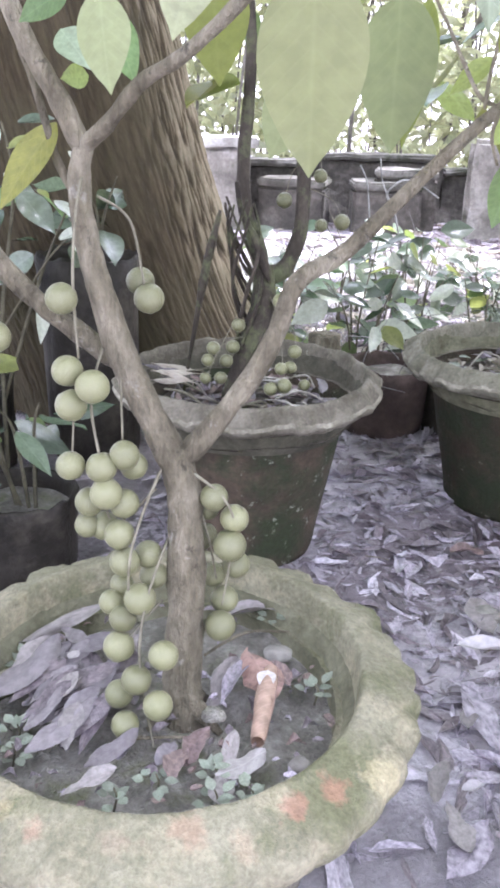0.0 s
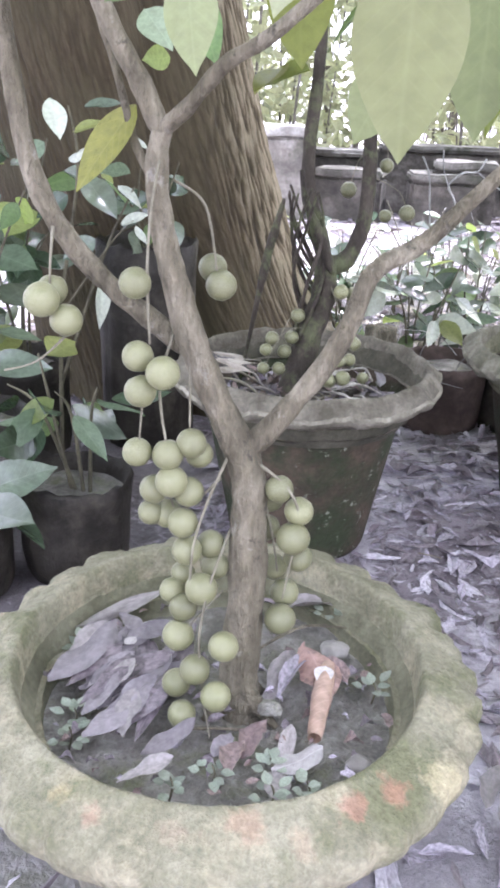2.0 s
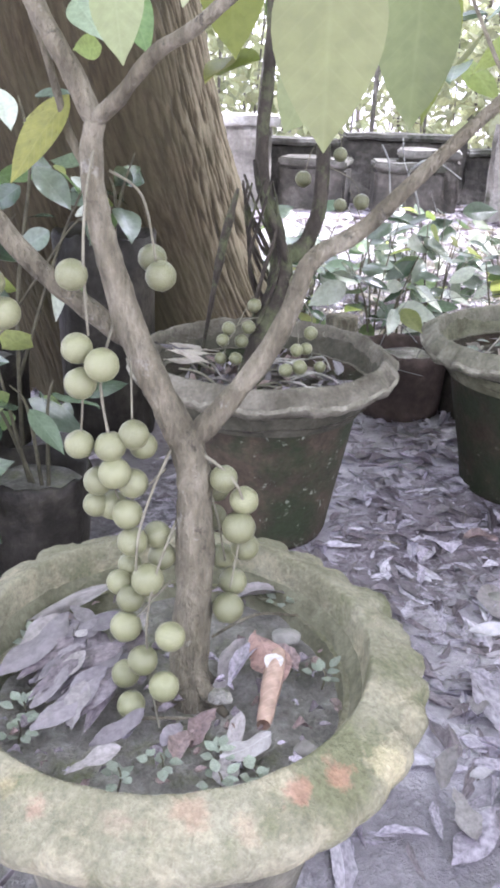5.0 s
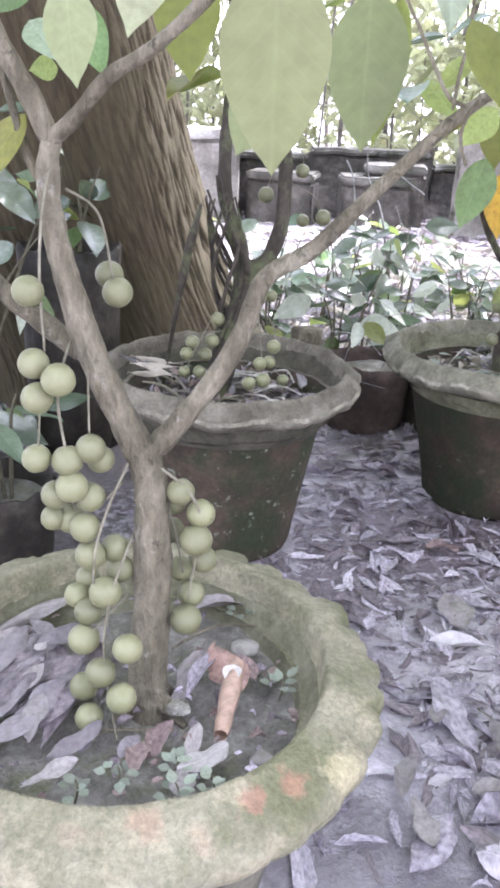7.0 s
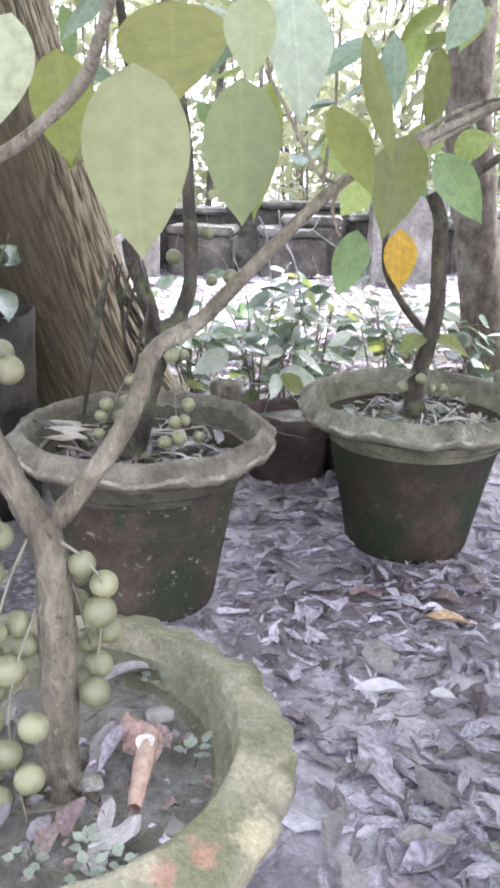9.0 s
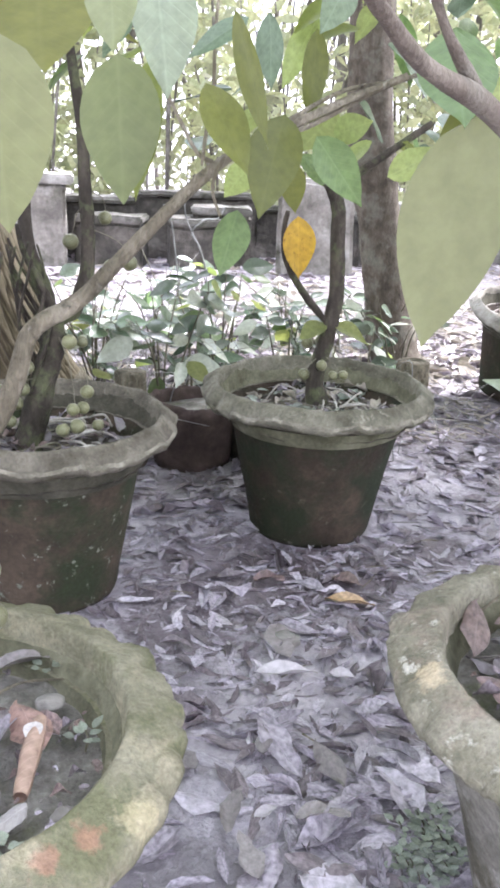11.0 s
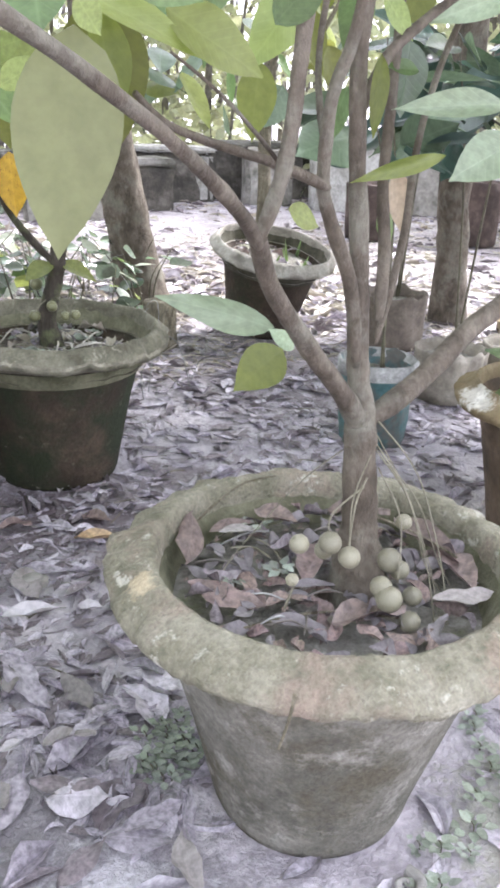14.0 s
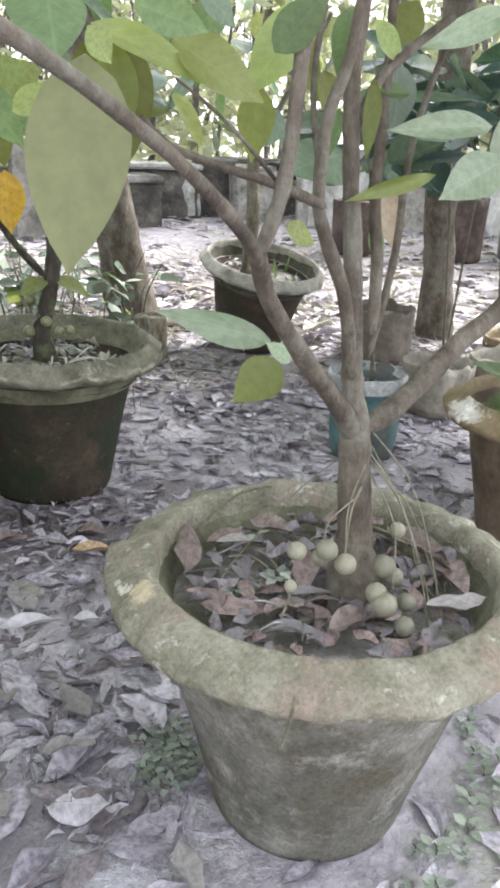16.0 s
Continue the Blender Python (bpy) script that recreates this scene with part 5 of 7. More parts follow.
# ---------------------------------------------------------------- tall trunks
def big_trunk():
    tree = thing("shade_tree", (-0.28, 2.66, 0.0), "thick leaning tree trunk with deeply furrowed brown bark", "tree")
    bm = bmesh.new()
    ridge = bm.verts.layers.float.new("ridge")
    seg = 640
    spine = [(-0.25, 2.66, -0.03, 0.49), (-0.305, 2.66, 0.12, 0.45), (-0.37, 2.65, 0.30, 0.425), (-0.45, 2.63, 0.55, 0.415), (-0.52, 2.62, 0.80, 0.41), (-0.58, 2.61, 1.05, 0.408), (-0.71, 2.60, 1.6, 0.40), (-0.95, 2.58, 2.6, 0.37)]
    path = smooth_path(spine, 30)
    rings = []
    for i, (x, y, z, r) in enumerate(path):
        ring = []
        for k in range(seg):
            t = 2 * math.pi * k / seg
            c, s = math.cos(t), math.sin(t)
            low = noise.noise((c * 1.5, s * 1.5, z * 1.5))
            bend = 1.1 * noise.noise((c * 3.0, s * 3.0, z * 2.2)) + 0.35 * noise.noise((c * 8, s * 8, z * 6.0))
            plate = min(1.0, 2.6 * abs(noise.noise((c * 24.0 + bend, s * 24.0 - bend, z * 5.0 + low))) + 0.9 * abs(noise.noise((c * 58.0 + 2 * bend, s * 58.0, z * 9.0))))
            fine = noise.noise((c * 60, s * 60, z * 22))
            turn = t if t > 3.0 else t + 2 * math.pi
            # besides relief, this pales the sunward side in the bark colour
            rugged_lit = min(1.0, max(0.24, (turn - 5.28) / 0.5))
            rr = r * (1 + 0.06 * low) + rugged_lit * 0.015 * (plate - 0.7) + 0.004 * fine
            # a deep crease where two stems have grown together
            rr *= 1 - 0.17 * math.exp(-((t - 4.93 - 0.52 * (z - 0.29)) / 0.17) ** 2)
            if z < 0.3:
                rr *= 1 + 0.10 * max(0, math.cos(5 * t + 0.6)) * (0.3 - z) / 0.3
            v = bm.verts.new((x + rr * c, y + rr * s, z))
            v[ridge] = 0.36 + rugged_lit * (plate - 0.46) * 1.15
            ring.append(v)
        rings.append(ring)
    uvl = bm.loops.layers.uv.new("UVMap")
    for i, (a, b) in enumerate(zip(rings, rings[1:])):
        for k in range(seg):
            f = bm.faces.new((a[k], a[(k + 1) % seg], b[(k + 1) % seg], b[k]))
            for lp, (du, dv) in zip(f.loops, ((0, 0), (1, 0), (1, 1), (0, 1))):
                lp[uvl].uv = ((k + du) / seg * 2.6, path[i + dv][2])
    bm.faces.new(rings[-1])
    part("trunk", bm, BARK_PLATES, tree)
    for i, (t, L) in enumerate([(-0.2, 0.45), (0.9, 0.4), (-1.2, 0.35), (3.0, 0.4), (2.1, 0.4)]):
        c, s = math.cos(t), math.sin(t)
        part("root", tube(bmesh.new(), [(-0.28 + 0.36 * c, 2.66 + 0.36 * s, 0.12, 0.10), (-0.28 + 0.52 * c, 2.66 + 0.52 * s, 0.03, 0.06), (-0.28 + (0.45 + L) * c, 2.66 + (0.45 + L) * s, -0.03, 0.03)], 14, 0.2, 0.1, i, 6), BARK, tree)


big_trunk()


def slim_trunk(path, label, mat=BARK, sides=18):
    tree = thing("shade_tree", (path[0][0], path[0][1], 0), label, "tree", "slim shade trees")
    part("trunk", tube(bmesh.new(), path, sides, 0.14, 0.08, path[0][0], 10, 0.25), mat, tree)
    return tree


slim_trunk([(1.42, 3.3, -0.03, 0.105), (1.36, 3.3, 0.25, 0.092), (1.30, 3.3, 0.55, 0.088), (1.21, 3.3, 1.1, 0.084), (1.15, 3.3, 2.4, 0.08)], "slim grey trunk behind the pots", BARK_BROWN)
slim_trunk([(2.58, 2.75, -0.03, 0.075), (2.56, 2.75, 0.3, 0.066), (2.52, 2.75, 0.75, 0.062), (2.48, 2.75, 2.4, 0.058)], "straight brown trunk among saplings", BARK_BROWN)

# ---------------------------------------------------------------- containers standing about
def grow_bag(place, r, h, mat, label, seed, rim_mat=None, name="grow_bag", category="grow bag", top=1.05):
    """A soft round bag or tub with a creased wall, rolled uneven edge and soil."""
    x, y = place
    bag = thing(name, (x, y, 0), label, category, "plastic grow bags")

    def crease(j, t, rr, z):
        n = noise.noise((math.cos(t) * 3 + seed, math.sin(t) * 3, z * 7))
        m = noise.noise((math.cos(t) * 8 + seed, math.sin(t) * 8, z * 12))
        return rr * (1 + 0.06 * n + 0.025 * m), z + (0.02 * n if j > 6 else 0)
    prof = [(r * 0.85, 0), (r * 0.93, 0.004), (r * 0.97, 0.03), (r, h * 0.3), (r * 1.0, h * 0.6), (r * 1.02, h * 0.85), (r * top, h), (r * (top - 0.05), h + 0.004), (r * (top - 0.1), h - 0.02), (r * 0.9, h - 0.05)]
    bm = lathe(bmesh.new(), prof, 64, crease)
    bm.transform(Matrix.Translation((x, y, 0)))
    part("bag_wall", bm, mat, bag)
    bm = lathe(bmesh.new(), [(r * 0.97 * (1 - j / 8) + 0.001, 0) for j in range(9)], 40, lambda j, t, rr, z: (rr, h - 0.035 + 0.012 * noise.noise((rr * math.cos(t) * 14, rr * math.sin(t) * 14, seed))))
    bm.transform(Matrix.Translation((x, y, 0)))
    part("soil", bm, POT_SOIL, bag)
    if rim_mat:
        bm = lathe(bmesh.new(), [(r * (top + 0.02), h - 0.03), (r * (top + 0.035), h + 0.004), (r * (top - 0.03), h + 0.010), (r * (top - 0.09), h - 0.015)], 64, crease)
        bm.transform(Matrix.Translation((x, y, 0)))
        part("folded_edge", bm, rim_mat, bag, "pale crusty folded edge")
    return bag


grow_bag((-0.355, 1.43), 0.10, 0.185, SACK_DARK, "dusty dark grow bag with torn folded top", 1)
grow_bag((-0.62, 1.62), 0.11, 0.22, SACK_DARK, "dark grow bag holding a leafy plant", 2)
grow_bag((-0.545, 1.33), 0.10, 0.24, SACK_DARK, "tall dark grow bag beside another", 12)
grow_bag((-0.62, 1.95), 0.11, 0.24, SACK_DARK, "black grow bag at the trunk's foot", 3)
grow_bag((-0.335, 2.07), 0.115, 0.50, SACK_DARK, "tall black grow bag leaning full of soil at the trunk", 13)
grow_bag((0.43, 2.28), 0.115, 0.19, RED_BROWN, "dark red-brown pot half hidden between larger pots", 4)
grow_bag((0.62, 2.28), 0.09, 0.20, SACK_DARK, "dark grow bag beside the red-brown pot", 5)
grow_bag((1.49, 1.72), 0.092, 0.225, TEAL, "teal plastic tub with crusty rim, holding a sapling", 6, rim_mat=SACK_PALE, top=1.12)
grow_bag((2.12, 2.52), 0.12, 0.20, SACK_BROWN, "brown sack of soil beside a trunk", 7)
grow_bag((1.93, 1.95), 0.11, 0.16, SACK_BEIGE, "pale beige grow bag with folded top", 8)
grow_bag((2.22, 1.93), 0.13, 0.15, SACK_BEIGE, "pale beige grow bag with folded top", 9)
plant_pot((1.55, 1.13), 0.235, 0.335, 6.0, "brown clay pot with yellowed rim and painted white sun flecks", body=CLAY, rim=CLAY_RIM, inner=CLAY, waves=0, wave=0.0, group="")


def block(name, lo, hi, mat, label, category, bevel=0.012, parent=None, turn=0.0, worn=0.0):
    bm = bmesh.new()
    bmesh.ops.create_cube(bm, size=1.0)
    c = [(a + b) / 2 for a, b in zip(lo, hi)]
    bm.transform(Matrix.Diagonal((*[b - a for a, b in zip(lo, hi)], 1)))
    bmesh.ops.bevel(bm, geom=bm.edges[:], offset=bevel, segments=2, affect="EDGES")
    bmesh.ops.subdivide_edges(bm, edges=[e for e in bm.edges if e.calc_length() > 0.15], cuts=5, use_grid_fill=True)
    for v in bm.verts:
        v.co += Vector((noise.noise(v.co * 6 + Vector(c)), noise.noise(v.co * 6 + Vector((3, 1, 2))), noise.noise(v.co * 6 + Vector((9, 4, 2))))) * max(worn, bevel * 0.6)
    bm.transform(Matrix.Translation(c) @ Matrix.Rotation(radians(turn), 4, "Z"))
    if parent:
        return part(name, bm, mat, parent, smooth=False)
    ob = new(name, mesh_of(name, bm, mat, False))
    return tagged(ob, label, category)


# far boundary wall with ledge and blocks
wall = thing("boundary_wall", (1.0, 6.9, 0), "low blackened boundary wall with pale cap stones", "wall")
for i in range(11):
    x0 = -4.2 + i * 0.95
    y0 = 6.75 + 0.10 * max(0, x0)
    block("wall_bay", (x0, y0, -0.05), (x0 + 0.95, y0 + 0.22, 0.36 + 0.05 * (i % 3)), WALL_DARK, "", "", 0.015, wall, worn=0.03)
    block("cap_stone", (x0 + 0.01, y0 - 0.05, 0.36 + 0.05 * (i % 3) + 0.003), (x0 + 0.94, y0 + 0.26, 0.41 + 0.05 * (i % 3)), CONCRETE_PALE if i == 7 else CAP, "", "", 0.02, wall, worn=0.016)
for i, (x, y, z, w, d) in enumerate([(0.35, 6.45, 0.30, 0.5, 0.3), (1.15, 6.4, 0.38, 0.45, 0.35), (1.0, 6.35, 0.30, 0.5, 0.4), (2.5, 6.6, 0.34, 0.6, 0.35), (-1.3, 6.5, 0.42, 0.6, 0.4)]):
    block("stone_slab", (x - w / 2, y - d / 2, z), (x + w / 2, y + d / 2, z + 0.055), CAP, "broken grey slab resting on dark masonry", "slab", 0.014, turn=7 * i - 15, worn=0.009)
    block("support_block", (x - w * 0.49, y - d * 0.46, -0.03), (x + w * 0.49, y + d * 0.46, z - 0.002), WALL_DARK, "blackened masonry block under a slab", "block", 0.02, turn=7 * i - 15)
block("concrete_block", (-0.42, 6.2, -0.03), (0.02, 6.6, 0.56), CONCRETE, "weathered concrete block with a pale top slab", "block", 0.02)
block("top_slab", (-0.5, 6.15, 0.563), (0.08, 6.65, 0.63), CONCRETE_PALE, "pale stone slab lying on the block", "slab", 0.012)
block("upright_slab", (1.50, 5.95, -0.03), (2.05, 6.05, 0.66), CONCRETE, "upright grey concrete slab", "slab", 0.03, turn=-6)
for i, (x, y, w, h) in enumerate([(3.15, 7.3, 0.62, 0.42), (3.85, 6.9, 0.42, 0.46), (4.35, 6.4, 0.55, 0.50), (5.0, 6.1, 0.5, 0.45), (5.6, 5.7, 0.6, 0.5)]):
    block("concrete_planter", (x - w / 2, y - 0.25, -0.03), (x + w / 2, y + 0.25, h), CONCRETE if i % 2 else CONCRETE_PALE, "squat grey concrete planter in the distance", "planter", 0.04, turn=-20)


# ---------------------------------------------------------------- shrubs
def shrub(place, height, spread, leaves, colours, label, seed, length=(0.065, 0.125), base_z=0.0, stems=4, low=0.33):
    rnd = random.Random(seed)
    x, y = place
    bush = thing("shrub", (x, y, base_z), label, "shrub", "leafy undergrowth")
    tips = []
    for s in range(stems):
        a = rnd.uniform(0, 6.28)
        q = spread * rnd.uniform(0.2, 1)
        top = (x + q * math.cos(a), y + q * math.sin(a), base_z + height * rnd.uniform(0.6, 1.0))
        midp = (x + 0.4 * q * math.cos(a) + rnd.uniform(-.02, .02), y + 0.4 * q * math.sin(a), base_z + height * 0.5)
        path = [(x + 0.01 * s, y, base_z - 0.02, 0.004), (*midp, 0.003), (*top, 0.0015)]
        part("stem", tube(bmesh.new(), path, 6, 0.1, 0.1, seed + s, 5), STEM, bush)
        tips.append(smooth_path(path, 8))
    for i in range(leaves):
        p = rnd.choice(tips)
        j = rnd.randrange(int(len(p) * low), len(p))
        b0 = Vector(p[j][:3])
        a = rnd.uniform(0, 6.28)
        L = rnd.uniform(*length)
        d = Vector((math.cos(a), math.sin(a), rnd.uniform(-0.7, 0.35))).normalized() * L
        o = d * rnd.uniform(0.1, 0.5)
        put_leaf(bush, b0 + o, b0 + o + d, L * rnd.uniform(0.32, 0.58), rnd.choice(colours), (0.5 + rnd.gauss(0, .3), -0.5 + rnd.gauss(0, .3), 0.72), i % 4)
    return bush


# the waxy entries put white sheen into some leaves' colour
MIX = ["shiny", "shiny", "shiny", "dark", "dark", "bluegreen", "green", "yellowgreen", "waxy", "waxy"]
SH = ["dark", "dark", "shiny", "shiny", "bluegreen", "green", "yellowgreen"]
rnd_s = random.Random(5)
UNDER = [(0.34, 2.42, 0.50, 0.2, 30), (0.55, 2.55, 0.52, 0.22, 34), (0.16, 2.95, 0.42, 0.2, 22), (0.78, 2.62, 0.46, 0.2, 28), (0.98, 2.5, 0.36, 0.2, 22)]
UNDER += [(0.15 + 0.28 * (k % 5) + rnd_s.uniform(-.08, .08), 2.95 + 0.38 * (k // 5) + rnd_s.uniform(-.1, .1), rnd_s.uniform(0.3, 0.48), 0.24, 17) for k in range(15)]
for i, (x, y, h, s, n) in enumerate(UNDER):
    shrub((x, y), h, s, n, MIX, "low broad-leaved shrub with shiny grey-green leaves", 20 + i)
for i, (x, y, h, s, n) in enumerate([(-0.36, 1.44, 0.30, 0.12, 16), (-0.62, 1.63, 0.62, 0.2, 40), (-0.62, 1.95, 0.6, 0.22, 44), (-0.33, 2.06, 0.25, 0.14, 14), (-0.85, 1.75, 0.7, 0.25, 44), (-0.95, 2.4, 0.7, 0.25, 34), (-0.52, 1.33, 0.30, 0.12, 9)]):
    shrub((x, y), h, s, n, SH, "dark glossy-leaved plant growing in a bag", 50 + i, (0.08, 0.14), (0.15, 0.15, 0.15, 0.46)[i] if i < 4 else 0)
for i, (x, y, h, s, n) in enumerate([(1.50, 1.72, 0.9, 0.16, 16), (1.95, 1.96, 1.0, 0.25, 50), (2.25, 1.95, 1.1, 0.3, 60), (2.5, 2.3, 1.2, 0.3, 60), (2.15, 2.55, 1.1, 0.25, 46), (1.56, 1.14, 0.10, 0.08, 4), (2.9, 2.6, 1.2, 0.35, 50)]):
    shrub((x, y), h, s, n, ["deep", "deep", "dark", "bluegreen", "deep"] if i != 5 else ["green", "palegreen"], "tall dark-leaved sapling in a grow bag", 80 + i, (0.15, 0.25) if i != 5 else (0.10, 0.17), 0.2 if i != 5 else 0.26, 2 if i != 5 else 4, 0.55)


# waxy sprig facing the light before the thick trunk, sheen in its pale colour
sprig = thing("shrub", (-0.47, 1.74, 0.0), "waxy plant with yellow-green leaves and whitish ones coloured as sheen", "shrub", "leafy undergrowth")
for pts in ([(-0.47, 1.74, -0.02, 0.005), (-0.45, 1.73, 0.40, 0.004), (-0.40, 1.72, 0.68, 0.003), (-0.41, 1.71, 0.80, 0.0016)],
            [(-0.46, 1.74, 0.25, 0.004), (-0.36, 1.73, 0.52, 0.003), (-0.29, 1.71, 0.66, 0.0016)],
            [(-0.45, 1.73, 0.40, 0.003), (-0.34, 1.70, 0.55, 0.002), (-0.29, 1.70, 0.60, 0.0015)]):
    part("stem", tube(bmesh.new(), pts, 6, 0.1, 0.1, pts[0][0], 5), STEM, sprig)
LIT = (0.75, -0.75, 0.8)
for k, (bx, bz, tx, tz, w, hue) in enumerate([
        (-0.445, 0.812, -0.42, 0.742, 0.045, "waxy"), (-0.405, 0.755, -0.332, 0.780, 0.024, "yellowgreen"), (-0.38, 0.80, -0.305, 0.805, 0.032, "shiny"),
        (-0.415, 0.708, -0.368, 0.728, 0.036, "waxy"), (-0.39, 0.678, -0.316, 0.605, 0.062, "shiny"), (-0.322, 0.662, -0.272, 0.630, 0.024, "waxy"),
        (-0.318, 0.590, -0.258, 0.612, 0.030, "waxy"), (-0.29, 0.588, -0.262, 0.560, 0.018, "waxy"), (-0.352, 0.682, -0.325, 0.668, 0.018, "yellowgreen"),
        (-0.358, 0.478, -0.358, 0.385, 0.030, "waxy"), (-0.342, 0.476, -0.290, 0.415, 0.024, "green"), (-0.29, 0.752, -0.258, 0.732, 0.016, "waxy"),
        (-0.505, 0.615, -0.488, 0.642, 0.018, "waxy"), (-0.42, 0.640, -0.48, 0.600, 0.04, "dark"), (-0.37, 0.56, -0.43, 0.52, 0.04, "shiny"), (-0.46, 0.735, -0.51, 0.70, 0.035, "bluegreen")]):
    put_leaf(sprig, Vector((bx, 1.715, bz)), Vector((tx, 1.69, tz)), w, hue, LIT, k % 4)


dry_shrub = thing("dry_shrub", (0.30, 3.2, 0.0), "bare pale twigs rising from the undergrowth", "shrub")
for pts in ([(0.603, 3.200, 0.292, 0.0035), (0.588, 3.200, 0.416, 0.0035), (0.560, 3.200, 0.506, 0.0035), (0.535, 3.200, 0.551, 0.0035), (0.580, 3.200, 0.596, 0.0035), (0.630, 3.200, 0.602, 0.0035), (0.657, 3.200, 0.648, 0.0035)],
            [(0.630, 3.200, 0.602, 0.0028), (0.677, 3.200, 0.570, 0.0028), (0.723, 3.200, 0.541, 0.0028)],
            [(0.421, 3.100, 0.654, 0.0030), (0.448, 3.100, 0.599, 0.0030), (0.462, 3.100, 0.505, 0.0030), (0.475, 3.100, 0.388, 0.0030), (0.479, 3.100, 0.309, 0.0030)],
            [(0.560, 3.200, 0.506, 0.0025), (0.516, 3.200, 0.594, 0.0025), (0.504, 3.200, 0.670, 0.0025)]):
    part("twig", tube(bmesh.new(), pts, 6, 0.1, 0.3, pts[0][0], 5), SACK_PALE, dry_shrub)


def dry_grass():
    rnd = random.Random(63)
    bm = bmesh.new()
    for i in range(230):
        x, y = rnd.uniform(0.05, 1.25), rnd.uniform(2.2, 4.4)
        a, L, lean = rnd.uniform(0, 6.28), rnd.uniform(0.14, 0.42), rnd.uniform(0.2, 1.1)
        mid = (x + 0.4 * L * lean * math.cos(a), y + 0.4 * L * lean * math.sin(a), 0.55 * L)
        end = (x + L * lean * math.cos(a + 0.3), y + L * lean * math.sin(a + 0.3), L * rnd.uniform(0.35, 0.95))
        tube(bm, [(x, y, -0.01, 0.0018), (*mid, 0.0015), (*end, 0.0006)], 4, 0, 0, i, 4)
    tagged(new("dry_grass", mesh_of("dry_grass", bm, SACK_PALE)), "pale dry grass stalks among the low shrubs", "dry grass", kind="stuff")
    bm = bmesh.new()
    for i in range(900):
        x, y = rnd.uniform(0.85, 3.4), rnd.uniform(2.35, 5.2)
        a, L = rnd.uniform(0, 6.28), rnd.uniform(0.05, 0.2)
        c, s, z = L * math.cos(a), L * math.sin(a), ground_height(x, y) + 0.008
        tube(bm, [(x, y, z, 0.0022), (x + 0.5 * c, y + 0.5 * s, z + rnd.uniform(0.004, 0.04), 0.002), (x + c + rnd.gauss(0, 0.02), y + s, z + rnd.uniform(0, 0.05), 0.001)], 3, 0, 0, i, 3)
    tagged(new("dry_grass", mesh_of("dry_grass", bm, LEAF["straw"])), "bleached straw lying on the open ground", "dry grass", kind="stuff")


dry_grass()


# ---------------------------------------------------------------- woods behind
def woods():
    rnd = random.Random(31)
    bm = bmesh.new()
    for i in range(480):
        a = rnd.uniform(-0.5, 1.25) if i < 300 else rnd.uniform(1.3, 5.7)
        d = rnd.uniform(8.2, 15)
        x, y = d * math.sin(a), d * math.cos(a)
        r = rnd.choice([0.008, 0.01, 0.014, 0.02, 0.04])
        lx, ly = rnd.uniform(-1.1, 1.1), rnd.uniform(-.6, .6)
        h = rnd.uniform(2.5, 6)
        tube(bm, [(x, y, -0.05, r), (x + lx * 0.3, y + ly * 0.3, h * 0.5, r * 0.9), (x + lx, y + ly, h, r * 0.5)], 6, 0.1, 0.1, i, 3)
    tagged(new("distant_stems", mesh_of("distant_stems", bm, SACK)), "thin pale stems of a distant thicket", "thicket", kind="stuff")
    verts, faces, uvs = [], [], []
    for i in range(118000):
        a = rnd.uniform(-0.55, 1.3) if i < 80000 else rnd.uniform(1.3, 5.73)
        d = rnd.uniform(8, 13)
        x, y, z = d * math.sin(a), d * math.cos(a), rnd.uniform(0.05, 4.5)
        if noise.noise((x * 0.7, y * 0.7, z * 0.9)) < -0.12:
            continue
        L = rnd.uniform(0.10, 0.26)
        m = Matrix.Translation((x, y, z)) @ Euler((rnd.uniform(-1.2, 1.2), rnd.uniform(-1.2, 1.2), rnd.uniform(0, 6.3))).to_matrix().to_4x4()
        k = len(verts)
        for u, v in ((0, 0), (-0.2, 0.4), (0.2, 0.4), (0, 1)):
            verts.append(m @ Vector((u * L, v * L, 0.06 * L * (u != 0))))
            uvs.append((u + 0.5, v))
        faces += [(k, k + 2, k + 1), (k + 1, k + 2, k + 3)]
    me = bpy.data.meshes.new("distant_leaves")
    me.from_pydata(verts, [], faces)
    uv = me.uv_layers.new(name="UVMap")
    for lp in me.loops:
        uv.data[lp.index].uv = uvs[lp.vertex_index]
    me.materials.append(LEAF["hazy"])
    tagged(new("distant_leaves", me), "sunlit pale green leaves of distant woods", "foliage", kind="stuff")


woods()


# ---------------------------------------------------------------- leaf litter
def free_ground(x, y, margin=0.0):
    for px, py, r, h in POTS:
        if (x - px) ** 2 + (y - py) ** 2 < (r * 0.56 + margin) ** 2:
            return False
    return (x - 1.55) ** 2 + (y - 1.13) ** 2 > 0.02


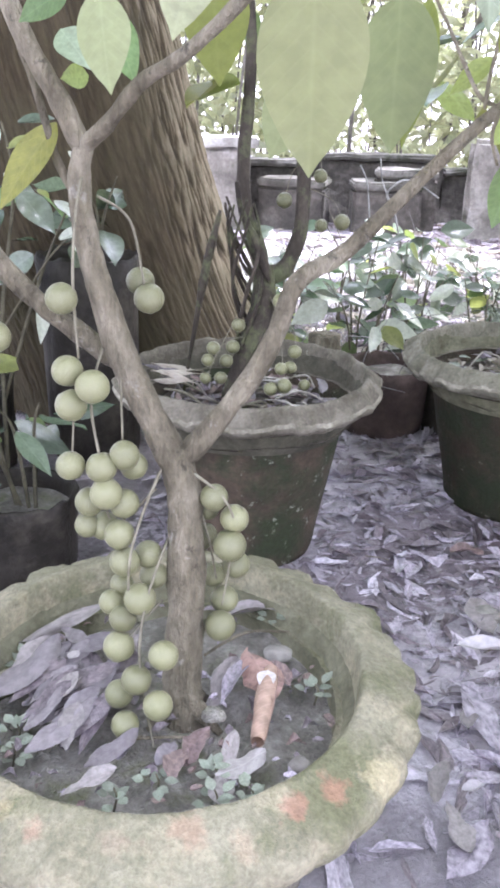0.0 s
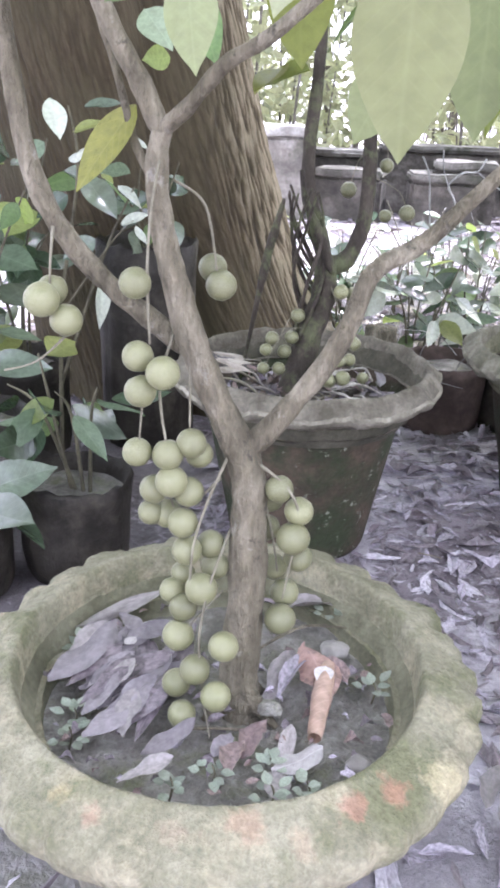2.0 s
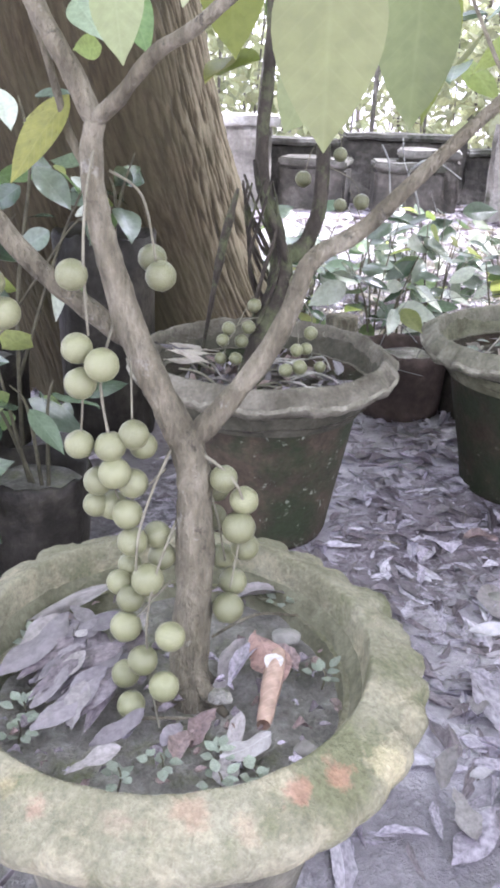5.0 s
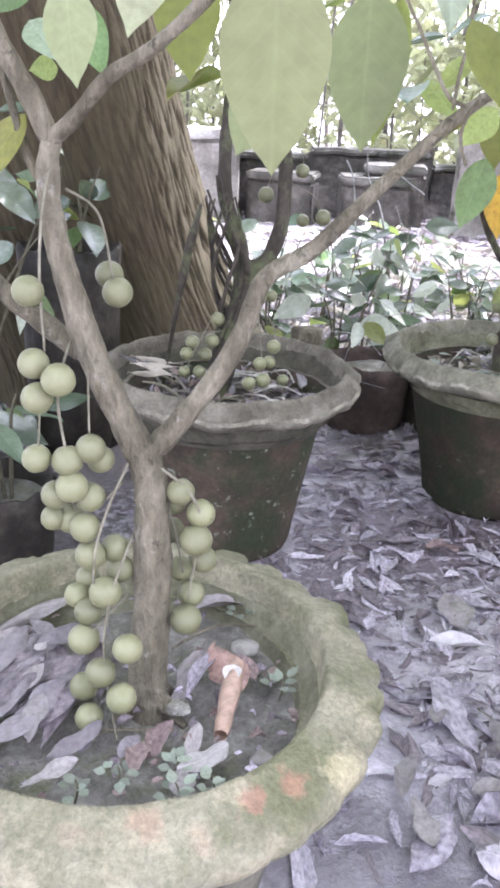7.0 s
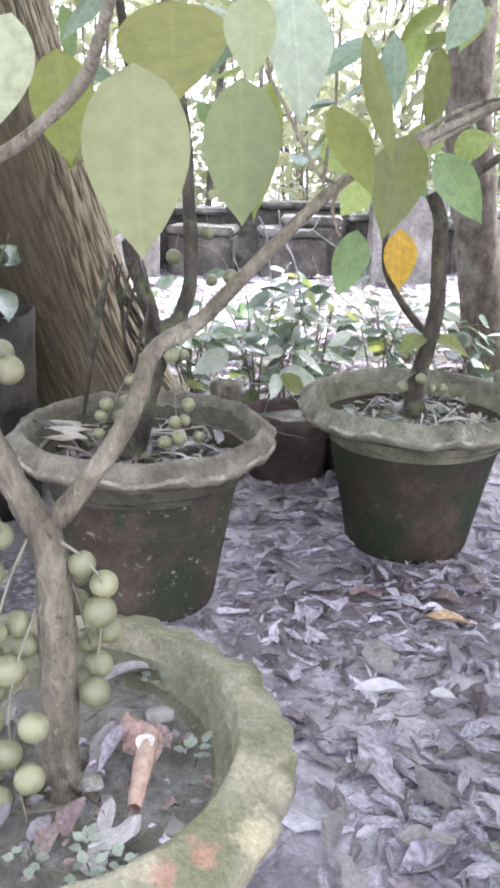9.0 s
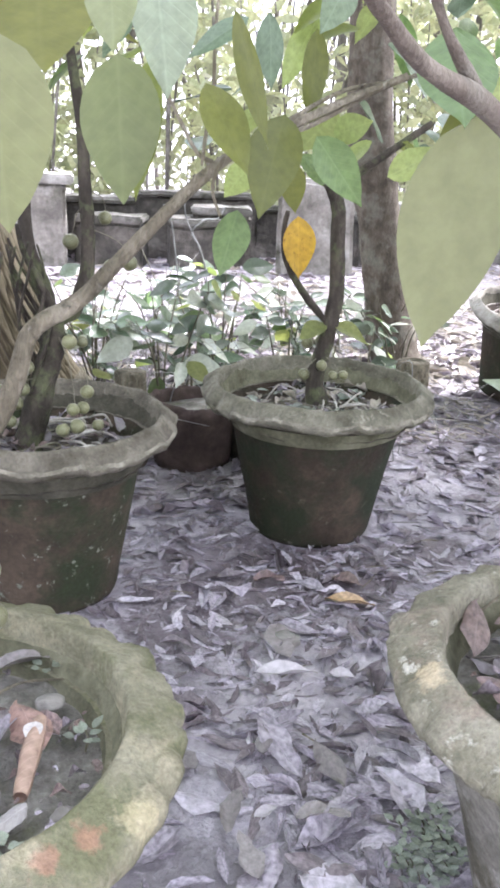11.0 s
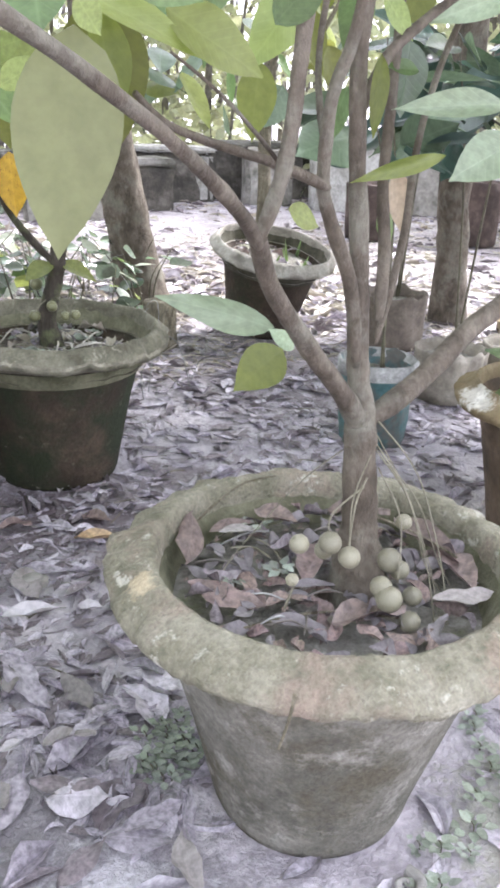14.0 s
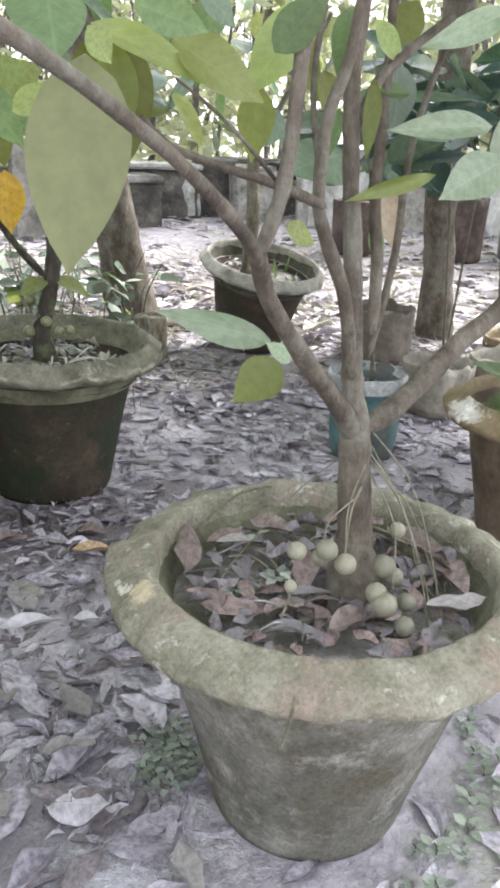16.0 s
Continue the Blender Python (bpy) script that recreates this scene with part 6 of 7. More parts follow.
def litter():
    rnd = random.Random(77)
    shapes = []
    for k in range(20):
        d, f, w = rnd.uniform(-0.35, 0.25), rnd.uniform(-0.9, 1.1), rnd.uniform(0.05, 0.16)
        b = leaf_mesh("dry", d, f, w, seed=k * 2.1, rows=5, ragged=0.8, bend=rnd.uniform(-0.45, 0.45))
        b.verts.index_update()
        uvl = b.loops.layers.uv[0]
        vuv = {}
        for fc in b.faces:
            for lp in fc.loops:
                vuv[lp.vert.index] = tuple(lp[uvl].uv)
        shapes.append(([v.co.copy() for v in b.verts], [tuple(v.index for v in fc.verts) for fc in b.faces], [vuv[i] for i in range(len(b.verts))]))
        b.free()
    packs = {"dry": ([], [], []), "drybrown": ([], [], []), "drypale": ([], [], []), "straw": ([], [], [])}
    for i in range(60000):
        if i < 34000:
            x, y = rnd.uniform(-0.9, 2.6), 0.35 + 3.6 * rnd.random() ** 1.2
        elif i < 52000:
            x, y = rnd.uniform(-1.5, 6.0), rnd.uniform(2.5, 9.5)
        else:
            x, y = rnd.gauss(0.8, 2.6), rnd.gauss(1.4, 2.4)
            if -0.9 < x < 2.6 and 0.35 < y < 4:
                continue
        if not free_ground(x, y):
            continue
        near = min(1.0, max(0.0, (1.15 - y) / 0.3))
        bare = noise.noise((x * 2.2 + 4, y * 2.2, 5.5)) + 1.5 * max(0, 1 - ((x - 0.95) ** 2 + (y - 0.48) ** 2) / 0.14) + 0.2 * near
        if x < -0.12 and y < 2.3 and rnd.random() < 0.85:
            continue
        if bare > 0.3 and rnd.random() < (0.55 if 1.0 < y < 2.4 and x > 0.2 else 0.9):
            continue
        if near > 0.5 and rnd.random() < 0.2:
            continue
        L = (0.82 if 1.1 < y < 2.8 else 1.0 if y < 2.8 else 1.5) * rnd.choice([0.018, 0.03, 0.04, 0.05, 0.06, 0.075, 0.09, 0.105] if near > 0.5 else [0.01, 0.014, 0.018, 0.024, 0.03, 0.04, 0.05, 0.06, 0.07, 0.08, 0.095]) * rnd.uniform(0.8, 1.25)
        vs, fs, us = rnd.choice(shapes)
        m = (Matrix.Translation((x, y, ground_height(x, y) + rnd.uniform(-0.001, 0.006))) @ Euler((rnd.gauss(0, 0.05), rnd.gauss(0, 0.09), rnd.uniform(0, 6.3))).to_matrix().to_4x4()
             @ Matrix.Diagonal((L * rnd.uniform(0.14, 0.42), L, L * rnd.uniform(0.12, 0.42) * (1 - 0.3 * near), 1)))
        v, f, u = packs[rnd.choice(["dry", "dry", "dry", "drypale", "drypale", "drybrown"] if near > 0.5 else ["dry", "dry", "drybrown", "drybrown"] + (["drybrown", "straw", "straw", "straw", "drypale"] if y > 2.4 else ["drybrown", "drypale"]))]
        k = len(v)
        v.extend(m @ q for q in vs)
        f.extend(tuple(k + j for j in q) for q in fs)
        u.extend(us)
    for key, (v, f, u) in packs.items():
        me = bpy.data.meshes.new("leaf_litter")
        me.from_pydata(v, [], f)
        uv = me.uv_layers.new(name="UVMap")
        idx = np.empty(len(me.loops), dtype=np.int32)
        me.loops.foreach_get("vertex_index", idx)
        uv.data.foreach_set("uv", np.array(u, dtype=np.float32)[idx].ravel())
        me.materials.append(LEAF[key])
        tagged(new("leaf_litter", me), {"dry": "grey dry leaves strewn over the earth", "drybrown": "brown dry leaves strewn over the earth", "drypale": "bleached dry leaves strewn over the earth", "straw": "straw-coloured dry leaves strewn over the far earth"}[key], "leaf litter", kind="stuff")


litter()


# ---------------------------------------------------------------- leaves, stones and weeds in the pots
def lying_leaf(name, a, b, width, colour, label, kind=4, group="", facing=(0, 0, 1), category="leaf"):
    """A single dry leaf lying from a to b."""
    ob = new(name, blade(colour, kind))
    ob.matrix_basis = leaf_matrix(a, b, width, facing)
    return tagged(ob, label, category, group)


def stone(place, size, mat, label, seed):
    bm = bmesh.new()
    bmesh.ops.create_icosphere(bm, subdivisions=3, radius=1.0)
    for v in bm.verts:
        v.co *= 1 + 0.22 * noise.noise(v.co * 1.3 + Vector((seed, 0, 0)))
    bm.transform(Matrix.Translation(place) @ Matrix.Diagonal((size, size * 0.8, size * 0.45, 1)))
    tagged(new("stone", mesh_of("stone", bm, mat)), label, "stone")


def twig(pts, label, mat=BARK):
    tagged(new("twig", mesh_of("twig", tube(bmesh.new(), pts, 7, 0.15, 0.2, pts[0][0] * 7, 6), mat)), label, "twig")


def weed(place, size, count, seed, colour="seedling", label="tiny pale green weed seedling"):
    rnd = random.Random(seed)
    x, y, z = place
    w = thing("weed", place, label, "weed", "small weeds")
    part("stem", tube(bmesh.new(), [(x, y, z - 0.01, 0.0012), (x + 0.003, y, z + size * 0.4, 0.001), (x, y + 0.004, z + size * 0.8, 0.0008)], 5, 0, 0, 0, 3), STEM, w)
    for i in range(count):
        a = i * 2.4 + rnd.uniform(-.3, .3)
        b0 = Vector((x, y, z + size * rnd.uniform(0.1, 0.8)))
        b0 += Vector((math.cos(a), math.sin(a), 0)) * rnd.uniform(0, size * 0.7)
        d = Vector((math.cos(a), math.sin(a), rnd.uniform(-0.1, 0.5))) * size * rnd.uniform(0.6, 1.0)
        put_leaf(w, b0, b0 + d, size * 0.55, colour, (0, 0, 1), 2)


SA = POTS[0][3] - 0.054
rnd = random.Random(3)
# heap of flat grey leaves at one side of the first pot
heap = random.Random(19)
ROWS_A = [((-0.137, 0.814), (-0.184, 0.719), 0.034), ((-0.141, 0.82), (-0.181, 0.744), 0.03), ((-0.099, 0.763), (-0.141, 0.724), 0.03), ((-0.073, 0.772), (-0.121, 0.712), 0.036), ((-0.081, 0.721), (-0.134, 0.653), 0.026),
          ((-0.099, 0.714), (-0.098, 0.657), 0.022), ((-0.075, 0.721), (-0.097, 0.674), 0.032), ((-0.14, 0.832), (-0.097, 0.813), 0.024), ((-0.036, 0.678), (-0.078, 0.636), 0.018), ((-0.048, 0.63), (-0.092, 0.603), 0.016)]
for i in range(30):
    x, y, a, L = heap.uniform(-0.135, -0.05), heap.uniform(0.725, 0.845), math.radians(236 + heap.gauss(0, 20)), heap.uniform(0.05, 0.095)
    tip = (x + L * math.cos(a), y + L * math.sin(a))
    if (tip[0] + 0.02) ** 2 + (tip[1] - 0.748) ** 2 < 0.166 ** 2:
        ROWS_A.insert(0, ((x, y), tip, L * heap.uniform(0.22, 0.36)))
for i, (a, b, w) in enumerate(ROWS_A):
    z = SA + 0.002 + 0.0005 * i + (0.006 if i < 30 else 0.0)
    lying_leaf("dry_leaf", (*a, z + 0.004), (*b, z - 0.003), w, ["heap", "heap", "drymud", "drybrown"][i % 4], "flat grey dry leaf heaped on the pot's soil", [10, 11, 10, 7][i % 4], "dry leaves in the pots", (heap.uniform(-.25, .25), heap.uniform(-.25, .1), 1))
for i in range(110):
    a, q = rnd.uniform(0, 6.28), 0.165 * rnd.random() ** 0.5
    x, y = POTS[0][0] + q * math.cos(a), POTS[0][1] + q * math.sin(a)
    b = rnd.uniform(0, 6.28)
    L = rnd.uniform(0.006, 0.024)
    lying_leaf("leaf_scrap", (x, y, SA + 0.003), (x + L * math.cos(b), y + L * math.sin(b), SA + 0.004), L * 0.4, rnd.choice(["dry", "drybrown", "drybrown", "rosy"]), "small scrap of dry leaf on soil", rnd.choice([4, 5, 8, 9]), "leaf scraps")
lying_leaf("dry_leaf", (0.062, 0.812, SA + 0.016), (0.088, 0.728, SA + 0.014), 0.040, "red", "reddish dry leaf curled on the soil", 11)
lying_leaf("dry_leaf", (0.106, 0.765, SA + 0.010), (0.075, 0.80, SA + 0.010), 0.018, "rosy", "reddish curled dry leaf on the soil", 4)


def rolled_leaf(a, b, r, mat, label):
    """A dry leaf curled into a loose scroll."""
    a, b = Vector(a), Vector(b)
    way = (b - a).normalized()
    side = way.cross(Vector((0, 0, 1))).normalized()
    up = side.cross(way)
    bm = bmesh.new()
    uvl = bm.loops.layers.uv.new("UVMap")
    grid = []
    for i in range(13):
        s = i / 12
        rr = r * (0.55 + 0.6 * math.sin(math.pi * (0.15 + 0.75 * s))) * (1 + 0.12 * noise.noise((s * 5, 1.0, 2.0)))
        c = a.lerp(b, s) + up * 0.003 * math.sin(5 * s)
        grid.append([(bm.verts.new(c + (side * math.cos(t) + up * math.sin(t)) * rr * (1 - 0.05 * t / 6)), (k / 18, s)) for k, t in enumerate([-1.0 + 7.4 * k / 18 for k in range(19)])])
    for ra, rb in zip(grid, grid[1:]):
        for k in range(18):
            quad = (ra[k], ra[k + 1], rb[k + 1], rb[k])
            f = bm.faces.new([q[0] for q in quad])
            for lp, q in zip(f.loops, quad):
                lp[uvl].uv = q[1]
    return tagged(new("dry_leaf", mesh_of("dry_leaf", bm, mat)), label, "leaf")


rolled_leaf((0.087, 0.785, SA + 0.012), (0.073, 0.684, SA + 0.010), 0.0088, LEAF["orange"], "orange dry leaf rolled up on the soil")
lying_leaf("dry_leaf", (0.080, 0.668, SA + 0.012), (0.036, 0.640, SA + 0.006), 0.026, "white", "whitish papery leaf beside the orange one", 11)
lying_leaf("dry_leaf", (0.084, 0.768, SA + 0.024), (0.078, 0.742, SA + 0.022), 0.018, "white", "whitish torn leaf tip on the rolled leaf", 1)
lying_leaf("dry_leaf", (0.051, 0.808, SA + 0.010), (0.026, 0.720, SA + 0.006), 0.024, "drymud", "long grey strip of dry leaf", 10)
lying_leaf("dry_leaf", (0.066, 0.80, SA + 0.012), (0.036, 0.735, SA + 0.010), 0.016, "dry", "long pale strip of dry leaf", 4)
lying_leaf("dry_leaf", (0.010, 0.654, SA + 0.010), (0.030, 0.688, SA + 0.014), 0.022, "rosy", "dark red crumpled leaf at the trunk's foot", 5)
lying_leaf("dry_leaf", (-0.006, 0.637, SA + 0.008), (0.012, 0.664, SA + 0.010), 0.022, "rosy", "dark red crumpled leaf at the trunk's foot", 5)
lying_leaf("dry_leaf", (-0.016, 0.652, SA + 0.006), (-0.004, 0.684, SA + 0.008), 0.016, "heap", "grey folded dry leaf on the soil", 4)
lying_leaf("dry_leaf", (0.052, 0.70, SA + 0.008), (0.043, 0.640, SA + 0.004), 0.014, "drymud", "grey narrow dry leaf on the soil", 1)
lying_leaf("dry_leaf", (0.036, 0.640, SA + 0.006), (0.054, 0.602, SA + 0.006), 0.022, "drymud", "grey narrow dry leaf on the soil", 10)
lying_leaf("dry_leaf", (0.10, 0.90, SA + 0.012), (0.02, 0.885, SA + 0.006), 0.02, "drymud", "pale dry leaf against the pot wall", 4)
lying_leaf("dry_leaf", (-0.12, 0.78, SA + 0.024), (-0.114, 0.796, SA + 0.024), 0.012, "white", "small pale oval leaf on the heap", 7)
lying_leaf("dry_leaf", (-0.184, 0.82, SA + 0.012), (-0.088, 0.893, SA + 0.024), 0.014, "drymud", "pale dry strip of leaf leaning in the pot", 11, facing=(0.3, -0.7, 1))
twig([(-0.054, 0.679, SA + 0.010, 0.0016), (-0.02, 0.682, SA + 0.012, 0.0016), (0.022, 0.685, SA + 0.010, 0.0012)], "thin dry twig on the soil")
twig([(0.016, 0.809, SA + 0.01, 0.0016), (0.06, 0.838, SA + 0.02, 0.0016), (0.108, 0.855, SA + 0.01, 0.0012)], "thin dry twig on the soil")
stone((0.094, 0.820, SA + 0.006), 0.016, CONCRETE, "flat rounded grey stone", 1)
stone((0.113, 0.657, SA + 0.006), 0.012, CONCRETE, "small pale pebble on soil", 2)
stone((0.030, 0.722, SA + 0.006), 0.013, POT_SOIL, "grey lump of soil at the trunk", 3)
for i, (x, y) in enumerate([(0.131, 0.758), (-0.016, 0.632), (0.034, 0.645), (0.036, 0.615), (-0.152, 0.69), (-0.172, 0.80), (0.090, 0.885), (-0.150, 0.665), (0.066, 0.622), (-0.05, 0.615)]):
    weed((x, y, SA), 0.016, 7, i)

# brown leaves in the fourth pot
SD = POTS[3][3] - 0.048
rows_d = [((0.606, 0.885, 0.03), (0.558, 0.792, 0.012), 0.034, "drybrown", 11), ((0.546, 0.755, 0.012), (0.612, 0.682, 0.010), 0.034, "redbrown", 10), ((0.63, 0.852, 0.014), (0.70, 0.832, 0.016), 0.022, "drymud", 1), ((0.725, 0.745, 0.03), (0.668, 0.70, 0.012), 0.034, "redbrown", 4),
          ((0.66, 0.625, 0.012), (0.74, 0.60, 0.012), 0.036, "redbrown", 5), ((0.785, 0.61, 0.016), (0.863, 0.597, 0.02), 0.035, "drymud", 10), ((0.86, 0.79, 0.02), (0.875, 0.655, 0.014), 0.03, "drybrown", 4),
          ((0.619, 0.86, 0.012), (0.708, 0.87, 0.014), 0.022, "drybrown", 1), ((0.70, 0.89, 0.016), (0.74, 0.83, 0.016), 0.026, "redbrown", 4), ((0.65, 0.70, 0.016), (0.71, 0.686, 0.016), 0.014, "dry", 1),
          ((0.80, 0.86, 0.01), (0.86, 0.80, 0.014), 0.03, "redbrown", 5), ((0.88, 0.70, 0.012), (0.85, 0.61, 0.012), 0.034, "redbrown", 4), ((0.60, 0.66, 0.010), (0.66, 0.62, 0.01), 0.018, "dry", 1)]
for a, b, w, c, k in rows_d:
    lying_leaf("dry_leaf", (a[0], a[1], SD + a[2]), (b[0], b[1], SD + b[2]), w, {"redbrown": "rosy", "dry": "heap", "drybrown": "rosy"}.get(c, c), "brown crumpled dry leaf on the pot's soil", k, "dry leaves in the pots", (rnd.uniform(-.3, .3), rnd.uniform(-.5, .1), 1))
for i in range(185):
    a, q = rnd.uniform(0, 6.28), 0.178 * rnd.random() ** 0.5
    x, y = POTS[3][0] + q * math.cos(a), POTS[3][1] + q * math.sin(a)
    b = rnd.uniform(0, 6.28)
    L = rnd.uniform(0.012, 0.05)
    p, q2 = Vector((x, y, SD + 0.004)), Vector((x + L * math.cos(b), y + L * math.sin(b), SD + rnd.uniform(0.003, 0.014)))
    if (q2.xy - Vector(POTS[3][:2])).length < 0.185:
        lying_leaf("leaf_scrap", p, q2, L * 0.4, rnd.choice(["heap", "drybrown", "rosy", "heap", "rosy"]), "small scrap of dry leaf on soil", rnd.choice([4, 5, 6, 8, 9]), "leaf scraps", (rnd.uniform(-.5, .5), rnd.uniform(-.5, .5), 1))
bits = random.Random(8)
for i in range(26):
    a, q, b, L = bits.uniform(0, 6.28), 0.15 * bits.random() ** 0.5, bits.uniform(0, 6.28), bits.uniform(0.03, 0.085)
    p = Vector((POTS[3][0] + q * math.cos(a), POTS[3][1] + q * math.sin(a), SD + 0.006))
    e = p + Vector((L * math.cos(b), L * math.sin(b), bits.uniform(0.0, 0.014)))
    if (e.xy - Vector(POTS[3][:2])).length < 0.17:
        twig([(*p, 0.0012), (*((p + e) / 2 + Vector((0.004, 0.003, 0.006))), 0.0013), (*e, 0.0008)], "thin pale twig on the pot's soil", (SACK_PALE, STALK, SACK)[i % 3])
weed((0.685, 0.86, SD), 0.02, 8, 31, "weed")
weed((0.655, 0.736, SD + 0.01), 0.02, 8, 32, "weed")
weed((0.60, 0.745, SD), 0.014, 6, 33, "weed")
for pts in ([(0.56, 0.66, SD + 0.005, 0.0018), (0.66, 0.645, SD + 0.012, 0.0016), (0.75, 0.60, SD + 0.006, 0.0014)], [(0.80, 0.76, SD + 0.05, 0.0018), (0.85, 0.72, SD + 0.03, 0.0016), (0.885, 0.66, SD + 0.01, 0.0014)],
            [(0.545, 0.505, 0.352, 0.0018), (0.53, 0.487, 0.345, 0.0016), (0.512, 0.472, 0.33, 0.0012)], [(0.60, 0.87, SD + 0.02, 0.0016), (0.68, 0.90, SD + 0.05, 0.0016), (0.73, 0.89, SD + 0.06, 0.0012)]):
    twig(pts, "thin dry twig caught on the pot")

# scraps in the second, third and fifth pots
def debris(k, count, depth, kinds=("drybrown", "heap", "dry", "rosy")):
    px, py, R, h = POTS[k]
    bm = bmesh.new()
    for i in range(count):
        a, q = rnd.uniform(0, 6.28), R * 0.70 * rnd.random() ** 0.5
        b = rnd.uniform(0, 6.28)
        L = rnd.uniform(0.014, 0.055)
        p = Vector((px + q * math.cos(a), py + q * math.sin(a), h - depth + rnd.uniform(0, 0.012)))
        e = p + Vector((L * math.cos(b), L * math.sin(b), rnd.uniform(0, 0.02)))
        if (e.xy - Vector((px, py))).length > R * 0.72:
            continue
        n, m = len(bm.verts), len(bm.faces)
        slot = rnd.choice([0, 0, 1, 1, 1, 2, 3, 3])
        bm.from_mesh(blade(kinds[slot], rnd.choice([1, 4, 5, 6, 8, 9])))
        bm.verts.ensure_lookup_table()
        bm.faces.ensure_lookup_table()
        bmesh.ops.transform(bm, matrix=leaf_matrix(p, e, L * rnd.uniform(0.15, 0.4), (rnd.uniform(-.4, .4), rnd.uniform(-.4, .4), 1)), verts=bm.verts[n:])
        for f in bm.faces[m:]:
            f.material_index = slot
    me = mesh_of("leaf_debris", bm, LEAF[kinds[0]])
    for c in kinds[1:]:
        me.materials.append(LEAF[c])
    return tagged(new("leaf_debris", me), "dry leaf scraps covering the pot's soil", "leaf debris", kind="stuff")


for k, n, depth in ((1, 170, 0.072), (2, 150, 0.067), (4, 60, 0.06)):
    px, py, R, h = POTS[k]
    rest = debris(k, n, depth, ("straw", "heap", "dry", "weed")) if k == 2 else debris(k, n, depth)
    if k == 4:
        rest.matrix_basis = POTS_LEAN @ Matrix.Translation((-px, -py, 0))
        continue
    for i in range(11):
        a = rnd.uniform(0, 6.28)
        q = R * rnd.uniform(0.3, 0.6)
        c, s = math.cos(a), math.sin(a)
        twig([(px + q * c, py + q * s, h - depth, 0.002), (px + q * 0.4 * c - 0.05 * s, py + q * 0.4 * s, h - depth + 0.014, 0.002), (px - q * 0.7 * s, py + q * 0.6 * c, h - depth, 0.0014)], "dry twig on pot soil", (SACK, STALK, BARK)[i % 3])
strew = random.Random(21)
for k, n, depth in ((1, 16, 0.060), (2, 16, 0.056)):
    px, py, R, h = POTS[k]
    for i in range(n):
        a, q, b, L = strew.uniform(0, 6.28), R * strew.uniform(0.15, 0.6), strew.uniform(0, 6.28), strew.uniform(0.03, 0.07)
        x, y, c, s = px + q * math.cos(a), py + q * math.sin(a), L * math.cos(b), L * math.sin(b)
        if max(math.hypot(x + c - px, y + s - py), math.hypot(x - c - px, y - s - py)) < R * 0.68:
            twig([(x - c, y - s, h - depth, 0.0016), (x + 0.01, y, h - depth + strew.uniform(0.006, 0.02), 0.0024), (x + c, y + s, h - depth + 0.004, 0.0012)], "pale dry straw on pot soil", STRAW)
for i in range(16):
    a = rnd.uniform(2.2, 3.6)
    p = Vector((-0.07 + rnd.gauss(0, 0.03), 1.60 + rnd.gauss(0, 0.05), 0.298 + rnd.uniform(0, 0.02)))
    L = rnd.uniform(0.05, 0.12)
    q = p + Vector((math.cos(a) * L, math.sin(a) * L, rnd.uniform(-0.01, 0.04)))
    if (q.xy - Vector(POTS[1][:2])).length < 0.19:
        twig([(*p, 0.0022), (*((p + q) / 2 + Vector((0, 0, 0.012))), 0.0028), (*q, 0.0016)], "pale straw heaped in the pot", SACK if i % 3 else STALK)

for i in range(9):
    p = Vector((-0.055 + rnd.gauss(0, 0.02), 1.615 + rnd.gauss(0, 0.03), 0.335 + rnd.uniform(0, 0.02)))
    q = p + Vector((-rnd.uniform(0.08, 0.125), -rnd.uniform(-0.02, 0.06), rnd.uniform(0.005, 0.035)))
    if (q.xy - Vector(POTS[1][:2])).length < 0.215:
        lying_leaf("straw", q, p, 0.011, ["straw", "heap", "straw"][i % 3], "pale strip of straw heaped in the pot", 11, "straw in the pot", (0.2, -0.6, 1), "straw")

# noticeable leaves on the ground
G = "large fallen leaves"
lying_leaf("fallen_leaf", (0.598, 1.462, 0.012), (0.690, 1.425, 0.014), 0.026, "ochre", "ochre-brown fallen leaf on the earth", 4, G)
lying_leaf("fallen_leaf", (0.47, 1.56, 0.012), (0.53, 1.53, 0.014), 0.035, "rosy", "dark reddish fallen leaf on the earth", 5, G)
lying_leaf("fallen_leaf", (0.64, 1.55, 0.012), (0.69, 1.50, 0.014), 0.035, "rosy", "dark reddish fallen leaf on the earth", 4, G)
lying_leaf("fallen_leaf", (0.405, 1.228, 0.018), (0.515, 1.212, 0.022), 0.026, "chalky", "whitish fallen leaf coloured as a sun fleck", 4, G)
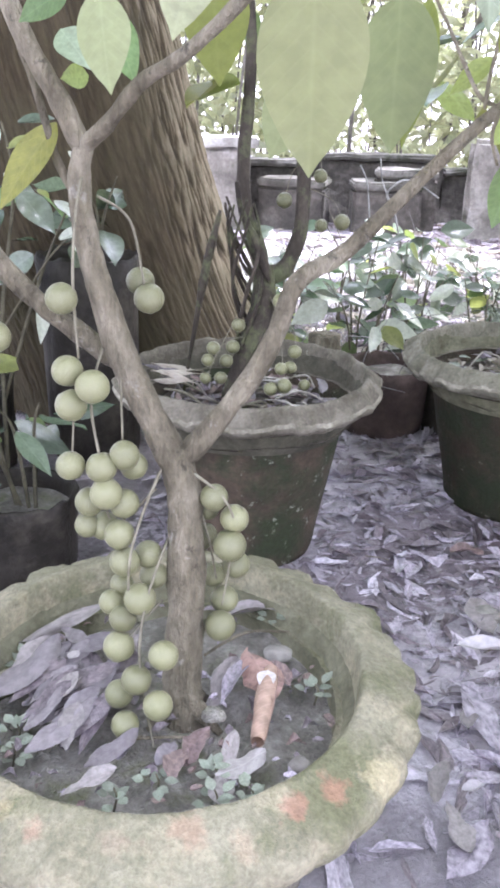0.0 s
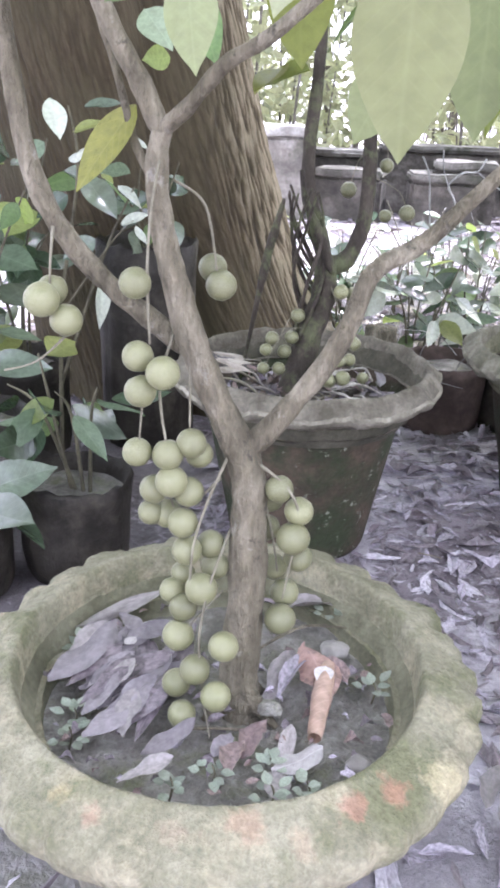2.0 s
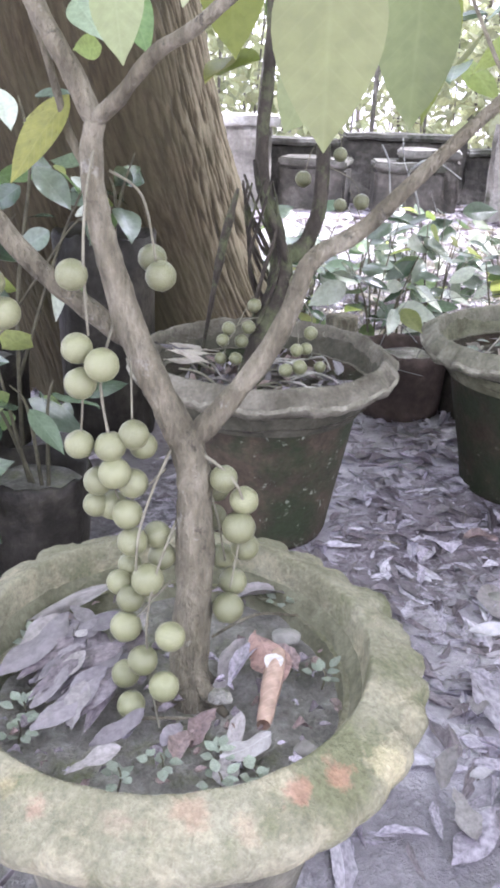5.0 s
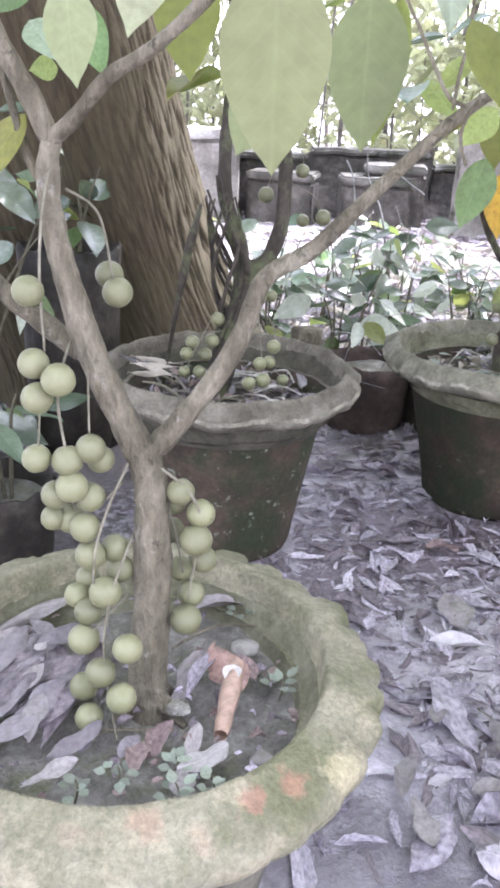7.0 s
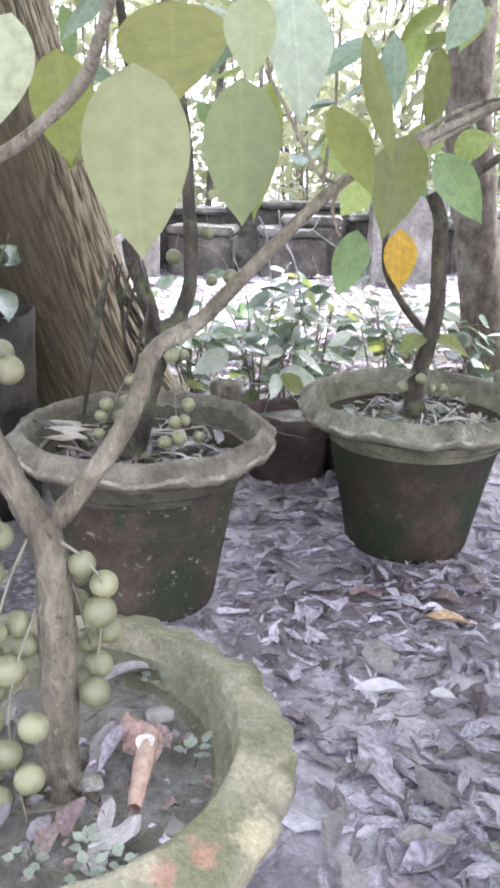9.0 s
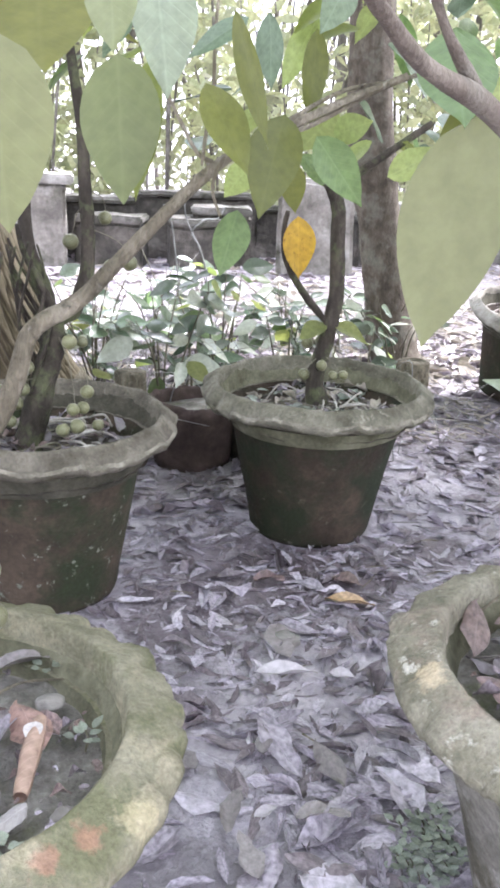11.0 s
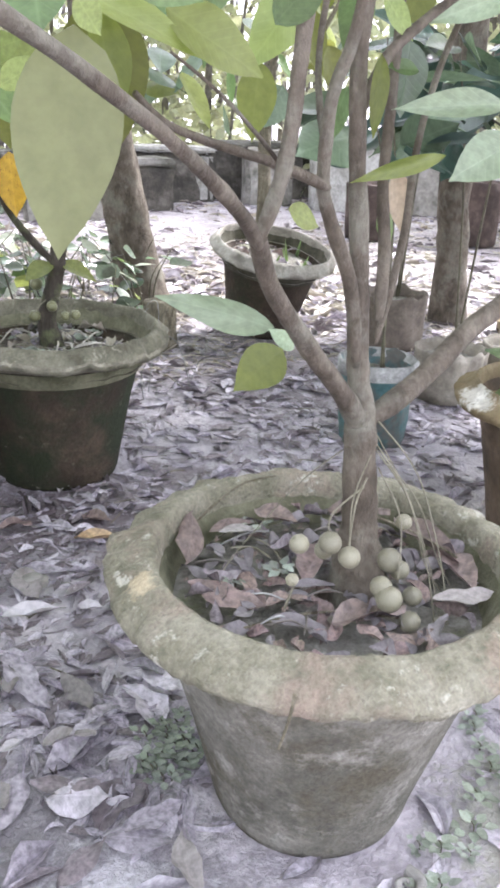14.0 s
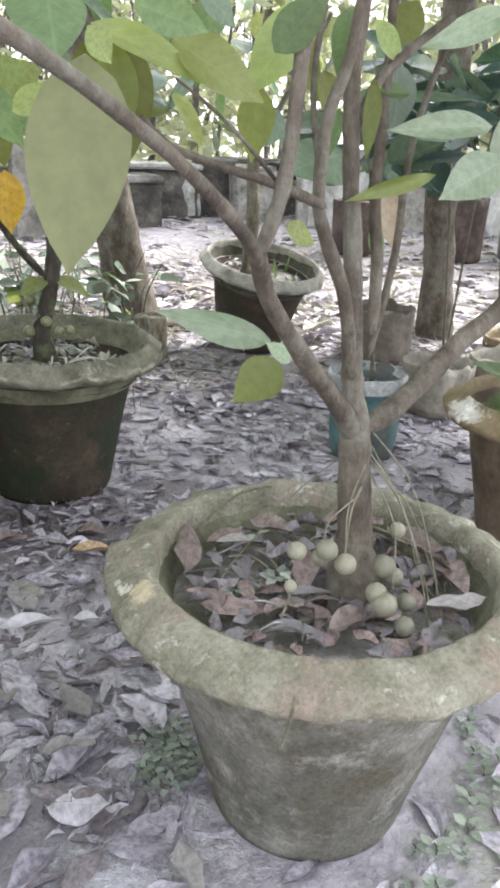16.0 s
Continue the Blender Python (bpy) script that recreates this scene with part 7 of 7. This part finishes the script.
for a, b, w, colour, kind, label in (
        ((0.534, 1.212), (0.579, 1.191), 0.022, "chalky", 4, "whitish fallen leaf coloured as a sun fleck"),
        ((0.585, 1.014), (0.619, 0.929), 0.046, "drypale", 10, "broad pale fallen leaf beside the pot"),
        ((0.365, 0.853), (0.295, 0.767), 0.042, "dry", 11, "broad grey curled fallen leaf"),
        ((0.378, 0.800), (0.456, 0.770), 0.058, "drypale", 11, "broad whitish fallen leaf on the earth"),
        ((0.492, 0.919), (0.422, 0.855), 0.030, "drypale", 4, "pale curled fallen leaf"),
        ((0.478, 1.376), (0.479, 1.257), 0.052, "drymud", 10, "broad oval grey fallen leaf"),
        ((0.424, 0.718), (0.508, 0.673), 0.036, "dry", 11, "long grey fallen leaf with curled edges"),
        ((0.394, 1.115), (0.428, 0.967), 0.044, "dry", 10, "long grey-violet fallen leaf"),
        ((0.466, 1.045), (0.477, 0.934), 0.036, "drymud", 11, "long grey-brown fallen leaf"),
        ((0.343, 0.903), (0.380, 0.918), 0.014, "chalky", 4, "small whitish fallen leaf"),
        ((0.474, 0.926), (0.449, 0.870), 0.032, "drypale", 7, "pale fallen leaf on the earth")):
    lying_leaf("fallen_leaf", (*a, ground_height(*a) + 0.016), (*b, ground_height(*b) + 0.018), w, colour, label, kind, G)
for i, (x, y, a, L) in enumerate([(0.33, 0.80, 100, 0.10), (0.605, 0.974, 140, 0.085), (0.45, 0.80, 160, 0.11), (0.30, 0.88, 60, 0.09), (0.45, 0.715, 10, 0.11), (0.38, 1.02, 80, 0.08), (0.52, 0.93, 200, 0.08), (0.36, 0.67, 30, 0.10),
                                  (0.50, 0.60, 80, 0.10), (0.42, 1.10, 150, 0.07), (0.28, 1.0, 120, 0.08), (0.55, 1.1, 20, 0.08), (0.62, 1.30, 100, 0.07), (0.40, 0.9, -20, 0.09), (0.31, 1.25, 75, 0.07), (0.9, 0.50, 40, 0.07), (1.0, 0.6, 170, 0.07),
                                  (0.55, 0.52, 120, 0.09), (0.43, 0.55, 10, 0.10), (0.60, 0.45, 160, 0.09)]):
    r = math.radians(a)
    p = Vector((x, y, ground_height(x, y) + 0.018))
    lying_leaf("fallen_leaf", p, p + Vector((L * 0.8 * math.cos(r), L * 0.8 * math.sin(r), 0.004)), L * 0.3, ["drymud", "dry", "drybrown", "drymud", "dry"][i % 5], "grey curled dry leaf on the earth", [10, 4, 11, 5, 10][i % 5], G, (0.1 * math.sin(i), 0.1 * math.cos(i), 1))
for i in range(40):
    x, y = rnd.uniform(0.2, 1.4), rnd.uniform(1.0, 2.2)
    if free_ground(x, y, 0.03):
        a = rnd.uniform(0, 6.28)
        L = rnd.uniform(0.04, 0.09)
        twig([(x, y, 0.012, 0.0012), (x + L * 0.5 * math.cos(a), y + L * 0.5 * math.sin(a), 0.015, 0.0012), (x + L * math.cos(a + 0.1), y + L * math.sin(a + 0.1), 0.012, 0.0008)], "thin dry twig on the earth", SACK if i % 2 else BARK)

# weeds at the foot of the fourth pot
for i in range(30):
    x, y = 0.56 + rnd.gauss(0, 0.03), 0.83 + rnd.gauss(0, 0.035)
    if free_ground(x, y, 0.01):
        weed((x, y, ground_height(x, y)), 0.018, 6, 100 + i, "seedling" if i % 2 else "weed", "small grey-green weed on the earth")
for i, (x, y) in enumerate([(0.963, 0.667), (0.95, 0.63), (0.98, 0.70), (0.935, 0.568), (0.90, 0.60), (0.93, 0.53), (0.779, 0.565), (0.80, 0.55), (0.766, 0.507), (0.912, 0.514), (0.88, 0.50), (0.96, 0.60), (0.83, 0.53), (0.74, 0.50), (1.0, 0.72), (0.95, 0.75), (0.86, 0.56), (0.985, 0.64), (1.01, 0.59), (0.97, 0.55), (0.85, 0.47), (0.80, 0.47), (0.90, 0.44)]):
    weed((x, y, ground_height(x, y)), [0.014, 0.022, 0.018][i % 3], 9, 200 + i, ["weed", "seedling", "weed"][i % 3], "small round-leaved weed on the earth")
# pale coil modelled for a curled dry leaf
tagged(new("curled_leaf", mesh_of("curled_leaf", tube(bmesh.new(), [(0.727 + (0.003 + 0.0022 * k) * math.cos(k * 0.9), 0.520 + (0.003 + 0.0022 * k) * math.sin(k * 0.9), 0.012, 0.0025 + 0.0007 * k) for k in range(9)], 10, 0.05, 0, 1, 5), CONCRETE_PALE)), "pale coiled dry leaf on bare earth", "snail shell")
stone((0.486, 1.335, 0.006), 0.03, CONCRETE, "flat grey stone bedded in leaves", 6)


def stump(place, r, h, label):
    x, y = place
    bm = lathe(bmesh.new(), [(r * 1.15, -0.02), (r, h * 0.4), (r * 0.97, h), (r * 0.5, h + 0.005), (0.001, h + 0.002)], 28, lambda j, t, rr, z: (rr * (1 + 0.08 * noise.noise((math.cos(t) * 2, math.sin(t) * 2, z * 5))), z))
    bm.transform(Matrix.Translation((x, y, 0)))
    tagged(new("stump", mesh_of("stump", bm, BARK)), label, "stump")


stump((1.27, 2.75), 0.06, 0.17, "short weathered stump beside a slim trunk")
stump((0.26, 2.30), 0.045, 0.26, "broken dark stump among the weeds")

# farther containers beyond the saplings
grow_bag((4.2, 4.5), 0.16, 0.42, RED_BROWN, "dark brown container in the distance", 21)
grow_bag((4.7, 4.4), 0.17, 0.36, CONCRETE_PALE, "white sack standing in sunlight", 22)
grow_bag((3.6, 4.9), 0.15, 0.36, RED_BROWN, "dark brown container in the distance", 23)
grow_bag((2.75, 2.45), 0.12, 0.06, CLAY_RIM, "low orange-brown dish on the earth", 24)
block("crate", (2.85, 2.18, 0.0), (3.1, 2.32, 0.05), bpy.data.materials["teal_plastic"], "flat blue plastic crate", "crate", 0.006)


# ---------------------------------------------------------------- unseen crowns of the shade trees, above the view, placed to block sun
def crown(tree_place, name_seed, centre, spread, count):
    rnd = random.Random(name_seed)
    verts, faces, uvs = [], [], []
    for i in range(count):
        x, y, z = centre[0] + rnd.gauss(0, spread[0]), centre[1] + rnd.gauss(0, spread[1]), centre[2] + rnd.uniform(-0.5, 0.8)
        L = rnd.uniform(0.12, 0.25)
        m = Matrix.Translation((x, y, z)) @ Euler((rnd.uniform(-.6, .6), rnd.uniform(-.6, .6), rnd.uniform(0, 6.3))).to_matrix().to_4x4()
        k = len(verts)
        for u, v in ((0, 0), (-0.25, 0.4), (0.25, 0.4), (0, 1)):
            verts.append(m @ Vector((u * L, v * L, 0.06 * L * (u != 0))))
            uvs.append((u + 0.5, v))
        faces += [(k, k + 2, k + 1), (k + 1, k + 2, k + 3)]
    me = bpy.data.meshes.new("crown")
    me.from_pydata(verts, [], faces)
    uv = me.uv_layers.new(name="UVMap")
    for lp in me.loops:
        uv.data[lp.index].uv = uvs[lp.vertex_index]
    me.materials.append(LEAF["green"])
    ob = new("crown", me)
    ob["kind"] = "stuff"
    return ob


UNSEEN_CROWNS = [((-0.9, 2.7, 3.0), (0.9, 0.8), 1200), ((2.0, 2.2, 3.1), (0.9, 0.7), 2200), ((3.1, 1.8, 3.0), (0.8, 0.7), 3000)]
for tree, (centre, spread, count) in zip([o for o in scene.objects if o.name.startswith("shade_tree")], UNSEEN_CROWNS):
    hang(crown(tree, int(centre[0] * 100) + 7, centre, spread, count), tree)
    if centre[0] < 0:
        # extra leaves out of view, added to darken the left plants and trunk
        hang(crown(tree, 91, (-1.25, 1.5, 2.5), (0.6, 0.8), 2600), tree)
